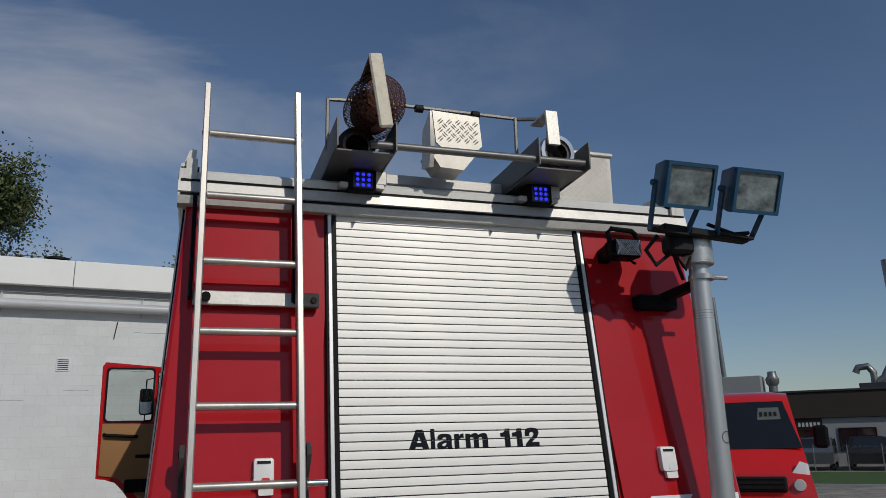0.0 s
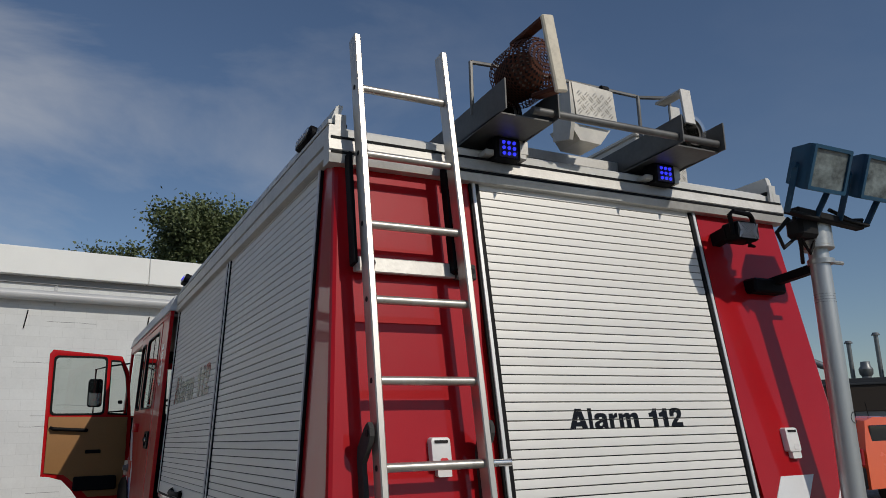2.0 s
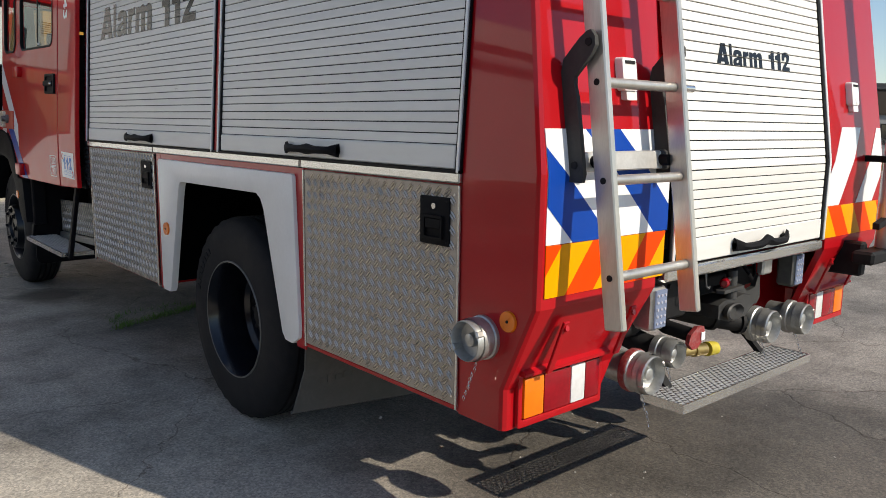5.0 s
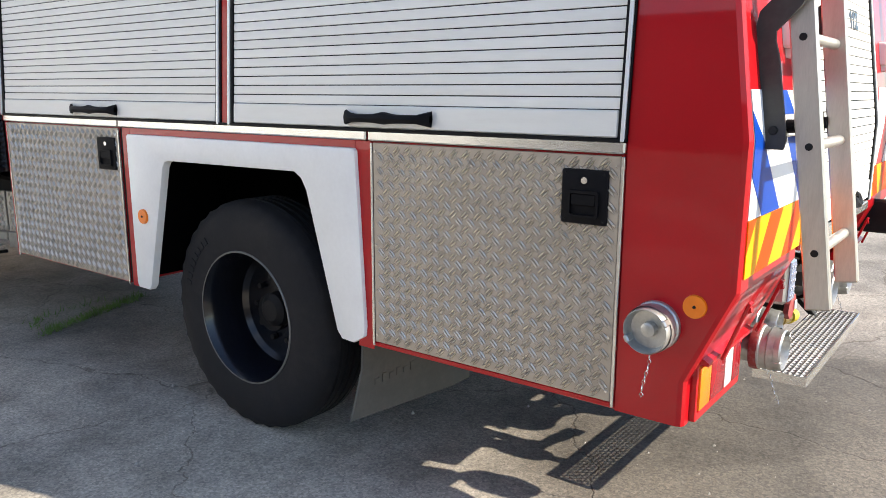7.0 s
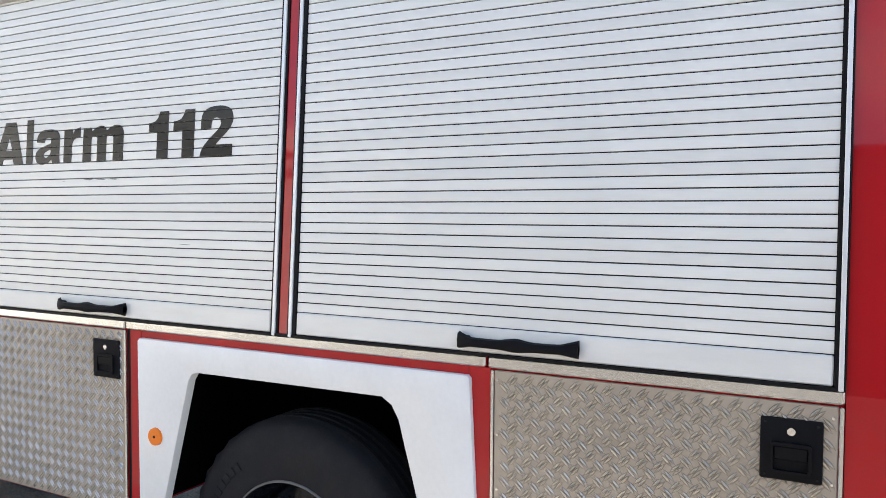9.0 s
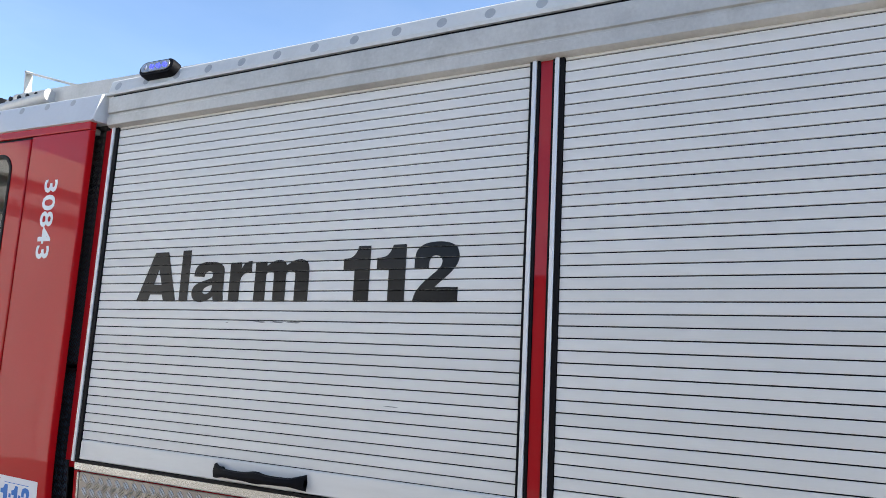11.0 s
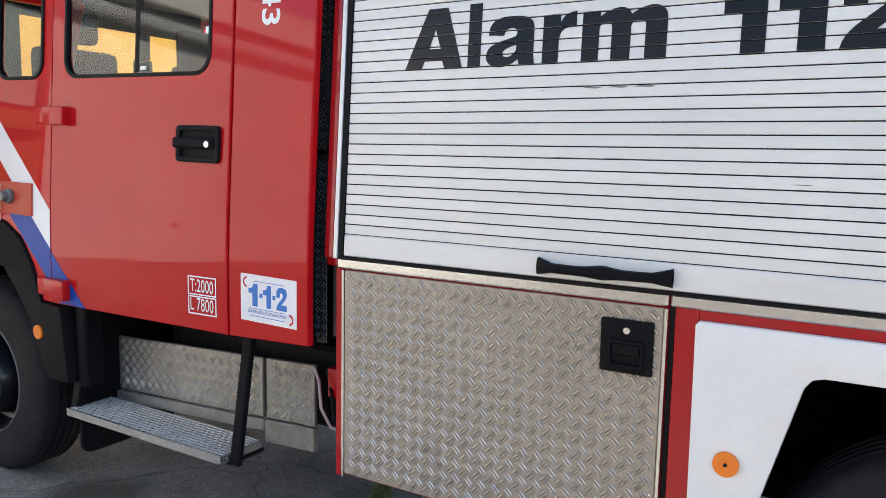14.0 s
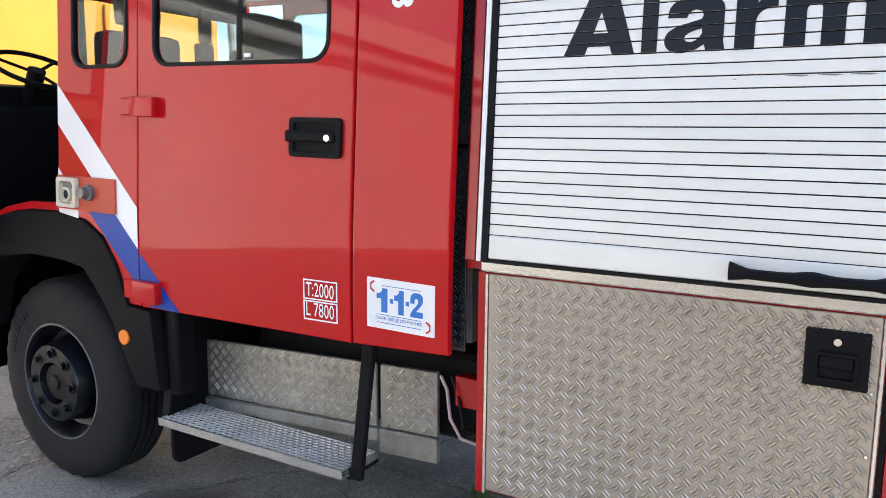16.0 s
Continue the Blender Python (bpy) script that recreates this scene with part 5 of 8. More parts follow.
def clip_box(poly, u0, v0, u1, v1):
    def at(ax, val):
        def c(p, q):
            t = (val - p[ax]) / (q[ax] - p[ax])
            return tuple(val if k == ax else p[k] + t * (q[k] - p[k]) for k in (0, 1))
        return c
    for ax, val, sgn in ((0, u0, 1), (0, u1, -1), (1, v0, 1), (1, v1, -1)):
        poly = clip(poly, lambda p: sgn * (p[ax] - val) >= 0, at(ax, val))
        if not poly:
            return []
    return poly


def stripes(parent, name, rect, slope, edges, colours, f, out, cuts=()):
    """Slanting bands of film inside a rectangle. edges: where each band begins along v - slope * u."""
    for (e0, e1), colour in zip(zip(edges, edges[1:]), colours):
        big = [(-20, e0 - 20 * slope), (20, e0 + 20 * slope), (20, e1 + 20 * slope), (-20, e1 - 20 * slope)]
        poly = clip_box(big, *rect)
        if len(poly) > 2:
            m = bmesh.new()
            plate(m, poly, out - 0.0008, out, f=f, cuts=cuts)
            part(name, m, colour, parent)


m = bmesh.new()
box(m, (-1.241, 1.192, 0.0), (-0.62, 1.531, 0.0015), 0, R, (1.4,))
ch = part("chevron_sheet", m, WFILM, truck, "blue and white slanted rear striping")
stripes(ch, "film_stripe", (-1.241, 1.192, -0.62, 1.531), -0.95, (0.128, 0.300, 0.525, 0.69), (BLUE, WFILM, BLUE), R, 0.003, (1.4,))
m = bmesh.new()
box(m, (-1.240, 1.033, 0.0), (-0.63, 1.190, 0.0015), 0, R)
ch = part("chevron_sheet", m, YFILM, truck, "amber and orange reflective rear striping")
stripes(ch, "film_stripe", (-1.240, 1.033, -0.63, 1.190), 1.25, (1.97, 2.12, 2.30, 2.47, 2.65, 2.83), (OFILM, YFILM, OFILM, YFILM, OFILM), R, 0.003)
m = bmesh.new()
box(m, (0.625, 1.05, 0.0), (1.236, 1.195, 0.0015), 0, R)
ch = part("chevron_sheet", m, YFILM, truck, "amber and orange reflective rear striping")
stripes(ch, "film_stripe", (0.625, 1.05, 1.236, 1.195), -1.25, (1.88, 2.02, 2.19, 2.36, 2.53, 2.70, 2.87), (YFILM, OFILM, YFILM, OFILM, YFILM, OFILM), R, 0.003)
for e0, e1 in ((-0.045, 0.285), (-0.66, -0.35)):
    big = [(-20, e0 - 20 * 1.6), (20, e0 + 20 * 1.6), (20, e1 + 20 * 1.6), (-20, e1 - 20 * 1.6)]
    m = bmesh.new()
    plate(m, clip_box(big, 0.635, 1.197, 1.236, 1.55), 0.0, 0.0022, f=R, cuts=(1.4,))
    part("white_stripe", m, WFILM, truck, "white slanted reflective stripe")

# rear sockets with hinged lids
for x in (-0.848, 0.893):
    m = bmesh.new()
    plate(m, rounded(x - 0.038, 1.650, x + 0.038, 1.755, 0.012), -0.01, 0.03, f=R, bev=0.008)
    so = part("rear_socket", m, WHITE, truck, "white hinged socket cover")
    m = bmesh.new()
    box(m, (x - 0.025, 1.735, 0.03), (x + 0.025, 1.745, 0.033), 0, R)
    part("slot", m, MATT, so)
    m = bmesh.new()
    plate(m, rounded(x - 0.018, 1.622, x + 0.036, 1.652, 0.006), 0.0, 0.022, f=R)
    part("thumb_tab", m, WHITE, so)
    m = bmesh.new()
    plate(m, rounded(x - 0.008, 1.66, x + 0.022, 1.685, 0.008), 0.03, 0.0315, f=R)
    part("emblem", m, REDINK if x < 0 else CLEARLENS, so)


# ---- the cab ----
before = set(bpy.data.objects)


def tip_up(obs):
    """Sets the front parts nose up on their springs, and the cab a little longer."""
    for ob in obs:
        if ob.type == "MESH":
            for v in ob.data.vertices:
                v.co.z += TIP * (v.co.y - 2.5) * max(0.0, min(1.0, (v.co.z - 0.2) / 0.9))
                v.co.y += 0.05 * max(0.0, v.co.y - 4.4)


CUTS = (1.06, 1.12, 1.18, 1.24, 1.30, 1.36, 1.43, 1.50)


def cab_panel(name, outer, holes=(), f=C, label="", w=0.0, thick=0.03, material=None, bev=0.006):
    m = bmesh.new()
    plate(m, outer, w - thick, w, holes, f, CUTS, bev)
    return finish(name, m, material or REDCAB, truck, label, 12)


def cab_window(parent, u0, v0, u1, v1, f=C, split=None):
    """Rubber-framed window, with a sliding bar when split is given."""
    m = bmesh.new()
    plate(m, rounded(u0 - 0.010, v0 - 0.010, u1 + 0.010, v1 + 0.010, 0.085), -0.014, 0.008, [rounded(u0 + 0.007, v0 + 0.007, u1 - 0.007, v1 - 0.007, 0.070)], f, (), 0.004)
    wf = part("window_frame", m, SEAL, parent, "black rubber window seal")
    spans = [(u0, u1)] if split is None else [(u0, split), (split, u1)]
    for a, b in spans:
        m = bmesh.new()
        q = [m.verts.new(f(x, y, -0.006)) for x, y in ((a + 0.004, v0), (b - 0.004, v0), (b - 0.004, v1), (a + 0.004, v1))]
        m.faces.new(q)
        part("pane", m, GLASS, parent)
    if split is not None:
        m = bmesh.new()
        box(m, (split - 0.014, v0 + 0.01, -0.025), (split + 0.014, v1 - 0.01, -0.004), 0.003, f)
        part("sliding_bar", m, SEAL, parent)
        m = bmesh.new()
        box(m, (split - 0.06, v0 + 0.018, -0.006), (split - 0.03, v0 + 0.034, 0.004), 0.002, f)
        part("window_catch", m, CLEARLENS, parent)


WIN_A = (4.678, 2.015, 5.555, 2.665)
WIN_B = (5.730, 2.015, 6.075, 2.655)
cab_panel("cab_rear_quarter", [(4.165, 1.03), (4.556, 1.01), (4.556, 2.745), (4.165, 2.745)], label="red rear quarter panel of the cab")
door = cab_panel("crew_door", [(4.562, 1.01), (5.652, 0.985), (5.652, 2.735), (4.562, 2.735)], [rounded(*WIN_A, 0.075)], label="closed red crew door with a sliding window", w=0.004)
cab_window(door, *WIN_A, split=5.10)
bpil = cab_panel("cab_side_panel", [(5.66, 0.985), (5.735, 0.985), (5.80, 1.15), (5.885, 1.268), (6.0, 1.33), (6.19, 1.358), (6.19, 2.745), (5.66, 2.745)], [rounded(*WIN_B, 0.075)], label="red cab side with a narrow fixed window")
cab_window(bpil, *WIN_B)
cab_panel("cab_top_rail", [(4.165, 2.748), (6.19, 2.748), (6.19, 2.79), (4.165, 2.79)])
# dark seams behind the door edges
m = bmesh.new()
for u0, u1, v0, v1 in ((4.552, 4.567, 1.0, 2.74), (5.648, 5.664, 0.99, 2.74), (4.56, 5.66, 2.731, 2.752)):
    box(m, (u0, v0, -0.028), (u1, v1, -0.012), 0, C, CUTS)
part("door_seam", m, SEAL, truck)
# red sill over the arch in the driver's doorway
cab_panel("door_sill", [(6.195, 1.355), (6.40, 1.350), (6.58, 1.318), (6.72, 1.262), (6.74, 1.285), (6.60, 1.345), (6.42, 1.384), (6.195, 1.392)], label="curved red sill over the front wheel arch")
# front end and far side
for f in (C, CR):
    cab_panel("cab_front_quarter", [(7.06, 1.0), (7.62, 1.0), (7.62, 1.9), (7.50, 2.745), (7.42, 2.745), (7.42, 2.0), (7.06, 1.95)], f=f)
    cab_panel("cab_top_rail", [(6.192, 2.70), (7.50, 2.70), (7.50, 2.79), (6.192, 2.79)], f=f)
cab_panel("cab_side_panel", [(4.165, 1.0), (5.735, 0.985), (5.80, 1.15), (6.0, 1.33), (6.19, 1.358), (6.75, 1.33), (7.05, 1.0), (7.06, 2.695), (6.19, 2.745), (4.165, 2.745)], [rounded(*WIN_A, 0.075), rounded(*WIN_B, 0.075), rounded(6.25, 1.98, 7.0, 2.62, 0.06)], f=CR, label="red far side of the cab with three windows")
for w_ in (WIN_A, WIN_B, (6.25, 1.98, 7.0, 2.62)):
    cab_window(bpil, *w_, f=CR)
m = bmesh.new()
plate(m, [(1.0, 0), (1.98, 0), (1.98, 1), (1.0, 1)], 0, 1, f=lambda a, b, c: Vector(((2 * b - 1) * 1.29, 7.58 + 0.03 * c, a)))
part("cab_front", m, REDCAB, truck)
m = bmesh.new()
m.faces.new([m.verts.new(p) for p in ((-1.26, 7.60, 1.98), (1.26, 7.60, 1.98), (1.21, 7.47, 2.72), (-1.21, 7.47, 2.72))])
part("windscreen", m, GLASS, truck)
m = bmesh.new()
box(m, (-1.15, 4.175, 1.03), (1.15, 4.20, 2.78))
box(m, (-1.22, 4.20, 2.74), (1.22, 7.45, 2.765))
part("cab_lining", m, INTERIOR, truck, "grey cab lining")
m = bmesh.new()
plate(m, [(-1.27, 4.20), (1.27, 4.20), (1.27, 5.58), (0.735, 5.60), (0.735, 7.55), (-0.735, 7.55), (-0.735, 5.60), (-1.27, 5.58)], 1.02, 1.06)
part("cab_floor", m, BLACK, truck, "black cab floor")
# roof of the cab
m = bmesh.new()
prof = [(1.25, 2.782), (1.262, 2.786), (1.260, 2.80), (1.226, 2.905), (1.20, 2.918), (-1.20, 2.918), (-1.226, 2.905), (-1.260, 2.80), (-1.262, 2.786), (-1.25, 2.782)]
plate(m, prof, 4.135, 7.55, f=lambda a, b, c: Vector((a, c, b)))
cr = part("cab_roof", m, mat("cab_roof_white", (0.62, 0.64, 0.66), 0.45, var=0.06, coat=0.1, dirt=0.1, dirtcol=(0.5, 0.5, 0.48)), truck, "white cab roof with a row of rivet caps")
y = 4.32
while y < 7.4:
    m = bmesh.new()
    o, nrm = Vector((-1.2325, y, 2.885)), Vector((-0.951, 0, 0.309))
    cyl(m, o - nrm * 0.003, o + nrm * 0.0006, 0.017, 0.0168, 14)
    part("rivet_cap", m, CAPGREY, cr)
    y += 0.18
# black tread strip in the gap between cab and body
for z0, z1 in ((1.03, 1.722), (1.734, 2.80)):
    m = bmesh.new()
    box(m, (4.143, z0, -0.020), (4.236, z1, -0.010), 0.002, S, (1.375,))
    gs = part("gap_plate", m, TREADBLACK, truck, "black tread-plate strip between cab and body")
    m = bmesh.new()
    tread_bars(m, 4.139, z0 + 0.004, 4.245, z1 - 0.004, lambda a, b, c: S(a, b, c - 0.010), 0.031, 0.004, 0.027, 0.0062)
    part("tread_relief", m, TREADBLACKBAR, gs)["kind"] = "stuff"

# door handle
m = bmesh.new()
plate(m, rounded(4.605, 1.668, 4.835, 1.812, 0.018), 0.0, 0.014, [rounded(4.628, 1.688, 4.815, 1.792, 0.012)], lambda a, b, c: C(a, b, c + 0.004), (), 0.003)
part("door_handle", m, BLACK, door, "black recessed door handle")
m = bmesh.new()
box(m, (4.62, 1.675, -0.001), (4.825, 1.805, 0.002), 0, lambda a, b, c: C(a, b, c + 0.004))
box(m, (4.632, 1.722, 0.002), (4.852, 1.764, 0.022), 0.008, lambda a, b, c: C(a, b, c + 0.004))
part("handle_bar", m, BLACK, door)
m = bmesh.new()
cyl(m, C(4.655, 1.740, 0.02), C(4.655, 1.740, 0.032), 0.014, 0.012, 16)
part("key_lock", m, CHROME, door)
# hinges
for v0, v1 in ((1.80, 1.882), (1.012, 1.10)):
    m = bmesh.new()
    box(m, (5.525, v0, -0.002), (5.665, v1, 0.042), 0.008, C, seg=2)
    box(m, (5.665, v0 + 0.004, -0.002), (5.745, v1 - 0.004, 0.022), 0.006, C)
    part("door_hinge", m, REDCAB, door)

# stripes on the cab
for name, poly, mt in (
        ("white_stripe", clip_box([(-20, -24.43), (20, 15.57), (20, 15.75), (-20, -24.25)], 5.662, 1.2, 6.188, 1.96), WFILM),
        ("white_stripe", clip_box([(-20, -24.83), (20, 15.17), (20, 15.37), (-20, -24.63)], 6.05, 1.33, 6.188, 1.56), WFILM),
        ("blue_stripe", clip_box([(-20, -24.605), (20, 15.395), (20, 15.568), (-20, -24.432)], 5.80, 1.17, 6.0, 1.385), BLUE),
        ("blue_stripe", clip_box([(-20, -24.605), (20, 15.395), (20, 15.568), (-20, -24.432)], 5.662, 1.0, 5.80, 1.385), BLUE),
        ("blue_corner", clip_box([(-20, -25.0), (20, 15.0), (20, 15.165), (-20, -24.835)], 6.06, 1.32, 6.188, 1.40), BLUE)):
    if len(poly) > 2:
        m = bmesh.new()
        plate(m, poly, 0.0005, 0.0016, f=C, cuts=CUTS)
        part(name, m, mt, bpil)
m = bmesh.new()
plate(m, clip_box([(-20, -24.605), (20, 15.395), (20, 15.568), (-20, -24.432)], 5.36, 0.992, 5.650, 1.3), 0.0045, 0.0056, f=C, cuts=CUTS)
part("blue_stripe", m, BLUE, door)

# socket plate
m = bmesh.new()
plate(m, [(5.79, 1.372), (6.182, 1.372), (6.182, 1.525), (5.79, 1.525)], 0.0, 0.012, f=C, bev=0.003)
part("socket_plate", m, mat("faded_red_plate", (0.50, 0.05, 0.02), 0.45, var=0.1), bpil, "faded red plate with a charging socket")
m = bmesh.new()
plate(m, rounded(6.03, 1.382, 6.165, 1.518, 0.012), 0.01, 0.032, [rounded(6.05, 1.40, 6.145, 1.50, 0.02)], f=C, bev=0.004)
box(m, (6.04, 1.39, 0.008), (6.155, 1.51, 0.014), 0, C)
lathe(m, C(6.097, 1.44, 0.012), (-1, 0, 0.06), [(0.034, 0), (0.034, 0.022), (0.026, 0.024), (0.024, 0.012), (0.0, 0.012)], 20)
sk = part("socket", m, IVORY, bpil)
m = bmesh.new()
cyl(m, C(6.097, 1.44, 0.020), C(6.097, 1.44, 0.0255), 0.021, 0.021, 18)
part("pin_well", m, MATT, sk)
m = bmesh.new()
plate(m, rounded(6.058, 1.468, 6.137, 1.497, 0.008), 0.0135, 0.016, f=C)
part("recess", m, WORNSTEEL, sk)
m = bmesh.new()
lathe(m, C(5.955, 1.455, 0.01), (-1, 0, 0.06), [(0.036, 0), (0.036, 0.018), (0.026, 0.022), (0.024, 0.05), (0.0, 0.052)], 20)
part("air_coupling", m, WORNSTEEL, bpil, "dull steel air coupling")

# printed matter on the cab
part("fleet_number", lettering("30843", -2.535, -4.425, -2.18, -4.335, lambda a, b, c: C(-b, -a, c), 0.02), WFILM, truck, "white vertical fleet numerals")
m = bmesh.new()
plate(m, rounded(4.215, 1.083, 4.492, 1.262, 0.004), 0.0005, 0.0016, f=C, cuts=CUTS)
stk = part("sticker", m, WFILM, truck, "white emergency sticker with blue digits")


def CS(a, b, c):
    return C(-a, b, c + 0.0018)


for ch, a, b, v0, v1 in (("1", -4.452, -4.408, 1.142, 1.228), ("-", -4.398, -4.384, 1.178, 1.194), ("1", -4.380, -4.340, 1.142, 1.228), ("-", -4.332, -4.318, 1.178, 1.194), ("2", -4.314, -4.262, 1.142, 1.228)):
    part("sticker_digit", glyph(ch, a, v0, b, v1, CS, 0.0008), BLUEINK, stk)
part("sticker_motto", lettering("DAAR RED JE LEVENS MEE", -4.455, 1.112, -4.265, 1.127, CS, 0.0), BLUEINK, stk)
for v in (1.236, 1.132, 1.103):
    m = bmesh.new()
    box(m, (-4.45 if v < 1.2 else -4.43, v, 0.0), (-4.27, v + 0.0022, 0.0006), 0, CS)
    part("sticker_rule", m, BLUEINK, stk)
for u, v, s in ((4.472, 1.232, 1), (4.238, 1.115, -1)):
    m = bmesh.new()
    tube(m, [C(u - s * 0.010, v + 0.018, 0.002), C(u + s * 0.004, v + 0.008, 0.002), C(u + s * 0.004, v - 0.010, 0.002), C(u - s * 0.010, v - 0.020, 0.002)], 0.004, 5)
    part("sticker_handset", m, REDINK, stk)
m = bmesh.new()
for v0, v1 in ((1.147, 1.223), (1.07, 1.143)):
    plate(m, [(4.617, v0), (4.77, v0 - 0.004), (4.77, v1 - 0.004), (4.617, v1)], 0.0045, 0.0055, [[(4.622, v0 + 0.005), (4.765, v0 + 0.001), (4.765, v1 - 0.009), (4.622, v1 - 0.005)]], f=C, cuts=CUTS)
part("stencil_frame", m, WFILM, door, "white stencilled weight figures")
for txt, v0 in (("T:2000", 1.157), ("L 7800", 1.082)):
    part("stencil_figures", lettering(txt, -4.757, v0, -4.632, v0 + 0.052, lambda a, b, c: C(-a, b, c + 0.0045), 0.0), WFILM, door)

# black front wheel arch, splash guard, step and plates under the crew door
m = bmesh.new()
outer = [(5.56, 0.64), (5.60, 0.975), (5.735, 0.98), (5.80, 1.145), (5.885, 1.262), (6.0, 1.325), (6.19, 1.352), (6.5, 1.335), (6.8, 1.26), (6.98, 1.05), (7.06, 0.7)]
inner = [(6.93, 0.7), (6.84, 0.93), (6.66, 1.09), (6.41, 1.13), (6.15, 1.125), (6.02, 1.105), (5.92, 1.0), (5.85, 0.9), (5.74, 0.69), (5.70, 0.64)]
plate(m, outer + inner, -0.16, 0.015, f=C, cuts=CUTS, bev=0.012)
fa = part("front_wheel_arch", m, BLACK, truck, "black plastic front wheel arch")
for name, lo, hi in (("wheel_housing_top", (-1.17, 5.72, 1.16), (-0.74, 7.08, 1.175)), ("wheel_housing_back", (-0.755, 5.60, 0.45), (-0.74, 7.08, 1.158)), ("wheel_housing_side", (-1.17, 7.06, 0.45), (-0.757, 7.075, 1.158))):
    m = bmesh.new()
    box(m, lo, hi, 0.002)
    part(name, m, DEADBLACK, truck)
m = bmesh.new()
cyl(m, C(5.765, 0.842, 0.012), C(5.765, 0.842, 0.024), 0.033, 0.031, 24)
part("side_reflector", m, ORANGE, fa, "round amber reflector")
m = bmesh.new()
plate(m, rounded(-1.285, 0.30, -0.75, 0.98, (0.05, 0.01, 0.01, 0.01)), 0.0, 0.016, f=lambda a, b, c: Vector((a, 5.575 - c, b)), bev=0.004)
box(m, (-1.30, 5.49, 0.62), (-1.20, 5.555, 1.0), 0.01)
part("splash_guard", m, BLACK, truck, "black rubber splash guard behind the front wheel")


def U(a, b, c):
    return Vector((-1.072 - c, a, b + (5.57 - a) * 0.055))


for u0, u1 in ((4.64, 5.57), (4.362, 4.62)):
    m = bmesh.new()
    box(m, (u0, 0.555, -0.02), (u1, 0.805, 0.0), 0.003, U)
    sk = part("side_skirt", m, TREADWORN, truck, "worn tread-plate skirt under the crew door")
    m = bmesh.new()
    tread_bars(m, u0 + 0.005, 0.56, u1 - 0.005, 0.80, U, 0.052, 0.005, 0.044, 0.007)
    part("tread_relief", m, TREADBAR, sk)["kind"] = "stuff"
m = bmesh.new()
box(m, (4.358, 0.455, -0.02), (4.62, 0.55, 0.012), 0.004, U)
box(m, (4.62, 0.50, -0.015), (5.57, 0.55, 0.02), 0.006, U)
part("skirt_base", m, TREADWORN, truck)
m = bmesh.new()
for a, b in (((-1.352, 4.60, 0.500), (-1.346, 5.57, 0.532)), ((-1.13, 4.66, 0.50), (-1.125, 5.53, 0.532)), ((-1.35, 4.60, 0.50), (-1.12, 4.606, 0.53)), ((-1.35, 5.562, 0.50), (-1.12, 5.568, 0.53))):
    box(m, a, b, 0.0)
cs = part("crew_step", m, ALU, truck, "aluminium step with a perforated tread")
m = bmesh.new()
grating(m, 4.606, -1.345, 5.562, -1.13, lambda a, b, c: Vector((b, a, 0.526 + c)), 0.032, 0.022)
part("step_grating", m, STEPALU, cs)
for y0, y1 in ((4.55, 4.56), (5.56, 5.54)):
    m = bmesh.new()
    bar(m, (-1.30, y0 + 0.02, 0.49), (-1.22, y1, 1.02), 0.05, 0.03, up=(1, 0, 0), bev=0.006)
    bar(m, (-1.30, y0 + 0.06, 0.49), (-1.10, y0 + 0.07, 0.485), 0.025, 0.02, bev=0.004)
    part("step_bracket", m, BLACK, cs)
m = bmesh.new()
tube(m, [(-1.12, 4.32, 0.88), (-1.14, 4.28, 0.84), (-1.15, 4.26, 0.74), (-1.14, 4.22, 0.67), (-1.10, 4.12, 0.64)], 0.0065, 8)
part("air_hose", m, mat("pale_hose", (0.5, 0.42, 0.42), 0.5), truck, "pale rubber air hose")
m = bmesh.new()
tube(m, [(-1.05, 4.31, 0.86), (-1.10, 4.25, 0.80), (-1.12, 4.22, 0.70), (-1.06, 4.15, 0.66)], 0.008, 8)
tube(m, [(-0.9, 4.30, 0.60), (-1.02, 4.25, 0.63), (-1.0, 4.12, 0.66)], 0.009, 8)
box(m, (-0.90, 4.20, 0.55), (-0.55, 5.4, 0.9), 0.02)
part("hose", m, MATT, truck)
m = bmesh.new()
box(m, (-1.10, 4.10, 0.77), (-1.04, 4.27, 0.885), 0.004)
part("front_bracket", m, RED, truck)

tip_up(set(bpy.data.objects) - before)
# open driver's door, hinged at the front pillar
HX, HY = -1.245, 7.19
dco, dsi = math.cos(radians(6)), math.sin(radians(6))


def D(u, v, w):
    """u out along the open door, w towards the rear."""
    return Vector((HX - u * dco - w * dsi * 0, HY - u * dsi - w, v))


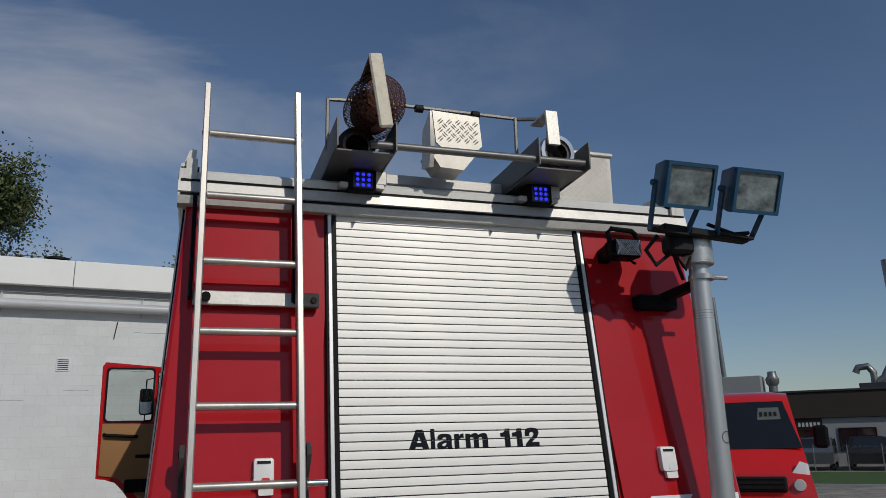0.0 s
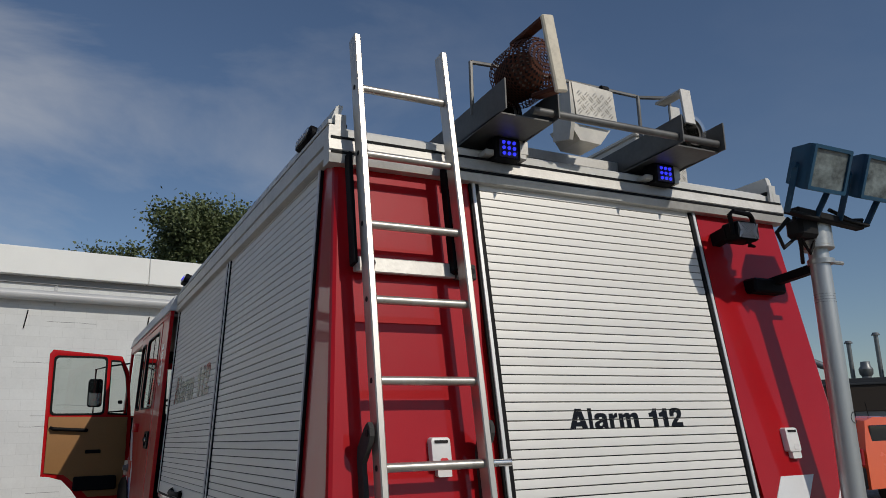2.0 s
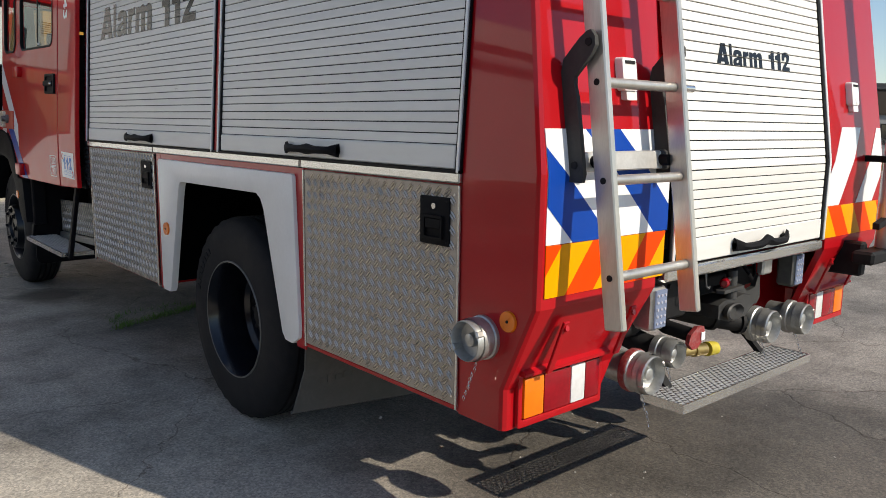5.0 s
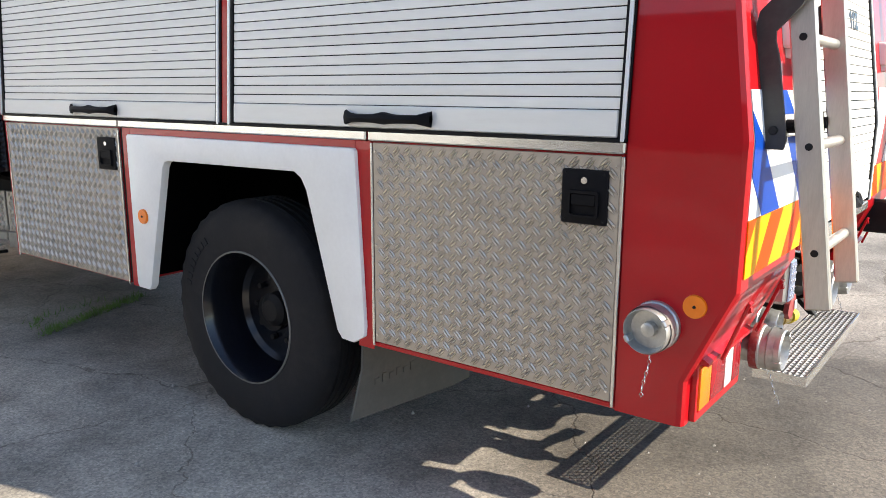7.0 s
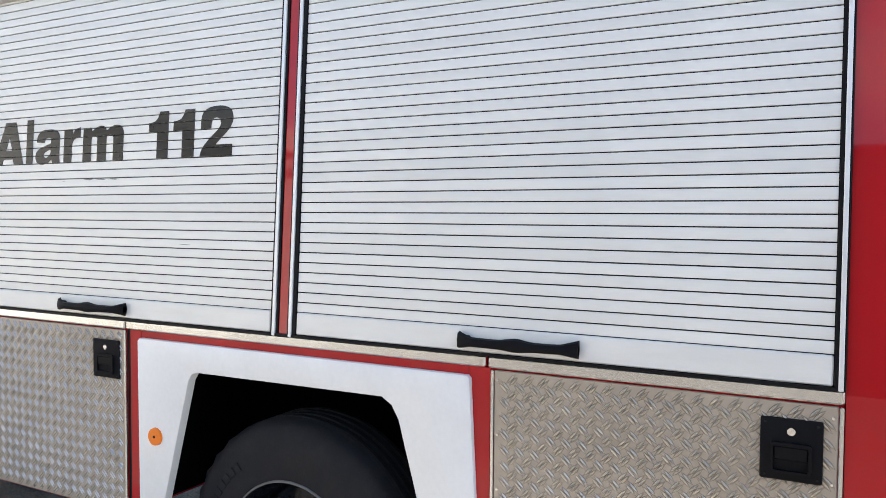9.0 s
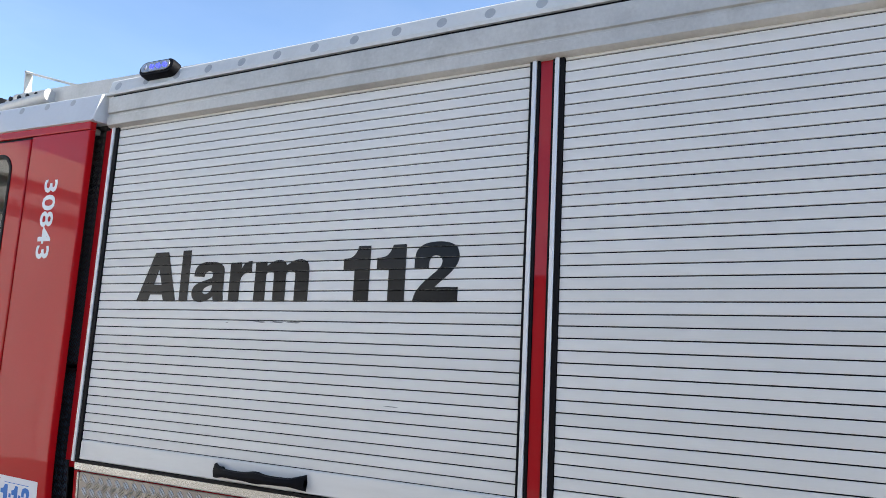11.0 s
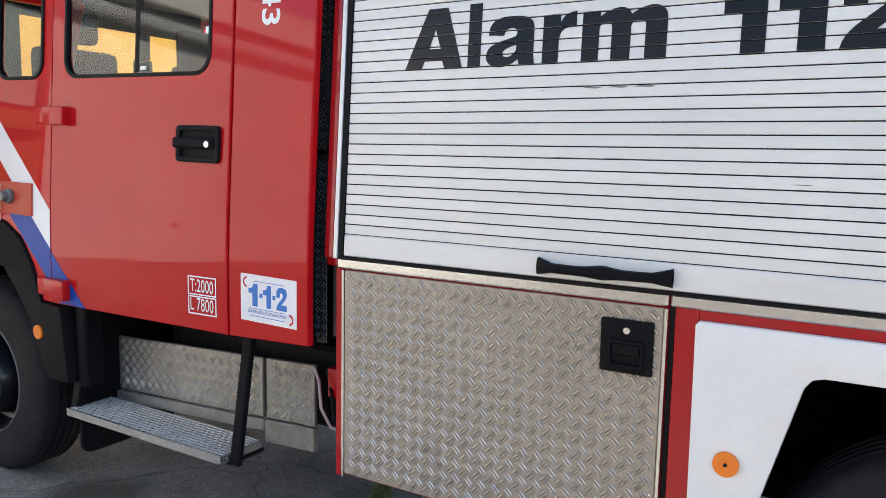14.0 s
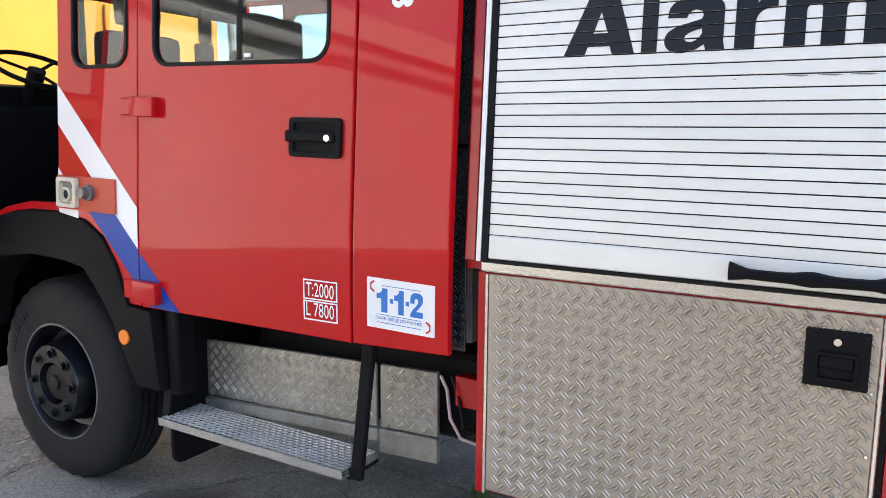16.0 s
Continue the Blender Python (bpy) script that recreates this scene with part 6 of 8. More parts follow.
od_out = [(0.0, 1.10), (0.40, 1.095), (0.47, 1.14), (0.57, 1.28), (0.67, 1.385), (0.79, 1.425), (0.88, 1.435), (0.895, 2.74), (0.86, 2.79), (0.14, 2.735), (0.05, 2.55), (0.0, 2.0)]
h1 = rounded(0.295, 2.08, 0.84, 2.72, 0.045)
h2 = [(0.05, 2.075), (0.255, 2.085), (0.255, 2.685), (0.15, 2.68), (0.09, 2.52), (0.05, 2.2)]
m = bmesh.new()
plate(m, od_out, -0.045, 0.0, [h1, h2], D, (), 0.006)
od = part("driver_door", m, REDCAB, truck, "driver's door standing open with a tan inner panel")
for hole in (h1, h2):
    m = bmesh.new()
    cu, cv = sum(p[0] for p in hole) / len(hole), sum(p[1] for p in hole) / len(hole)
    plate(m, [(cu + (u - cu) * 1.02, cv + (v - cv) * 1.02) for u, v in hole], -0.03, 0.006, [[(cu + (u - cu) * 0.94, cv + (v - cv) * 0.955) for u, v in hole]], D)
    part("window_frame", m, SEAL, od)
    m = bmesh.new()
    m.faces.new([m.verts.new(D(u, v, -0.02)) for u, v in hole])
    part("pane", m, GLASS, od)
m = bmesh.new()
plate(m, [(0.04, 1.20), (0.40, 1.20), (0.53, 1.34), (0.65, 1.44), (0.85, 1.47), (0.85, 2.06), (0.04, 2.05)], 0.0, 0.018, f=D, bev=0.006)
part("door_card", m, TAN, od, "tan moulded inner door panel")
m = bmesh.new()
tube(m, [D(0.82, 1.94, 0.03), D(0.80, 1.93, 0.06), D(0.48, 1.91, 0.06), D(0.46, 1.91, 0.03)], 0.02, 10)
part("grab_bar", m, BLACK, od)
m = bmesh.new()
box(m, (0.12, 1.27, 0.015), (0.56, 1.42, 0.07), 0.015, D)
part("door_pocket", m, BLACK, od)
m = bmesh.new()
box(m, (0.30, 1.66, 0.018), (0.46, 1.70, 0.03), 0.006, D)
part("release_lever", m, BLACK, od)
m = bmesh.new()
plate(m, rounded(0.315, 2.17, 0.47, 2.49, 0.035), -0.26, -0.19, f=D, bev=0.02)
part("mirror", m, BLACK, od, "tall black door mirror")
m = bmesh.new()
plate(m, rounded(0.328, 2.185, 0.457, 2.475, 0.028), -0.187, -0.176, f=lambda a, b, c: D(a, b, c - (b - 2.185) * 0.10))
part("mirror_glass", m, CHROME, od)
m = bmesh.new()
tube(m, [D(0.05, 2.66, -0.05), D(0.25, 2.64, -0.22), D(0.40, 2.60, -0.24), D(0.40, 2.1, -0.24), D(0.08, 2.12, -0.05)], 0.010, 8)
cyl(m, D(0.14, 2.22, -0.08), D(0.11, 2.22, -0.06), 0.02, 0.02, 10)
part("mirror_arm", m, BLACK, od)

# cab interior
before = set(bpy.data.objects)


def cab_seat(x, y, back):
    m = bmesh.new()
    box(m, (x - 0.24, y, 1.38), (x + 0.24, y + 0.45, 1.55), 0.05, seg=2)
    box(m, (x - 0.24, y - 0.05, 1.45), (x + 0.24, y + 0.10, back), 0.05, seg=2)
    box(m, (x - 0.13, y - 0.03, back + 0.03), (x + 0.13, y + 0.07, back + 0.24), 0.045, seg=2)
    box(m, (x - 0.2, y + 0.02, 1.06), (x + 0.2, y + 0.40, 1.38), 0.02)
    part("cab_seat", m, SEATM, truck, "dark grey cab seat with a headrest")


for x in (-0.88, -0.3, 0.3, 0.88):
    cab_seat(x, 4.40, 2.12)
cab_seat(-0.605, 6.46, 2.25)
cab_seat(0.36, 6.46, 2.24)
m = bmesh.new()
box(m, (0.08, 6.37, 1.50), (0.64, 6.455, 2.46), 0.04, seg=2)
part("seat_back", m, SEATM, truck, "tall dark passenger seat back")
# red rail and post behind the driver, with a grey screen outside it
m = bmesh.new()
box(m, (-1.10, 6.43, 2.46), (-0.60, 6.47, 2.525), 0.008)
bar(m, (-0.95, 6.305, 1.50), (-0.72, 6.305, 2.50), 0.11, 0.03, up=(0, 1, 0), bev=0.006)
part("partition_frame", m, REDCAB, truck, "red frame behind the driver's seat")
m = bmesh.new()
box(m, (-1.085, 6.44, 1.45), (-0.955, 6.46, 2.455), 0.004)
part("partition_screen", m, SEATM, truck)
m = bmesh.new()
box(m, (-0.72, 6.36, 2.33), (-0.69, 6.395, 2.50), 0.008)
part("grab_handle", m, BLACK, truck)
m = bmesh.new()
box(m, (-0.225, 6.42, 1.60), (-0.115, 6.48, 2.24), 0.02, seg=2)
box(m, (-0.20, 6.43, 2.24), (-0.12, 6.47, 2.44), 0.02, seg=2)
part("radio_console", m, BLACK, truck, "slim black console between the seats")
m = bmesh.new()
box(m, (-1.10, 7.33, 2.535), (1.12, 7.36, 2.78), 0.01, seg=2)
part("sun_visor", m, SEATM, truck, "dark sun visor over the windscreen")
m = bmesh.new()
box(m, (-1.24, 7.32, 1.30), (1.24, 7.56, 1.97), 0.06, seg=2)
box(m, (-1.05, 7.22, 1.06), (-0.35, 7.34, 1.85), 0.04)
box(m, (-0.30, 6.35, 1.06), (0.25, 7.2, 1.62), 0.05)
part("dashboard", m, BLACK, truck, "black dashboard and engine cover")
m = bmesh.new()
so, sn = Vector((-0.72, 7.22, 2.06)), Vector((0, -0.45, 0.9)).normalized()
sq = sn.to_track_quat("Z", "Y")
tube(m, [so + sq @ Vector((0.24 * math.cos(a), 0.24 * math.sin(a), 0)) for a in [2 * math.pi * k / 36 for k in range(36)]], 0.014, 8, closed=True)
for a in (0.6, 2.5, 4.7):
    tube(m, [so - sn * 0.02, so + sq @ Vector((0.22 * math.cos(a), 0.22 * math.sin(a), 0))], 0.010, 6)
cyl(m, so - sn * 0.35, so, 0.04, 0.05, 16)
part("steering_wheel", m, BLACK, truck)
m = bmesh.new()
box(m, (-0.40, 4.25, 2.05), (-0.10, 4.45, 2.45), 0.03)
box(m, (0.1, 4.22, 1.95), (0.32, 4.5, 2.4), 0.05)
part("air_bottle_rack", m, SEATM, truck)

# blue beacons on the cab roof
for x in (-0.98, 0.98):
    m = bmesh.new()
    lathe(m, (x * 0.9, 6.95, 2.95), (0, 0, 1), [(0.10, 0), (0.11, 0.03), (0.10, 0.035), (0.098, 0.10), (0.07, 0.16), (0.03, 0.18), (0, 0.18)], 24)
    part("beacon", m, mat("blue_beacon", (0.01, 0.10, 0.42), 0.12, coat=0.6), truck, "domed blue roof beacon")

# side flashers on the roof edge
for y in (3.822, 0.50):
    m = bmesh.new()
    t = bmesh.new()
    o = Vector((-1.180, y, 2.984))
    nx, nz = Vector((-0.947, 0, 0.322)), Vector((0.322, 0, 0.947))
    f = lambda a, b, c: o + Vector((0, 1, 0)) * a + nz * b + nx * c
    plate(m, rounded(-0.102, -0.036, 0.102, 0.036, 0.035, 8), -0.01, 0.035, f=f, bev=0.012)
    fl = part("side_flasher", m, BLACK, truck, "oval blue LED side flasher")
    m = bmesh.new()
    plate(m, rounded(-0.084, -0.024, 0.084, 0.024, 0.023, 8), 0.030, 0.039, f=f)
    part("lens", m, CAST, fl)
    for k in range(4):
        m = bmesh.new()
        c = f(-0.057 + k * 0.038, 0, 0.038)
        cyl(m, c, c + nx * 0.006, 0.012, 0.009, 10)
        part("led", m, LED if k < 3 and y > 2 else LEDOFF, fl)

tip_up(o for o in set(bpy.data.objects) - before if o.name != "side_flasher.001" and (o.parent is None or o.parent.name != "side_flasher.001"))

# ---- ladder on the rear ----
ladder = thing("ladder", "aluminium ladder clamped upright to the rear of the vehicle", "ladder")


def lad(z):
    """The ladder's front edge line leans with the rear."""
    return -0.229 + (z - 0.955) * 0.1375


for x, xt in ((-1.108, -1.118), (-0.712, -0.742)):
    m = bmesh.new()
    rings = []
    for z in (0.95, 3.29):
        rings.append((x, lad(z), z))
    bar(m, (x, lad(0.95) + 0.03, 0.95), (xt, lad(3.29) + 0.03, 3.29), 0.026, 0.066, up=(0, 1, 0), bev=0.004)
    st = part("stile", m, LADDER, ladder)
    for k in range(8):
        for s in (-1, 1):
            z = 1.104 + 0.28 * k
            m = bmesh.new()
            o = Vector((x + (xt - x) * (z - 0.95) / 2.34 + s * 0.012, lad(z) + 0.03, z))
            lathe(m, o, (s, 0, 0), [(0.010, 0), (0.010, 0.0025), (0.008, 0.003), (0, 0.003)], 12)
            part("rung_plug", m, MATT, st)
for k in range(8):
    z = 1.104 + 0.28 * k
    m = bmesh.new()
    cyl(m, (-1.10, lad(z) + 0.03, z), (-0.722, lad(z) + 0.03, z), 0.0155, 0.0155, 14)
    part("rung", m, LADDER, ladder)
for z in (1.435, 2.37):
    m = bmesh.new()
    box(m, (-1.135, -0.029, 0.016), (-0.66, 0.029, 0.045), 0.004, lambda a, b, c: Vector((a, RY(z + b) - c, z + b)))
    lb = part("ladder_bar", m, OLDALU, ladder, "dull aluminium mounting bar behind the ladder")
    for x in (-1.085, -0.735):
        m = bmesh.new()
        cyl(m, (x, RY(z) - 0.04, z), (x, RY(z) - 0.075, z), 0.018, 0.018, 12)
        part("knob", m, BLACK, lb)
    m = bmesh.new()
    box(m, (-0.735, -0.032, 0.012), (-0.64, 0.032, 0.050), 0.006, lambda a, b, c: Vector((a, RY(z + b) - c, z + b)))
    cb = part("clamp_block", m, FLAPRUB, lb, "black rubber clamp block")
    for x in (-0.715, -0.663):
        m = bmesh.new()
        cyl(m, (x, RY(z) - 0.050, z), (x, RY(z) - 0.060, z), 0.014, 0.012, 10)
        part("bolt", m, MATT, cb)
for x in (-1.165, -0.765):
    # black swan-neck arms
    m = bmesh.new()
    xa = -1.149 if x < -1 else -0.703
    line = [(0.081, 1.375, 0.022), (0.081, 1.40, 0.031), (0.083, 1.50, 0.031), (0.087, 1.62, 0.031), (0.088, 1.665, 0.032), (0.078, 1.705, 0.034), (0.045, 1.735, 0.034), (0.012, 1.765, 0.033), (-0.008, 1.785, 0.026), (-0.016, 1.80, 0.012)]
    out = []
    for side in (-1, 1):
        for k, (a, z, w) in enumerate(line[::side]):
            tilt = min(1.0, max(0.0, (z - 1.64) / 0.06))        # the neck bends over to the stile
            out.append((lad(z) + 0.03 + a + side * w * (1 - 0.35 * tilt), z + side * w * 0.75 * tilt))
    plate(m, out, 0.0, 0.018, f=lambda a, b, c: Vector((xa + c, a, b)), bev=0.004)
    arm = part("ladder_arm", m, FLAPRUB, ladder, "black swan-neck ladder catch")
    for a, z in ((0.081, 1.425), (0.0, 1.775)):
        m = bmesh.new()
        cyl(m, (xa - 0.004, lad(z) + 0.03 + a, z), (xa + 0.001, lad(z) + 0.03 + a, z), 0.011, 0.013, 12)
        part("arm_bolt", m, MATT, arm)
    m = bmesh.new()
    bar(m, (x + 0.02, RY(2.3) - 0.05, 2.36), (x + 0.02, RY(2.75) - 0.055, 2.80), 0.016, 0.05, up=(0, 1, 0), bev=0.003)
    part("ladder_arm", m, BLACK, ladder)
m = bmesh.new()
cyl(m, (-0.70, lad(1.664) + 0.03, 1.664), (-0.625, lad(1.664) + 0.03, 1.664), 0.013, 0.013, 12)
part("locking_pin", m, CHROME, ladder)

# ---- roof gear ----
for x0, x1 in ((-0.615, -0.365), (0.275, 0.525)):
    m = bmesh.new()
    for a, b in ((x0, x0 + 0.006), (x1 - 0.006, x1)):
        plate(m, [(-0.165, 2.965), (-0.165, 3.09), (0.25, 3.075), (3.9, 3.03), (3.9, 2.935), (0.6, 2.935)], a, b, f=lambda p, q, r: Vector((r, p, q)))
    plate(m, [(-0.12, 2.962), (-0.12, 2.968), (3.9, 2.94), (3.9, 2.934)], x0, x1, f=lambda p, q, r: Vector((r, p, q)))
    tr = part("roof_tray", m, TRAYALU, truck, "folded aluminium hose tray on the roof")
    for y in (0.3, 1.6, 2.9):
        m = bmesh.new()
        box(m, (x0, y, 2.90), (x1, y + 0.05, 2.945), 0.003)
        part("tray_foot", m, TRAYALU, tr)
    m = bmesh.new()
    xm = (x0 + x1) / 2
    back = 0.14 if x0 < 0 else 0.0
    lathe(m, (xm, back, 3.055), (0, 1, 0), [(0.05, -0.09), (0.075, -0.09), (0.078, -0.05), (0.068, -0.045), (0.068, 0.0), (0.062, 0.01), (0.062, 3.6), (0.0, 3.6)], 24)
    hs = part("suction_hose", m, GREYRUB, tr, "grey suction hose lying in its tray")
    m = bmesh.new()
    lathe(m, (xm, back - 0.05, 3.055), (0, 1, 0), [(0.082, -0.05), (0.086, -0.03), (0.086, 0.02), (0.08, 0.03), (0.064, 0.03), (0.064, -0.05)], 24, closed=True)
    part("hose_ring", m, CHROME if x0 > 0 else MATT, tr)
m = bmesh.new()
cyl(m, (-0.47, -0.128, 2.995), (0.515, -0.128, 3.0), 0.0165, 0.0165, 14)
part("cross_tube", m, WORNSTEEL, truck)
# guard rail of flat bar
m = bmesh.new()
for a, b in (((-0.612, 0.10, 3.04), (-0.612, 0.10, 3.285)), ((-0.612, 0.10, 3.28), (-0.40, 0.12, 3.30)), ((-0.40, 0.12, 3.30), (0.30, 0.12, 3.295)), ((0.29, 0.11, 3.05), (0.29, 0.11, 3.295)), ((0.30, 0.11, 3.288), (0.44, 0.02, 3.27)), ((0.475, 0.1, 3.05), (0.475, 0.1, 3.285))):
    bar(m, a, b, 0.016, 0.014, up=(0, 1, 0), bev=0.003)
gr = part("guard_rail", m, WORNSTEEL, truck, "thin bent aluminium rail on the roof")
for x in (-0.19, 0.085):
    m = bmesh.new()
    cyl(m, (x - 0.018, 0.105, 3.285), (x + 0.018, 0.105, 3.285), 0.018, 0.018, 12)
    part("hinge", m, MATT, gr)
# tread-plate box in the middle and chest at the side
m = bmesh.new()
plate(m, [(-0.150, 3.250), (0.072, 3.240), (0.085, 3.10), (0.05, 3.065), (-0.10, 3.068), (-0.135, 3.10)], 0.03, 0.04, f=lambda a, b, c: Vector((a, c, b)))
plate(m, [(0.035, 3.25), (0.16, 3.20), (0.18, 3.02), (0.06, 2.99), (0.035, 3.07)], -0.16, -0.14, f=lambda a, b, c: Vector((c, a, b)))
plate(m, [(-0.16, 3.065), (0.06, 3.06), (0.0, 2.985), (-0.11, 2.99)], 0.05, 0.20, f=lambda a, b, c: Vector((a, c, b)))
bx = part("tread_box", m, TREADROOF, truck, "small tread-plate box on the roof")
m = bmesh.new()
tread_bars(m, -0.135, 3.085, 0.07, 3.235, lambda a, b, c: Vector((a, 0.03 - c, b)), 0.042, 0.0022, 0.034, 0.007)
part("tread_relief", m, TREADROOF, bx)
m = bmesh.new()
box(m, (0.78, 0.70, 2.905), (1.15, 2.0, 3.39), 0.006)
box(m, (0.77, 0.685, 3.385), (1.16, 2.01, 3.41), 0.006)
bx = part("tread_chest", m, TREADROOF, truck, "tread-plate chest on the roof")
m = bmesh.new()
tread_bars(m, 0.785, 2.91, 1.145, 3.38, lambda a, b, c: Vector((a, 0.70 - c, b)), 0.042, 0.0022, 0.034, 0.007)
part("tread_relief", m, TREADROOF, bx)
# folded bracket over the hose end
m = bmesh.new()
for a, b in (((0.375, -0.115, 3.08), (0.375, -0.10, 3.25)), ((0.375, -0.10, 3.243), (0.375, 0.06, 3.243)), ((0.452, 0.05, 3.03), (0.452, 0.05, 3.24))):
    bar(m, a, b, 0.06, 0.012, up=(0, 1, 0.2), bev=0.002)
part("hose_bracket", m, OLDALU, truck)
# low frame along the rear roof edge
m = bmesh.new()
bar(m, (-0.36, 0.30, 2.995), (0.28, 0.30, 2.99), 0.05, 0.05, bev=0.004)
part("roof_beam", m, OLDALU, truck)
for x, lit in ((-0.455, True), (0.39, True)):
    m = bmesh.new()
    box(m, (x - 0.062, 0.085, 2.865), (x + 0.062, 0.17, 2.965), 0.014, seg=2)
    fl = part("blue_flasher", m, BLACK, truck, "square black-cased blue LED flasher")
    m = bmesh.new()
    box(m, (x - 0.045, 0.080, 2.872), (x + 0.045, 0.09, 2.952), 0.006)
    part("lens", m, LEDBODY, fl)
    for i in range(3):
        for j in range(3):
            m = bmesh.new()
            cyl(m, (x - 0.025 + i * 0.025, 0.081, 2.888 + j * 0.024), (x - 0.025 + i * 0.025, 0.074, 2.888 + j * 0.024), 0.0085, 0.006, 8)
            part("led", m, LED, fl)
    m = bmesh.new()
    box(m, (x - 0.10, 0.10, 2.88), (x + 0.10, 0.18, 2.905), 0.004)
    box(m, (x + 0.05, 0.10, 2.90), (x + 0.11, 0.125, 2.965), 0.004)
    part("flasher_bracket", m, OLDALU, fl)
before = set(bpy.data.objects)
# front end of the left roof tray over the cab: stop bow, hose end, tray and roller
m = bmesh.new()
for a, b in (((-0.60, 5.62, 3.10), (-0.60, 5.62, 3.400)), ((-0.60, 5.63, 3.394), (-0.60, 5.10, 3.235))):
    bar(m, a, b, 0.045, 0.012, up=(0, 1, 0.01), bev=0.002)
part("tray_stop", m, OLDALU, truck, "bent flat-bar stop at the tray end")
m = bmesh.new()
plate(m, [(3.85, 2.95), (5.80, 3.06), (5.80, 3.225), (5.70, 3.26), (3.85, 3.245)], -0.62, -0.612, f=lambda a, b, c: Vector((c, a, b)))
plate(m, [(3.85, 2.95), (5.80, 3.06), (5.80, 3.225), (5.70, 3.26), (3.85, 3.245)], -0.388, -0.38, f=lambda a, b, c: Vector((c, a, b)))
plate(m, [(3.85, 2.945), (5.80, 3.055), (5.80, 3.06), (3.85, 2.95)], -0.62, -0.38, f=lambda a, b, c: Vector((c, a, b)))
ft = part("front_tray", m, OLDALU, truck, "folded tray end over the cab roof")
m = bmesh.new()
cyl(m, (-0.65, 5.36, 3.20), (-0.65, 5.80, 3.17), 0.030, 0.030, 16)
cyl(m, (-0.65, 5.33, 3.202), (-0.65, 5.36, 3.20), 0.040, 0.040, 16)
part("stop_cylinder", m, OLDALU, ft)
for k in range(5):
    m = bmesh.new()
    cyl(m, (-0.627, 5.42 + 0.08 * k, 3.235), (-0.618, 5.42 + 0.08 * k, 3.235), 0.016, 0.014, 10)
    part("bolt", m, MATT, ft)
m = bmesh.new()
lathe(m, (-0.50, 5.0, 3.20), (0, 1, 0), [(0.055, 0.0), (0.055, 0.72), (0.075, 0.73), (0.08, 0.76), (0.07, 0.80), (0.04, 0.81), (0.0, 0.81)], 24)
part("hose_cap", m, CAST, ft)
m = bmesh.new()
lathe(m, (-0.50, 6.0, 3.16), (1, 0, 0), [(0.03, -0.07), (0.10, -0.07), (0.135, -0.045), (0.135, 0.045), (0.10, 0.07), (0.03, 0.07)], 28, closed=True)
bar(m, (-0.62, 5.78, 3.10), (-0.60, 6.0, 3.16), 0.03, 0.03)
cyl(m, (-0.62, 6.0, 3.16), (-0.38, 6.0, 3.16), 0.028, 0.028, 12)
part("roller", m, TYRE, truck, "black rubber roller at the tray end")

tip_up(set(bpy.data.objects) - before)
strainer = thing("suction_strainer", "rusty perforated suction strainer with an ivory handle", "strainer")
m = bmesh.new()
c0 = Vector((-0.430, 0.02, 3.205))
DRUM = [(0.0, 0.012, -0.205), (0.16, 0.076, -0.190), (0.25, 0.110, -0.160), (0.36, 0.124, -0.105), (0.88, 0.124, 0.03), (1.0, 0.104, 0.055)]


def drum(u, v, w):
    """u round the drum, v along its outline from the tip."""
    for (s0, r0, h0), (s1, r1, h1) in zip(DRUM, DRUM[1:]):
        if v <= s1 + 1e-6:
            k = (v - s0) / (s1 - s0)
            r, h = r0 + (r1 - r0) * k, h0 + (h1 - h0) * k
            break
    return c0 + Vector((r * math.cos(u), h, r * math.sin(u)))


grating(m, 0.0, 0.0, 2 * math.pi, 1.0, drum, 2 * math.pi / 40, 1 / 21, 0.0)
bmesh.ops.remove_doubles(m, verts=m.verts, dist=1e-5)
part("perforated_drum", m, RUST, strainer)
m = bmesh.new()
lathe(m, c0, (0, 1, 0), [(0.0, -0.07), (0.08, -0.07), (0.10, -0.02), (0.09, 0.05), (0.0, 0.06)], 24)
part("drum_core", m, DARKRUST, strainer)
m = bmesh.new()
bar(m, (-0.440, -0.285, 3.010), (-0.487, -0.285, 3.322), 0.055, 0.022, up=(0, 1, 0), bev=0.006)
part("handle", m, IVORY, strainer, "ivory painted handle with scuffed edges")
m = bmesh.new()
bar(m, (-0.487, -0.285, 3.310), (-0.470, -0.02, 3.328), 0.045, 0.02, up=(0, 0, 1), bev=0.004)
part("handle_arm", m, RUST, strainer)
m = bmesh.new()
bar(m, (-0.448, -0.285, 3.022), (-0.445, -0.12, 3.06), 0.045, 0.02, up=(0, 0, 1), bev=0.004)
part("handle_arm", m, RUST, strainer)

# ---- light mast ----
mast = thing("light_mast", "grey telescopic light mast with two teal floodlights", "light mast")
MX, MY = 1.045, -0.165
m = bmesh.new()
cyl(m, (MX, MY, 0.95), (MX - 0.01, MY, 2.64), 0.052, 0.043, 28)
part("pole", m, POLEALU, mast)
m = bmesh.new()
for k in range(4):
    lathe(m, (MX - 0.008, MY, 2.30 + k * 0.012), (0, 0, 1), [(0.0440, 0.0), (0.0455, 0.001), (0.0440, 0.002)], 28)
part("pole_mark", m, MATT, mast)
m = bmesh.new()
lathe(m, (MX - 0.012, MY, 2.545), (0, 0, 1), [(0.04, 0), (0.070, 0.0), (0.073, 0.004), (0.073, 0.012), (0.071, 0.015), (0.071, 0.135), (0.066, 0.142), (0.05, 0.145), (0, 0.145)], 28)
part("pole_head", m, CAST, mast)
m = bmesh.new()
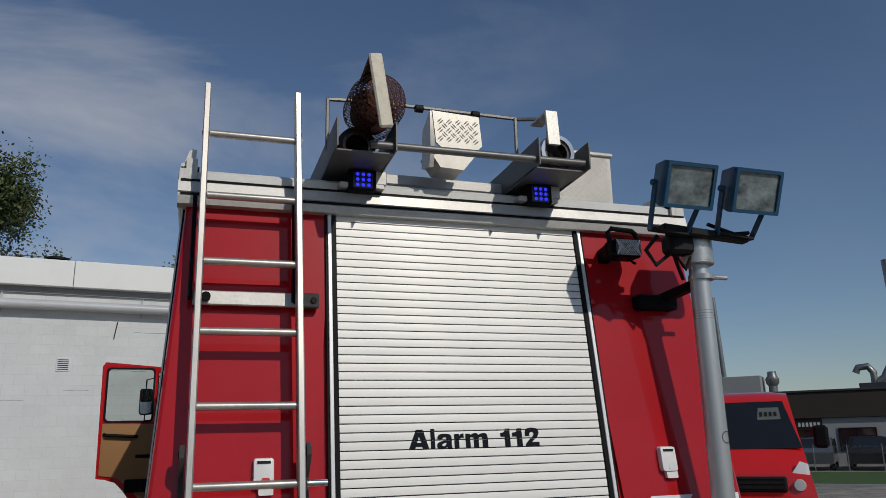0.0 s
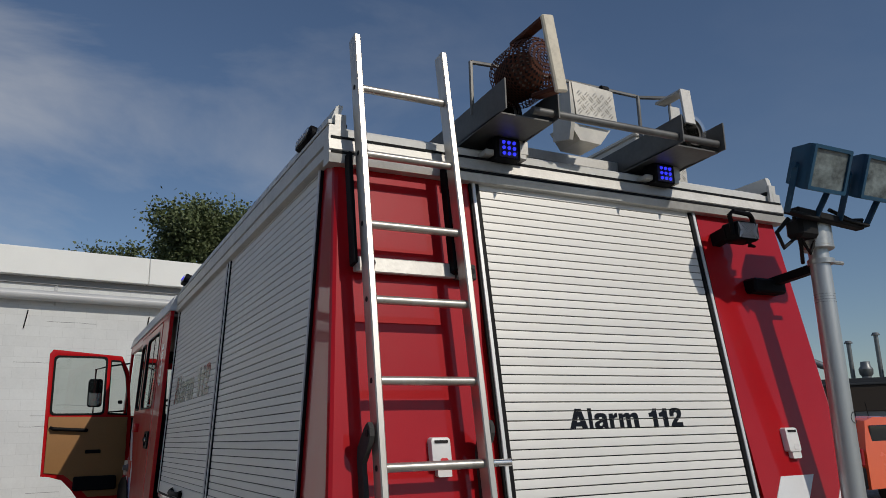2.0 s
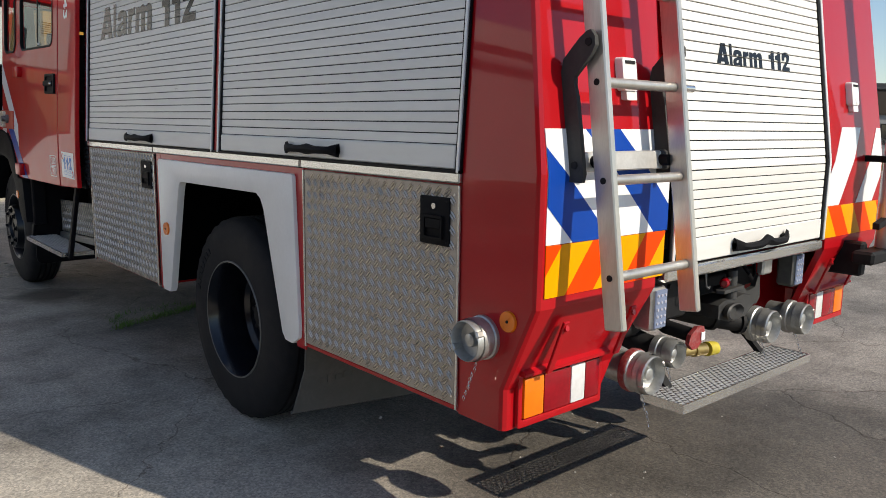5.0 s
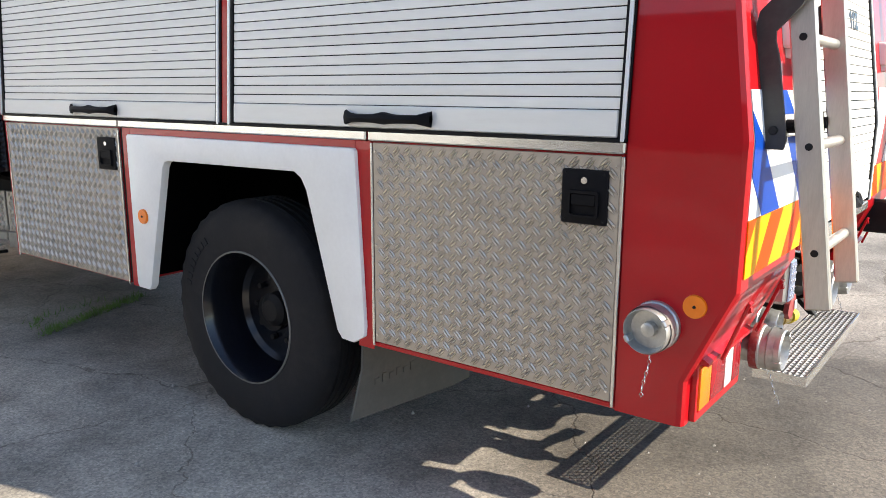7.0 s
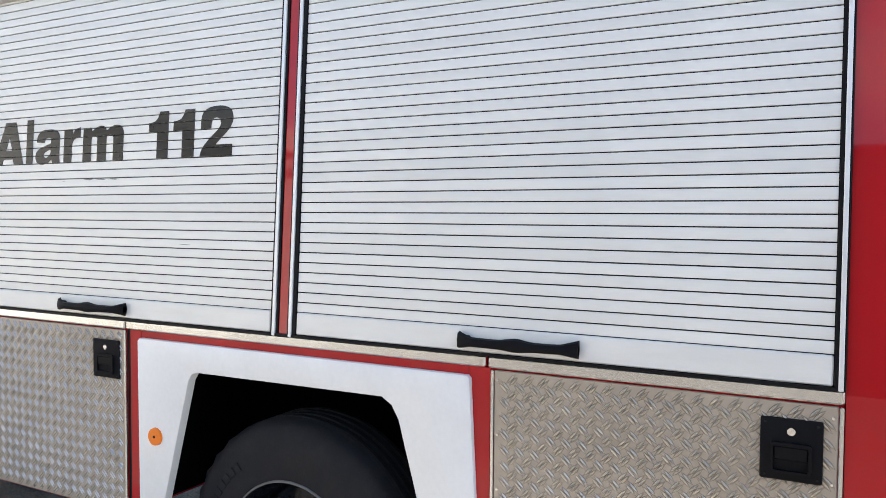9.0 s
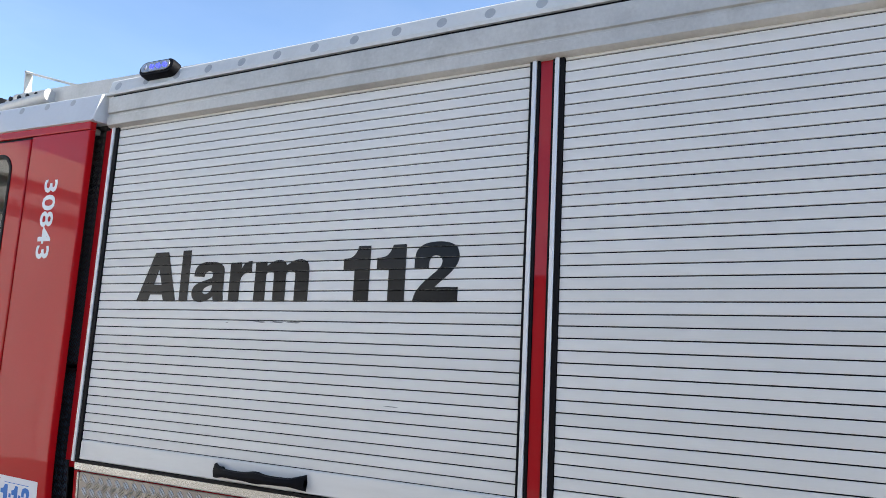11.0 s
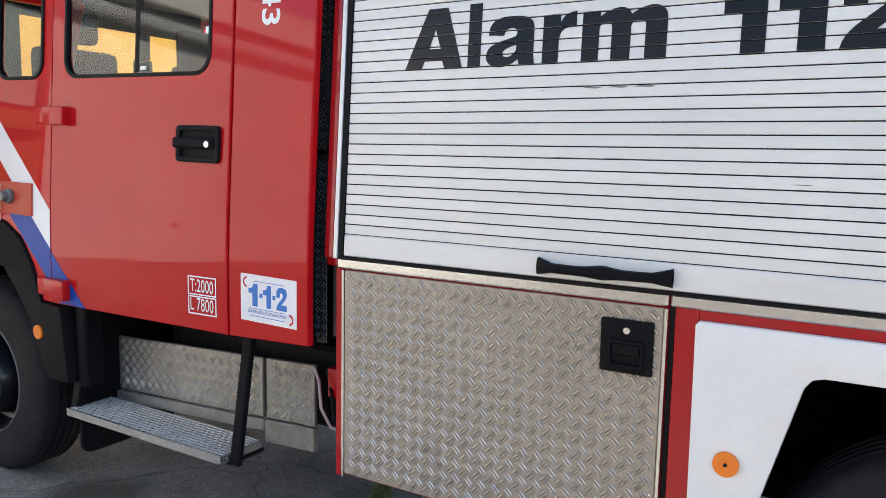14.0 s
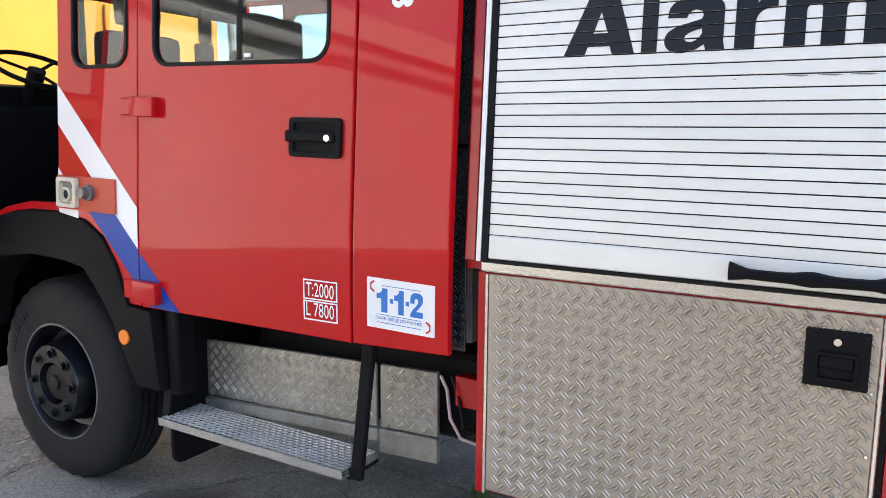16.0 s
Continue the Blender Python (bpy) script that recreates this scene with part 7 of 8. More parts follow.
tube(m, [Vector((MX + 0.022 * math.sin(a) + 0.01, MY - math.sqrt(max(0.0, 0.0488 ** 2 - (0.022 * math.sin(a) + 0.01) ** 2)), 1.79 + 0.024 * math.cos(a))) for a in [2 * math.pi * k / 24 for k in range(24)]], 0.0014, 5, closed=True)
part("round_mark", m, MATT, mast)
m = bmesh.new()
lathe(m, (MX, MY, 2.478), (0, 0, 1), [(0.040, 0), (0.058, 0.0), (0.058, 0.022), (0.040, 0.022)], 28, closed=True)
cyl(m, (MX + 0.05, MY - 0.02, 2.489), (MX + 0.12, MY - 0.02, 2.489), 0.010, 0.010, 8)
part("clamp", m, CAST, mast)
m = bmesh.new()
bar(m, (MX, MY + 0.03, 2.47), (MX - 0.05, RY(2.45) + 0.0, 2.43), 0.05, 0.04, bev=0.004)
box(m, (MX - 0.19, RY(2.43) - 0.07, 2.38), (MX + 0.02, RY(2.43) + 0.01, 2.45), 0.01)
part("mast_bracket", m, BLACK, mast)
m = bmesh.new()
lathe(m, (MX, MY, 1.39), (0, 0, 1), [(0.056, 0), (0.066, 0.0), (0.066, 0.03), (0.056, 0.03)], 24, closed=True)
bar(m, (MX, MY, 1.405), (MX, RY(1.4), 1.405), 0.03, 0.03)
part("clamp", m, BLACK, mast)
m = bmesh.new()
box(m, (0.80, -0.20, 0.93), (1.30, -0.10, 0.99), 0.012)
box(m, (0.88, -0.12, 0.86), (0.94, 0.06, 1.02), 0.01)
lathe(m, (0.98, -0.23, 1.05), (0, 0, 1), [(0, -0.035), (0.03, -0.02), (0.035, 0), (0.03, 0.02), (0, 0.035)], 16)
bar(m, (0.9, -0.16, 1.10), (1.1, -0.16, 1.14), 0.03, 0.03)
part("mast_foot", m, MATT, mast)


def floodlight(x0, x1):
    """Box floodlight, its face tipped down a little."""
    o = Vector(((x0 + x1) / 2, -0.408, 2.832))
    ux = Vector((1, 0.02, 0)).normalized()
    out = Vector((0.0, -0.93, -0.36)).normalized()
    up = ux.cross(out).normalized() * (1 if ux.cross(out).z > 0 else -1)
    f = lambda a, b, c: o + ux * a + up * b + out * c
    hw, hh = (x1 - x0) / 2, 0.098
    t = bmesh.new()
    # tapered housing
    rings = [[t.verts.new(f(sx * hw * k, sy * hh * k, c)) for sx, sy in ((-1, -1), (1, -1), (1, 1), (-1, 1))] for k, c in ((0.8, -0.125), (0.94, -0.05), (1.0, -0.02), (1.0, 0.0))]
    for a, b in zip(rings, rings[1:]):
        for i in range(4):
            t.faces.new((a[i], a[(i + 1) % 4], b[(i + 1) % 4], b[i]))
    t.faces.new(rings[0][::-1])
    h = part("floodlight", t, FLOODBLUE, mast, "teal painted box floodlight")
    m = bmesh.new()
    plate(m, rounded(-hw, -hh, hw, hh, 0.008), -0.004, 0.014, [rounded(-hw + 0.016, -hh + 0.016, hw - 0.016, hh - 0.016, 0.006)], f)
    part("face_frame", m, FLOODBLUE, h)
    m = bmesh.new()
    k = 9
    rows = [[m.verts.new(f(-hw + 0.014 + (2 * hw - 0.028) * i / k, (-hh + 0.014) + (2 * hh - 0.028) * j / k, -0.002 - 0.05 * (1 - (2 * j / k - 1) ** 2))) for i in range(k + 1)] for j in range(k + 1)]
    for j in range(k):
        for i in range(k):
            m.faces.new((rows[j][i], rows[j][i + 1], rows[j + 1][i + 1], rows[j + 1][i]))
    part("reflector", m, REFLECTOR, h)
    m = bmesh.new()
    cyl(m, f(-hw * 0.55, -0.01, -0.02), f(hw * 0.55, -0.01, -0.02), 0.006, 0.006, 8)
    part("lamp_tube", m, CLEARLENS, h)
    m = bmesh.new()
    m.faces.new([m.verts.new(f(a, b, 0.004)) for a, b in ((-hw + 0.014, -hh + 0.014), (hw - 0.014, -hh + 0.014), (hw - 0.014, hh - 0.014), (-hw + 0.014, hh - 0.014))])
    part("glass", m, FLOODGLASS, h)
    for s in (-1, 1):
        m = bmesh.new()
        bar(m, f(s * (hw + 0.008), 0.0, -0.06), Vector((o.x + s * (hw - 0.03) - 0.03, -0.27, 2.665)), 0.03, 0.010, up=(1, 0, 0), bev=0.002)
        cyl(m, f(s * (hw + 0.002), 0.0, -0.06), f(s * (hw + 0.025), 0.0, -0.06), 0.014, 0.014, 10)
        part("lamp_arm", m, FLOODBLUE, h)
    m = bmesh.new()
    bar(m, (o.x - hw - 0.0, -0.27, 2.67), (o.x + hw - 0.06, -0.27, 2.655), 0.035, 0.012, bev=0.002)
    part("yoke", m, MATT, h)


floodlight(0.728, 0.975)
floodlight(1.070, 1.318)
m = bmesh.new()
bar(m, (0.80, -0.25, 2.685), (1.24, -0.25, 2.655), 0.05, 0.035, bev=0.006)
tube(m, [(0.80, -0.22, 2.66), (0.76, -0.18, 2.60), (0.82, -0.16, 2.54), (0.90, -0.18, 2.60), (0.95, -0.19, 2.52), (1.0, -0.2, 2.62)], 0.010, 8)
tube(m, [(0.86, -0.2, 2.68), (0.92, -0.17, 2.55), (0.98, -0.12, 2.49)], 0.009, 8)
box(m, (0.86, -0.23, 2.585), (0.985, -0.14, 2.675), 0.015)
tube(m, [(1.05, -0.24, 2.72), (1.18, -0.25, 2.68), (1.26, -0.25, 2.69)], 0.009, 8)
part("lamp_crossbar", m, MATT, mast, "black crossbar with loose cables")

# work lamp on the rear corner
wl_ = thing("work_lamp", "black rear work lamp with a carrying hoop", "lamp")
m = bmesh.new()
o = Vector((0.782, 0.015, 2.655))
plate(m, rounded(-0.072, -0.046, 0.072, 0.046, 0.02), -0.09, 0.0, f=lambda a, b, c: o + Vector((a, -c - 0.02, b)), bev=0.012)
part("housing", m, BLACK, wl_)
m = bmesh.new()
plate(m, rounded(-0.064, -0.038, 0.064, 0.038, 0.014), 0.0, 0.004, f=lambda a, b, c: o + Vector((a, -c - 0.02, b)))
ln = part("lens", m, mat("ribbed_lens", (0.12, 0.12, 0.12), 0.2, coat=0.5), wl_)
m = bmesh.new()
for i in range(-6, 7):
    for s in (-1, 1):
        a = i * 0.012
        p0, p1 = o + Vector((max(-0.062, min(0.062, a - s * 0.035)), -0.0245, -0.036)), o + Vector((max(-0.062, min(0.062, a + s * 0.035)), -0.0245, 0.036))
        tube(m, [p0, p1], 0.0016, 4)
part("lens_ribs", m, CLEARLENS, wl_)
m = bmesh.new()
tube(m, [o + Vector(p) for p in ((-0.075, 0.0, -0.02), (-0.098, -0.01, 0.07), (-0.085, -0.02, 0.085), (0.02, -0.02, 0.080), (0.045, -0.01, 0.07), (0.068, 0.0, 0.03))], 0.012, 8)
tube(m, [o + Vector(p) for p in ((0.0, 0.0, -0.05), (0.03, -0.02, -0.075), (0.05, 0.03, -0.06))], 0.006, 6)
bar(m, o + Vector((-0.05, 0.05, 0.0)), o + Vector((-0.05, 0.16, -0.02)), 0.05, 0.06)
part("hoop", m, BLACK, wl_)


# ---- what stands round the yard ----
def car_shape(bm, prof, width, f, tuck=0.08, seg=6):
    """A vehicle body: a side outline (along, up) drawn across the width, drawn in towards the roof."""
    top = max(p[1] for p in prof)
    rows = []
    for i in range(seg + 1):
        s = -1 + 2 * i / seg
        edge = abs(s) ** 4
        rows.append([bm.verts.new(f(a * (1 - 0.02 * edge), s * width / 2 * (1 - tuck * max(0, (b - 0.9)) / max(0.1, top - 0.9)), b - 0.04 * edge * (b > 0.9))) for a, b in prof])
    n = len(prof)
    for r0, r1 in zip(rows, rows[1:]):
        for k in range(n):
            bm.faces.new((r0[k], r0[(k + 1) % n], r1[(k + 1) % n], r1[k]))
    bm.faces.new(rows[0][::-1])
    bm.faces.new(rows[-1])


def car_wheels(parent, f, ys, width, r):
    for a in ys:
        for s in (-1, 1):
            m = bmesh.new()
            c = f(a, s * (width / 2 - 0.11), r)
            d = (f(a, s * width / 2, r) - f(a, 0, r)).normalized()
            lathe(m, c, d, [(0, -0.1), (r * 0.9, -0.1), (r, -0.06), (r, 0.06), (r * 0.92, 0.11), (r * 0.62, 0.115)], 28)
            w = part("wheel", m, TYRE, parent)
            m = bmesh.new()
            lathe(m, c, d, [(r * 0.62, 0.112), (r * 0.58, 0.09), (r * 0.2, 0.10), (0, 0.105)], 20)
            part("hubcap", m, CAST, w)


def oriented(x, y, az):
    """a: ahead along the azimuth az, b: to its right, c: up."""
    s, c_ = math.sin(radians(az)), math.cos(radians(az))
    return lambda a, b, c: Vector((x + a * s + b * c_, y + a * c_ - b * s, c))


# red van, its front towards the fire engine
van = thing("red_van", "red panel van with a paper notice behind its windscreen", "van")
f0 = oriented(6.09, 6.21, 222.0)
f = lambda a, b, c: f0(a, b, c * 0.96)
VP = [(-0.15, 0.35), (0.0, 0.45), (0.02, 0.85), (-0.06, 1.30), (-0.55, 1.66), (-0.95, 2.30), (-1.15, 2.44), (-1.5, 2.50), (-5.6, 2.50), (-5.75, 2.35), (-5.75, 0.4)]
m = bmesh.new()
car_shape(m, VP, 1.98, f, 0.27)
part("body", m, VANRED, van)
m = bmesh.new()
t = [(-0.53, 1.63, 0.86), (-0.965, 2.325, 0.66)]
m.faces.new([m.verts.new(f(a + 0.035, s * w, b)) for (a, b, w), s in ((t[0], -1), (t[0], 1), (t[1], 1), (t[1], -1))])
part("windscreen", m, DARKGLASS, van)
m = bmesh.new()
m.faces.new([m.verts.new(f(a + 0.05, w, b)) for a, b, w in ((-0.80, 2.05, -0.62), (-0.80, 2.05, -0.30), (-0.91, 2.23, -0.32), (-0.91, 2.23, -0.60))])
nt = part("notice", m, mat("paper_notice", (0.11, 0.125, 0.12), 0.6), van, "pale paper notice with dark print")
m = bmesh.new()
for k in range(4):
    a = 0.065 * k
    m.faces.new([m.verts.new(f(p + 0.06, -0.57 + a + w, q)) for p, q, w in ((-0.835, 2.10, 0.0), (-0.835, 2.10, 0.04), (-0.87, 2.165, 0.04), (-0.87, 2.165, 0.0))])
part("notice_print", m, MATT, nt)
m = bmesh.new()
box(m, (-0.02, -0.62, 1.05), (0.045, 0.62, 1.26), 0.02, f)
gl = part("grille", m, MATT, van)
for k in range(3):
    m = bmesh.new()
    box(m, (0.03, -0.58, 1.085 + k * 0.065), (0.055, 0.58, 1.10 + k * 0.065), 0.004, f)
    part("grille_bar", m, BLACK, gl)
for s in (-1, 1):
    m = bmesh.new()
    plate(m, [(0.62, 1.02), (0.93, 1.06), (0.90, 1.42), (0.80, 1.46), (0.66, 1.26)], 0.0, 0.05, f=lambda a, b, c: f(-0.06 + c - (b - 1.0) * 0.25, s * a, b), bev=0.01)
    hl = part("headlight", m, CLEARLENS, van)
    m = bmesh.new()
    cyl(m, f(-0.06, s * 0.77, 1.14), f(0.02, s * 0.77, 1.14), 0.08, 0.07, 16)
    part("bulb", m, REFLECTOR, hl)
    m = bmesh.new()
    box(m, (-1.0, s * 1.12 - 0.10, 1.62), (-0.86, s * 1.12 + 0.10, 1.95), 0.04, f)
    part("mirror", m, BLACK, van)
m = bmesh.new()
box(m, (-0.10, -0.99, 0.38), (0.09, 0.99, 0.88), 0.06, f, seg=2)
part("bumper", m, BLACK, van)
car_wheels(van, f, (-0.95, -4.55), 1.94, 0.34)
m = bmesh.new()
for k in range(3):
    box(m, (-0.60 - 0.004, 0.55 + k * 0.09, 1.755), (-0.595, 0.61 + k * 0.09, 1.80), 0, f)
part("windscreen_badge", m, CLEARLENS, van)

# orange van seen from behind
ov = thing("orange_van", "orange minivan parked with its dark tailgate window in view", "van")
f = oriented(14.1 + 4.8, 10.1, 90.0)
OP = [(0.0, 0.4), (0.0, 0.9), (-0.9, 1.15), (-1.6, 1.75), (-2.0, 1.90), (-4.3, 1.94), (-4.62, 1.86), (-4.80, 1.25), (-4.85, 0.9), (-4.85, 0.35)]
m = bmesh.new()
car_shape(m, OP, 1.86, f, 0.12)
part("body", m, ORANGECAR, ov)
m = bmesh.new()
m.faces.new([m.verts.new(f(a, b, c)) for a, b, c in ((-4.80, -0.70, 1.27), (-4.80, 0.70, 1.27), (-4.66, 0.62, 1.78), (-4.66, -0.62, 1.78))])
for v in m.verts:
    v.co.x -= 0.035
part("tailgate_window", m, DARKGLASS, ov)
for a0, a1 in ((-4.45, -3.35), (-3.25, -2.2)):
    m = bmesh.new()
    box(m, (a0, 0.84, 1.25), (a1, 0.875, 1.72), 0.02, f)
    part("side_window", m, DARKGLASS, ov)
for s in (-1, 1):
    m = bmesh.new()
    box(m, (-4.90, s * 0.83 - 0.08, 0.85), (-4.80, s * 0.83 + 0.08, 1.22), 0.02, f)
    part("tail_lamp", m, REDLENS, ov)
m = bmesh.new()
box(m, (-4.97, -0.9, 0.35), (-4.78, 0.9, 0.82), 0.05, f, seg=2)
box(m, (-4.90, -0.72, 0.80), (-4.84, 0.72, 1.20), 0.02, f)
part("bumper", m, BLACK, ov)
m = bmesh.new()
tube(m, [f(-3.9, 0.5, 1.93), f(-3.95, 0.5, 2.25)], 0.01, 6)
part("aerial", m, BLACK, ov)
car_wheels(ov, f, (-0.95, -3.95), 1.84, 0.33)


# far hall across the road
FC = Vector((-1.3 + 45 * math.sin(radians(47)), -2.9 + 45 * math.cos(radians(47)), 0))
FARSIZE = 0.455
_s, _c = math.sin(radians(47)), math.cos(radians(47))


def FAR(u, v, w):
    """u to the right along the hall, w out of it towards the yard."""
    u, v, w = u * FARSIZE, v * FARSIZE, w * FARSIZE
    return Vector((FC.x + u * _c - w * _s, FC.y - u * _s - w * _c, v))


hall = thing("far_hall", "long low industrial hall with dark cladding over a pale wall", "building")
m = bmesh.new()
box(m, (-30, 0, -20), (46, 5.25, 0), 0, FAR)
part("wall", m, PALEWALL, hall)
m = bmesh.new()
box(m, (-30, 5.2, -20), (46, 8.1, 0.35), 0.05, FAR)
part("cladding", m, BROWNBRICK, hall)
m = bmesh.new()
box(m, (-30, 8.1, -20), (46, 8.35, 0.5), 0.05, FAR)
box(m, (-1.4, 8.35, -14), (40, 9.0, -2), 0.05, FAR)
part("roof", m, DARKROOF, hall)
for u in range(-28, 45, 6):
    m = bmesh.new()
    box(m, (u, 1.7, -0.2), (u + 3.6, 4.0, 0.05), 0.02, FAR)
    wf = part("window", m, DARKGLASS, hall)
    m = bmesh.new()
    plate(m, [(u - 0.1, 1.6), (u + 3.7, 1.6), (u + 3.7, 4.1), (u - 0.1, 4.1)], 0.0, 0.12, [[(u, 1.7), (u + 3.6, 1.7), (u + 3.6, 4.0), (u, 4.0)]], FAR)
    box(m, (u + 1.75, 1.7, 0.0), (u + 1.85, 4.0, 0.1), 0, FAR)
    part("window_frame", m, MATT, wf)
m = bmesh.new()
box(m, (-8.4, 3.95, 0.05), (-5.6, 5.15, 0.2), 0.02, FAR)
sg = part("sign", m, MATT, hall, "black sign board with pale lettering bars")
m = bmesh.new()
for k in range(6):
    box(m, (-8.1 + k * 0.4, 4.3, 0.2), (-7.85 + k * 0.4, 4.75, 0.23), 0, FAR)
part("sign_bar", m, BARS, sg)
# stacks, cowls and boxes on its roof
for u, h, r in ((-17.0, 20.5, 0.42), (-16.0, 20.6, 0.30), (3.7, 23.0, 0.60)):
    m = bmesh.new()
    cyl(m, FAR(u, 8.3, -3), FAR(u - 0.5, h, -3), r * FARSIZE, r * FARSIZE * 0.9, 16)
    for z in (11.0, 15.0):
        cyl(m, FAR(u - 0.5 * (z - 8.3) / (h - 8.3), z, -3), FAR(u - 0.5 * (z - 8.3) / (h - 8.3), z + 0.12, -3), r * FARSIZE * 1.06, r * FARSIZE * 1.06, 16)
    part("flue", m, ZINC, hall, "tall galvanised flue stack")
m = bmesh.new()
tube(m, [FAR(3.4, 13.4, -3), FAR(1.3, 9.6, -3), FAR(0.5, 9.0, -3)], 0.19, 12)
tube(m, [FAR(3.6, 13.0, -3), FAR(7.9, 10.7, -3), FAR(8.9, 10.3, -3), FAR(9.2, 9.0, -3)], 0.19, 12)
tube(m, [FAR(0.2, 8.4, -3), FAR(0.2, 10.2, -3), FAR(-0.3, 10.9, -3), FAR(-1.3, 10.8, -3), FAR(-1.6, 10.2, -3)], 0.18, 12)
part("branch_duct", m, ZINC, hall)
for u in (-10.6, 12.5, 15.8, 19.0):
    m = bmesh.new()
    lathe(m, FAR(u, 8.3, -3), (0, 0, 1), [(0.23, 0), (0.23, 0.40), (0.34, 0.55), (0.36, 0.78), (0.25, 0.95), (0.23, 1.18), (0, 1.18)], 16)
    part("roof_cowl", m, ZINC, hall)
for u, h in ((11.2, 13.2), (14.2, 14.0), (17.2, 12.0)):
    m = bmesh.new()
    cyl(m, FAR(u, 8.3, -4), FAR(u, h, -4), 0.115, 0.115, 12)
    cyl(m, FAR(u, h, -4), FAR(u, h + 0.3, -4), 0.23, 0.14, 12)
    part("flue", m, ZINC if h > 13 else RUST, hall)
m = bmesh.new()
box(m, (-17.6, 8.3, -5), (-9.5 - 2.2, 10.4, -1), 0.05, FAR)
part("roof_plant", m, PALEWALL, hall)

# fence, verge and parked cars in front of the hall
fence = thing("mesh_fence", "long chain-link fence before the hall", "fence")
for k in range(26):
    m = bmesh.new()
    cyl(m, FAR(-30 + k * 3, 0, 12), FAR(-30 + k * 3, 2.5, 12), 0.025, 0.025, 8)
    part("post", m, ZINC, fence)
m = bmesh.new()
for s in (1, -1):
    u = -32.0
    while u < 46:
        bar(m, FAR(u, 0.1, 12), FAR(u + s * 2.3, 2.4, 12), 0.008, 0.008)
        u += 0.45
o = part("wire_mesh", m, ZINC, fence)
o["kind"] = "stuff"
m = bmesh.new()
box(m, (-60, 0.0, 14), (80, 0.03, 34), 0, FAR)
tagged(finish("verge", m, GRASS), "mown grass verge beside the road", "grass", kind="structure")
m = bmesh.new()
box(m, (-60, 0.0, 34), (80, 0.12, 34.6), 0, FAR)
tagged(finish("kerb", m, PALEWALL), "pale concrete kerb", "kerb", kind="structure")
CARP = [(0.0, 0.3), (0.0, 0.75), (-1.0, 0.95), (-1.7, 1.42), (-3.1, 1.46), (-3.9, 1.0), (-4.3, 0.95), (-4.35, 0.35)]
for nm, u, mt, lab in (("blue_car", 3.4, BLUECAR, "dark blue car parked behind the fence"), ("silver_car", -6.2, SILVERCAR, "grey car parked behind the fence"), ("black_car", -1.2, MATT, "black car parked behind the fence")):
    c = thing(nm, lab, "car", "parked cars behind the fence")
    f = lambda a, b, z: FAR(u + b / FARSIZE, z / FARSIZE, 7 + (a + 2.2) / FARSIZE)
    m = bmesh.new()
    car_shape(m, CARP, 1.75, f, 0.15)
    part("body", m, mt, c)
    for sd in (-1, 1):
        m = bmesh.new()
        plate(m, [(-1.15, 0.98), (-1.72, 1.37), (-3.05, 1.40), (-3.7, 1.0)], 0.84, 0.875, f=lambda a, b, z: f(a, sd * z, b))
        part("side_window", m, DARKGLASS, c)
    m = bmesh.new()
    m.faces.new([m.verts.new(f(a, b, z)) for a, b, z in ((-1.03, -0.66, 0.97), (-1.03, 0.66, 0.97), (-1.66, 0.58, 1.40), (-1.66, -0.58, 1.40))])
    part("windscreen", m, DARKGLASS, c)
    car_wheels(c, f, (-0.8, -3.45), 1.72, 0.31)

# yellow lorry in front of the fire engine, seen through the cab
yl = thing("yellow_lorry", "yellow box lorry standing ahead of the fire engine", "lorry")
m = bmesh.new()
box(m, (-0.30, 9.0, 1.0), (2.25, 10.6, 2.92), 0.03)
part("box_body", m, YELLOW, yl)
for k in range(3):
    m = bmesh.new()
    box(m, (-0.27 + k * 1.21, 8.965, 1.03), (-0.20 + k * 1.21, 8.996, 2.88), 0.006)
    part("rib", m, YELLOW, yl)
m = bmesh.new()
box(m, (-0.15, 9.1, 0.55), (2.1, 10.5, 0.998), 0.02)
part("underframe", m, MATT, yl)
for x in (0.15, 2.25):
    m = bmesh.new()
    lathe(m, (x - 0.15, 9.95, 0.48), (1, 0, 0), [(0, -0.14), (0.3, -0.14), (0.44, -0.14), (0.48, -0.10), (0.48, 0.10), (0.44, 0.14), (0.3, 0.14), (0, 0.12)], 32)
    part("wheel", m, TYRE, yl)

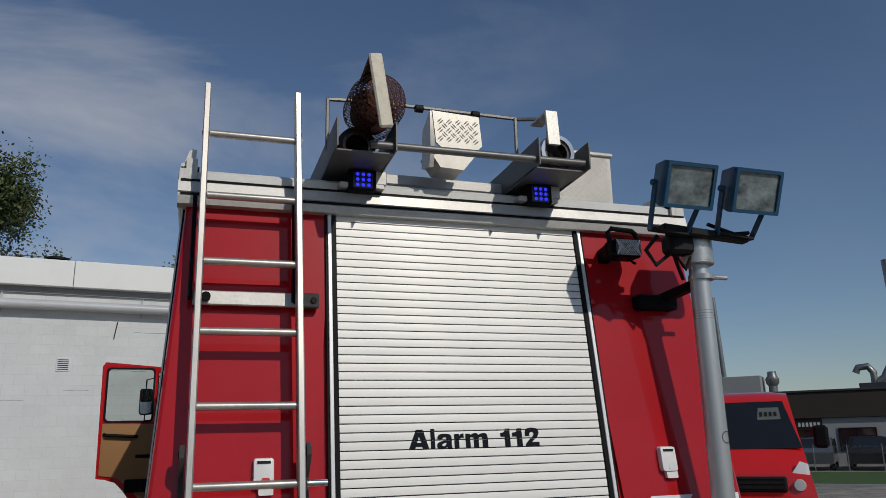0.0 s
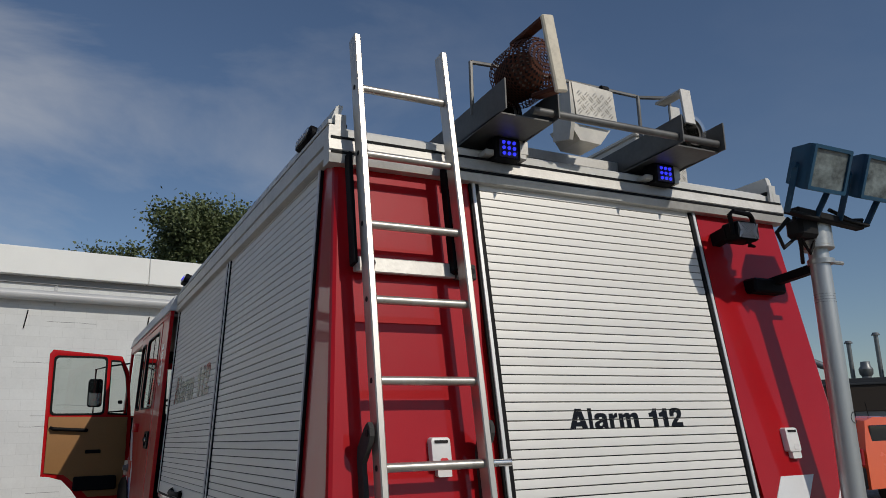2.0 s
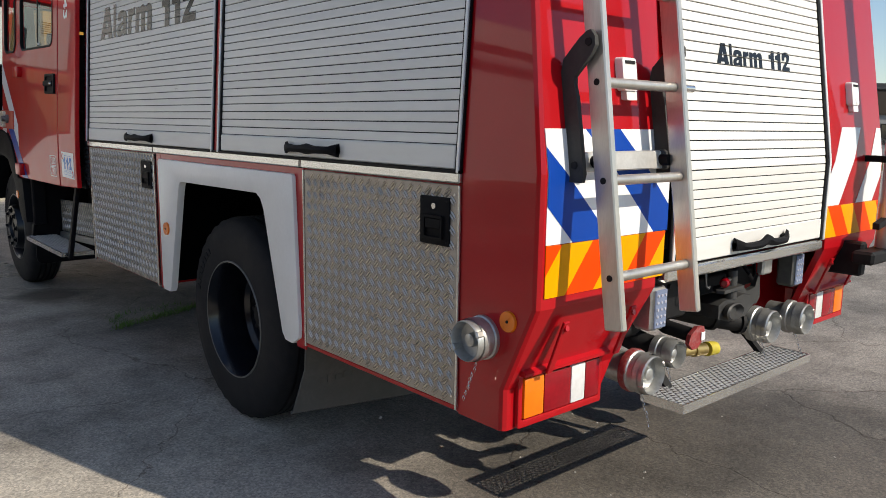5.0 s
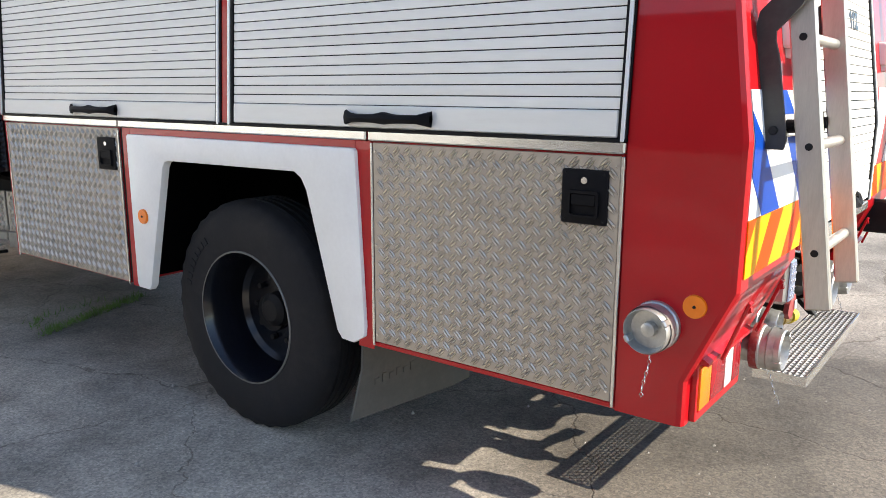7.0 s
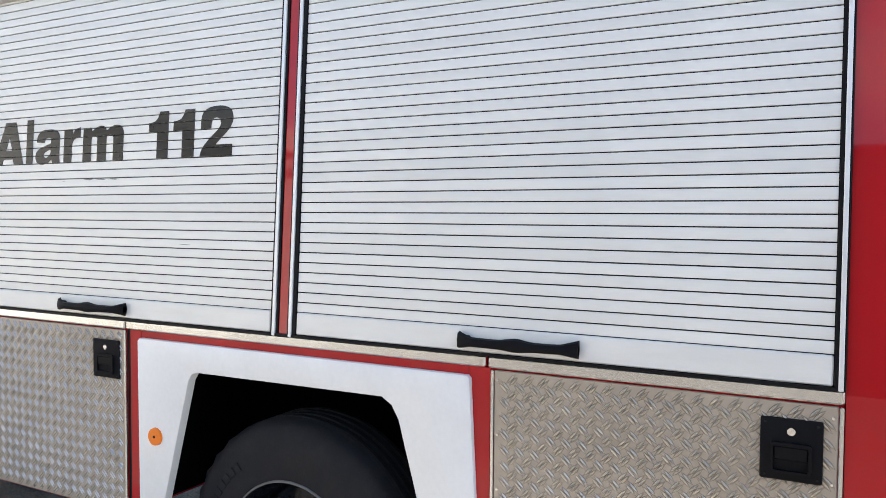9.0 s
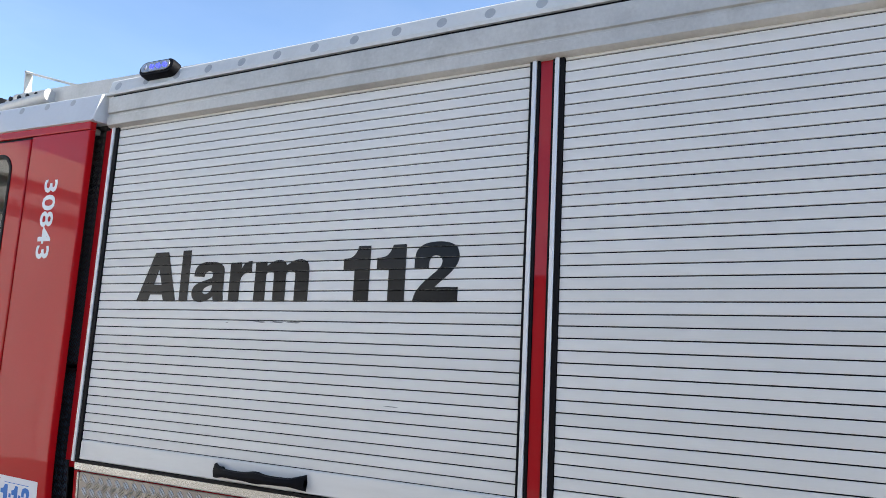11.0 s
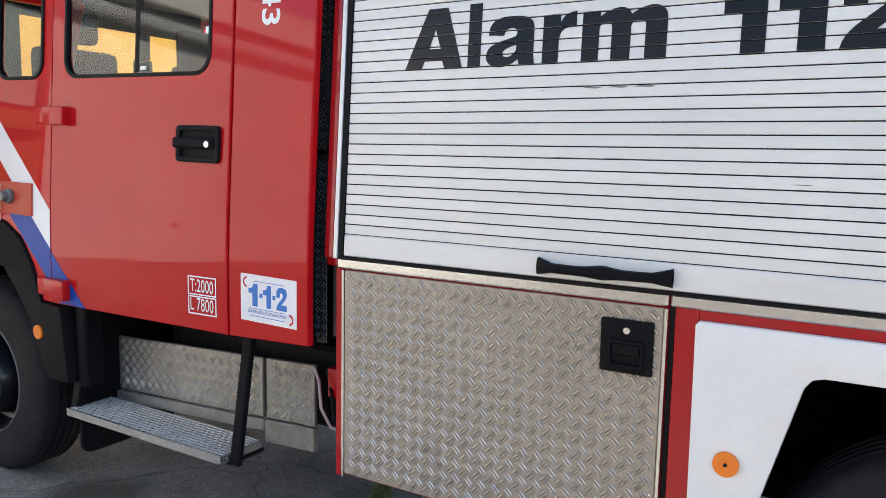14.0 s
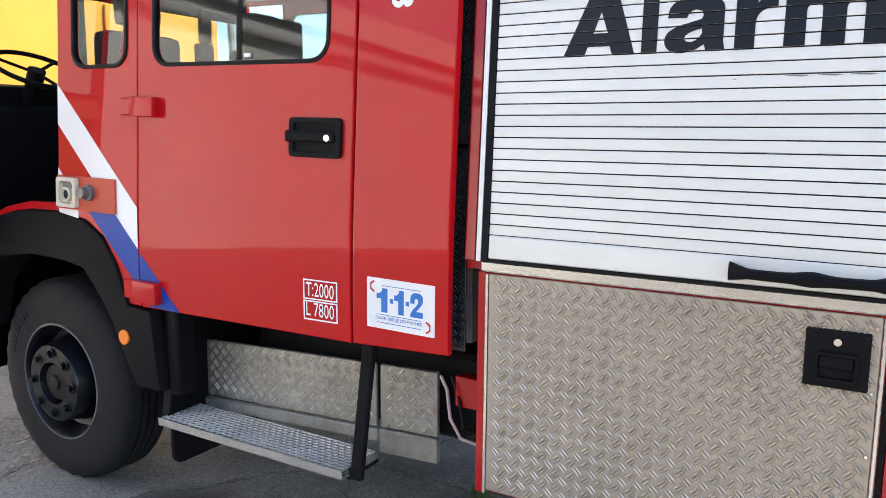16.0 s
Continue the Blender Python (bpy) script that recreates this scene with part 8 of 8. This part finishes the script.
# ---- trees ----
def tree(name, x, y, base, top, spread, leaves, leafmat, seed, droop, label, size=0.13):
    rnd = random.Random(seed)
    tr = thing(name, label, "tree")
    m = bmesh.new()
    cyl(m, (x, y, -0.05), (x + 0.1, y, base), 0.22, 0.17, 14)
    cyl(m, (x + 0.1, y, base), (x, y + 0.1, top - 1.0), 0.17, 0.04, 12)
    tips = []
    for k in range(26):
        z = base + (top - base) * (0.02 + 0.93 * rnd.random())
        a = rnd.random() * 6.283
        shape = math.sin(math.pi * min(1, max(0.12, (z - base) / (top - base) * 0.8 + 0.2))) ** 0.6
        ln = spread * shape * rnd.uniform(0.55, 1.05)
        p0 = Vector((x, y, z - 0.5))
        p1 = p0 + Vector((math.cos(a) * ln * 0.55, math.sin(a) * ln * 0.55, ln * 0.35))
        p2 = p0 + Vector((math.cos(a) * ln, math.sin(a) * ln, ln * (0.45 - droop)))
        tube(m, [p0, p1, p2], 0.035, 6)
        for q in (p1, (p1 + p2) / 2, p2):
            tips.append((q, ln))
            for j in range(2):
                w = q + Vector((rnd.uniform(-1, 1), rnd.uniform(-1, 1), rnd.uniform(-0.4, 0.9))) * 0.75
                tube(m, [q, w], 0.012, 4)
                tips.append((w, ln))
    part("trunk", m, BARK, tr)
    vs, fs = [], []
    for k in range(leaves):
        q, ln = tips[rnd.randrange(len(tips))]
        c = q + Vector((rnd.gauss(0, 0.25), rnd.gauss(0, 0.25), rnd.gauss(0, 0.23) - droop * abs(rnd.gauss(0, 0.9))))
        d = Vector((rnd.gauss(0, 1), rnd.gauss(0, 1), rnd.gauss(0, 0.7) - droop)).normalized()
        s = d.cross(Vector((rnd.gauss(0, 1), rnd.gauss(0, 1), rnd.gauss(0, 1)))).normalized()
        L, W = size * rnd.uniform(0.6, 1.25), size * rnd.uniform(0.22, 0.42)
        n0 = len(vs)
        vs += [c - d * L * 0.5, c + s * W, c + d * L * 0.5, c - s * W]
        fs.append((n0, n0 + 1, n0 + 2, n0 + 3))
    me = bpy.data.meshes.new("crown")
    me.from_pydata(vs, [], fs)
    me.materials.append(leafmat)
    o = new("crown", me)
    o.parent = tr
    return tr


tree("broadleaf_tree", 1.55, 22.5, 3.6, 9.0, 3.25, 75000, LEAF, 3, 0.0, "dense green broadleaf tree behind the workshop roof", 0.12)
tree("broadleaf_tree", 5.3, 24.0, 3.6, 9.4, 3.2, 65000, LEAF, 5, 0.0, "tall green broadleaf tree behind the workshop roof", 0.12)
tree("birch_tree", -7.5, 22.0, 3.0, 10.6, 2.8, 44000, LEAF2, 9, 0.55, "birch with hanging sparse foliage behind the workshop", 0.115)

# weeds in the cracks of the yard
rnd = random.Random(21)
for n, (cx, cy, length, ang) in enumerate(((-0.64, 4.445, 0.98, 21), (-1.02, 4.30, 0.25, 40), (-0.7, 4.68, 0.7, 15), (-1.0, 4.55, 0.25, 60))):
    vs, fs = [], []
    for k in range(520 if n == 0 else 40):
        t = rnd.uniform(-0.5, 0.5) * length
        px, py = cx + t * math.cos(radians(ang)) + rnd.gauss(0, 0.025), cy + t * math.sin(radians(ang)) + rnd.gauss(0, 0.025)
        h, a, w = rnd.uniform(0.015, 0.06), rnd.random() * 6.28, 0.004
        lx, ly = rnd.gauss(0, 0.025), rnd.gauss(0, 0.025)
        n0 = len(vs)
        vs += [(px - w * math.cos(a), py - w * math.sin(a), -0.002), (px + w * math.cos(a), py + w * math.sin(a), -0.002), (px + lx, py + ly, h)]
        fs.append((n0, n0 + 1, n0 + 2))
    me = bpy.data.meshes.new("weeds")
    me.from_pydata(vs, [], fs)
    me.materials.append(WEED)
    tagged(new("weeds", me), "small green weeds growing from an asphalt crack", "weeds", kind="stuff")

# dry leaves and litter beside the front wheel
rnd = random.Random(33)
vs, fs = [], []
for k in range(260):
    px, py = rnd.gauss(-1.12, 0.16), rnd.uniform(6.72, 7.7)
    a, r, z = rnd.random() * 6.28, rnd.uniform(0.008, 0.034), rnd.uniform(0.002, 0.012)
    n0 = len(vs)
    for j in range(5):
        b = a + j * 1.2566
        q = r * rnd.uniform(0.4, 1.0)
        vs.append((px + q * math.cos(b), py + q * 0.6 * math.sin(b), max(0.001, z + rnd.uniform(-0.006, 0.008))))
    fs.append(tuple(range(n0, n0 + 5)))
me = bpy.data.meshes.new("litter")
me.from_pydata(vs, [], fs)
me.materials.append(mat("dry_leaves", (0.42, 0.38, 0.30), 0.8, var=0.5, scale=20))
tagged(new("litter", me), "pale dry leaves and litter lying on the asphalt", "litter", kind="stuff")

# small pale stones strewn over the yard
rnd = random.Random(44)
m = bmesh.new()
for k in range(420):
    px, py = rnd.uniform(-3.4, 2.2), rnd.uniform(-1.6, 6.6)
    q = rnd.uniform(0.003, 0.010) * (1.6 if k % 17 == 0 else 1.0)
    ring = [m.verts.new((px + q * rnd.uniform(0.7, 1.1) * math.cos(b), py + q * rnd.uniform(0.6, 1.0) * math.sin(b), -0.001)) for b in (0.3, 1.6, 2.9, 4.1, 5.3)]
    top = m.verts.new((px + rnd.uniform(-0.3, 0.3) * q, py, q * rnd.uniform(0.6, 1.0)))
    for a, b in zip(ring, ring[1:] + ring[:1]):
        m.faces.new((a, b, top))
tagged(finish("pebbles", m, mat("pale_pebbles", (0.36, 0.34, 0.31), 0.8, var=0.4, scale=14)), "small pale stones strewn over the asphalt", "pebbles", kind="stuff")
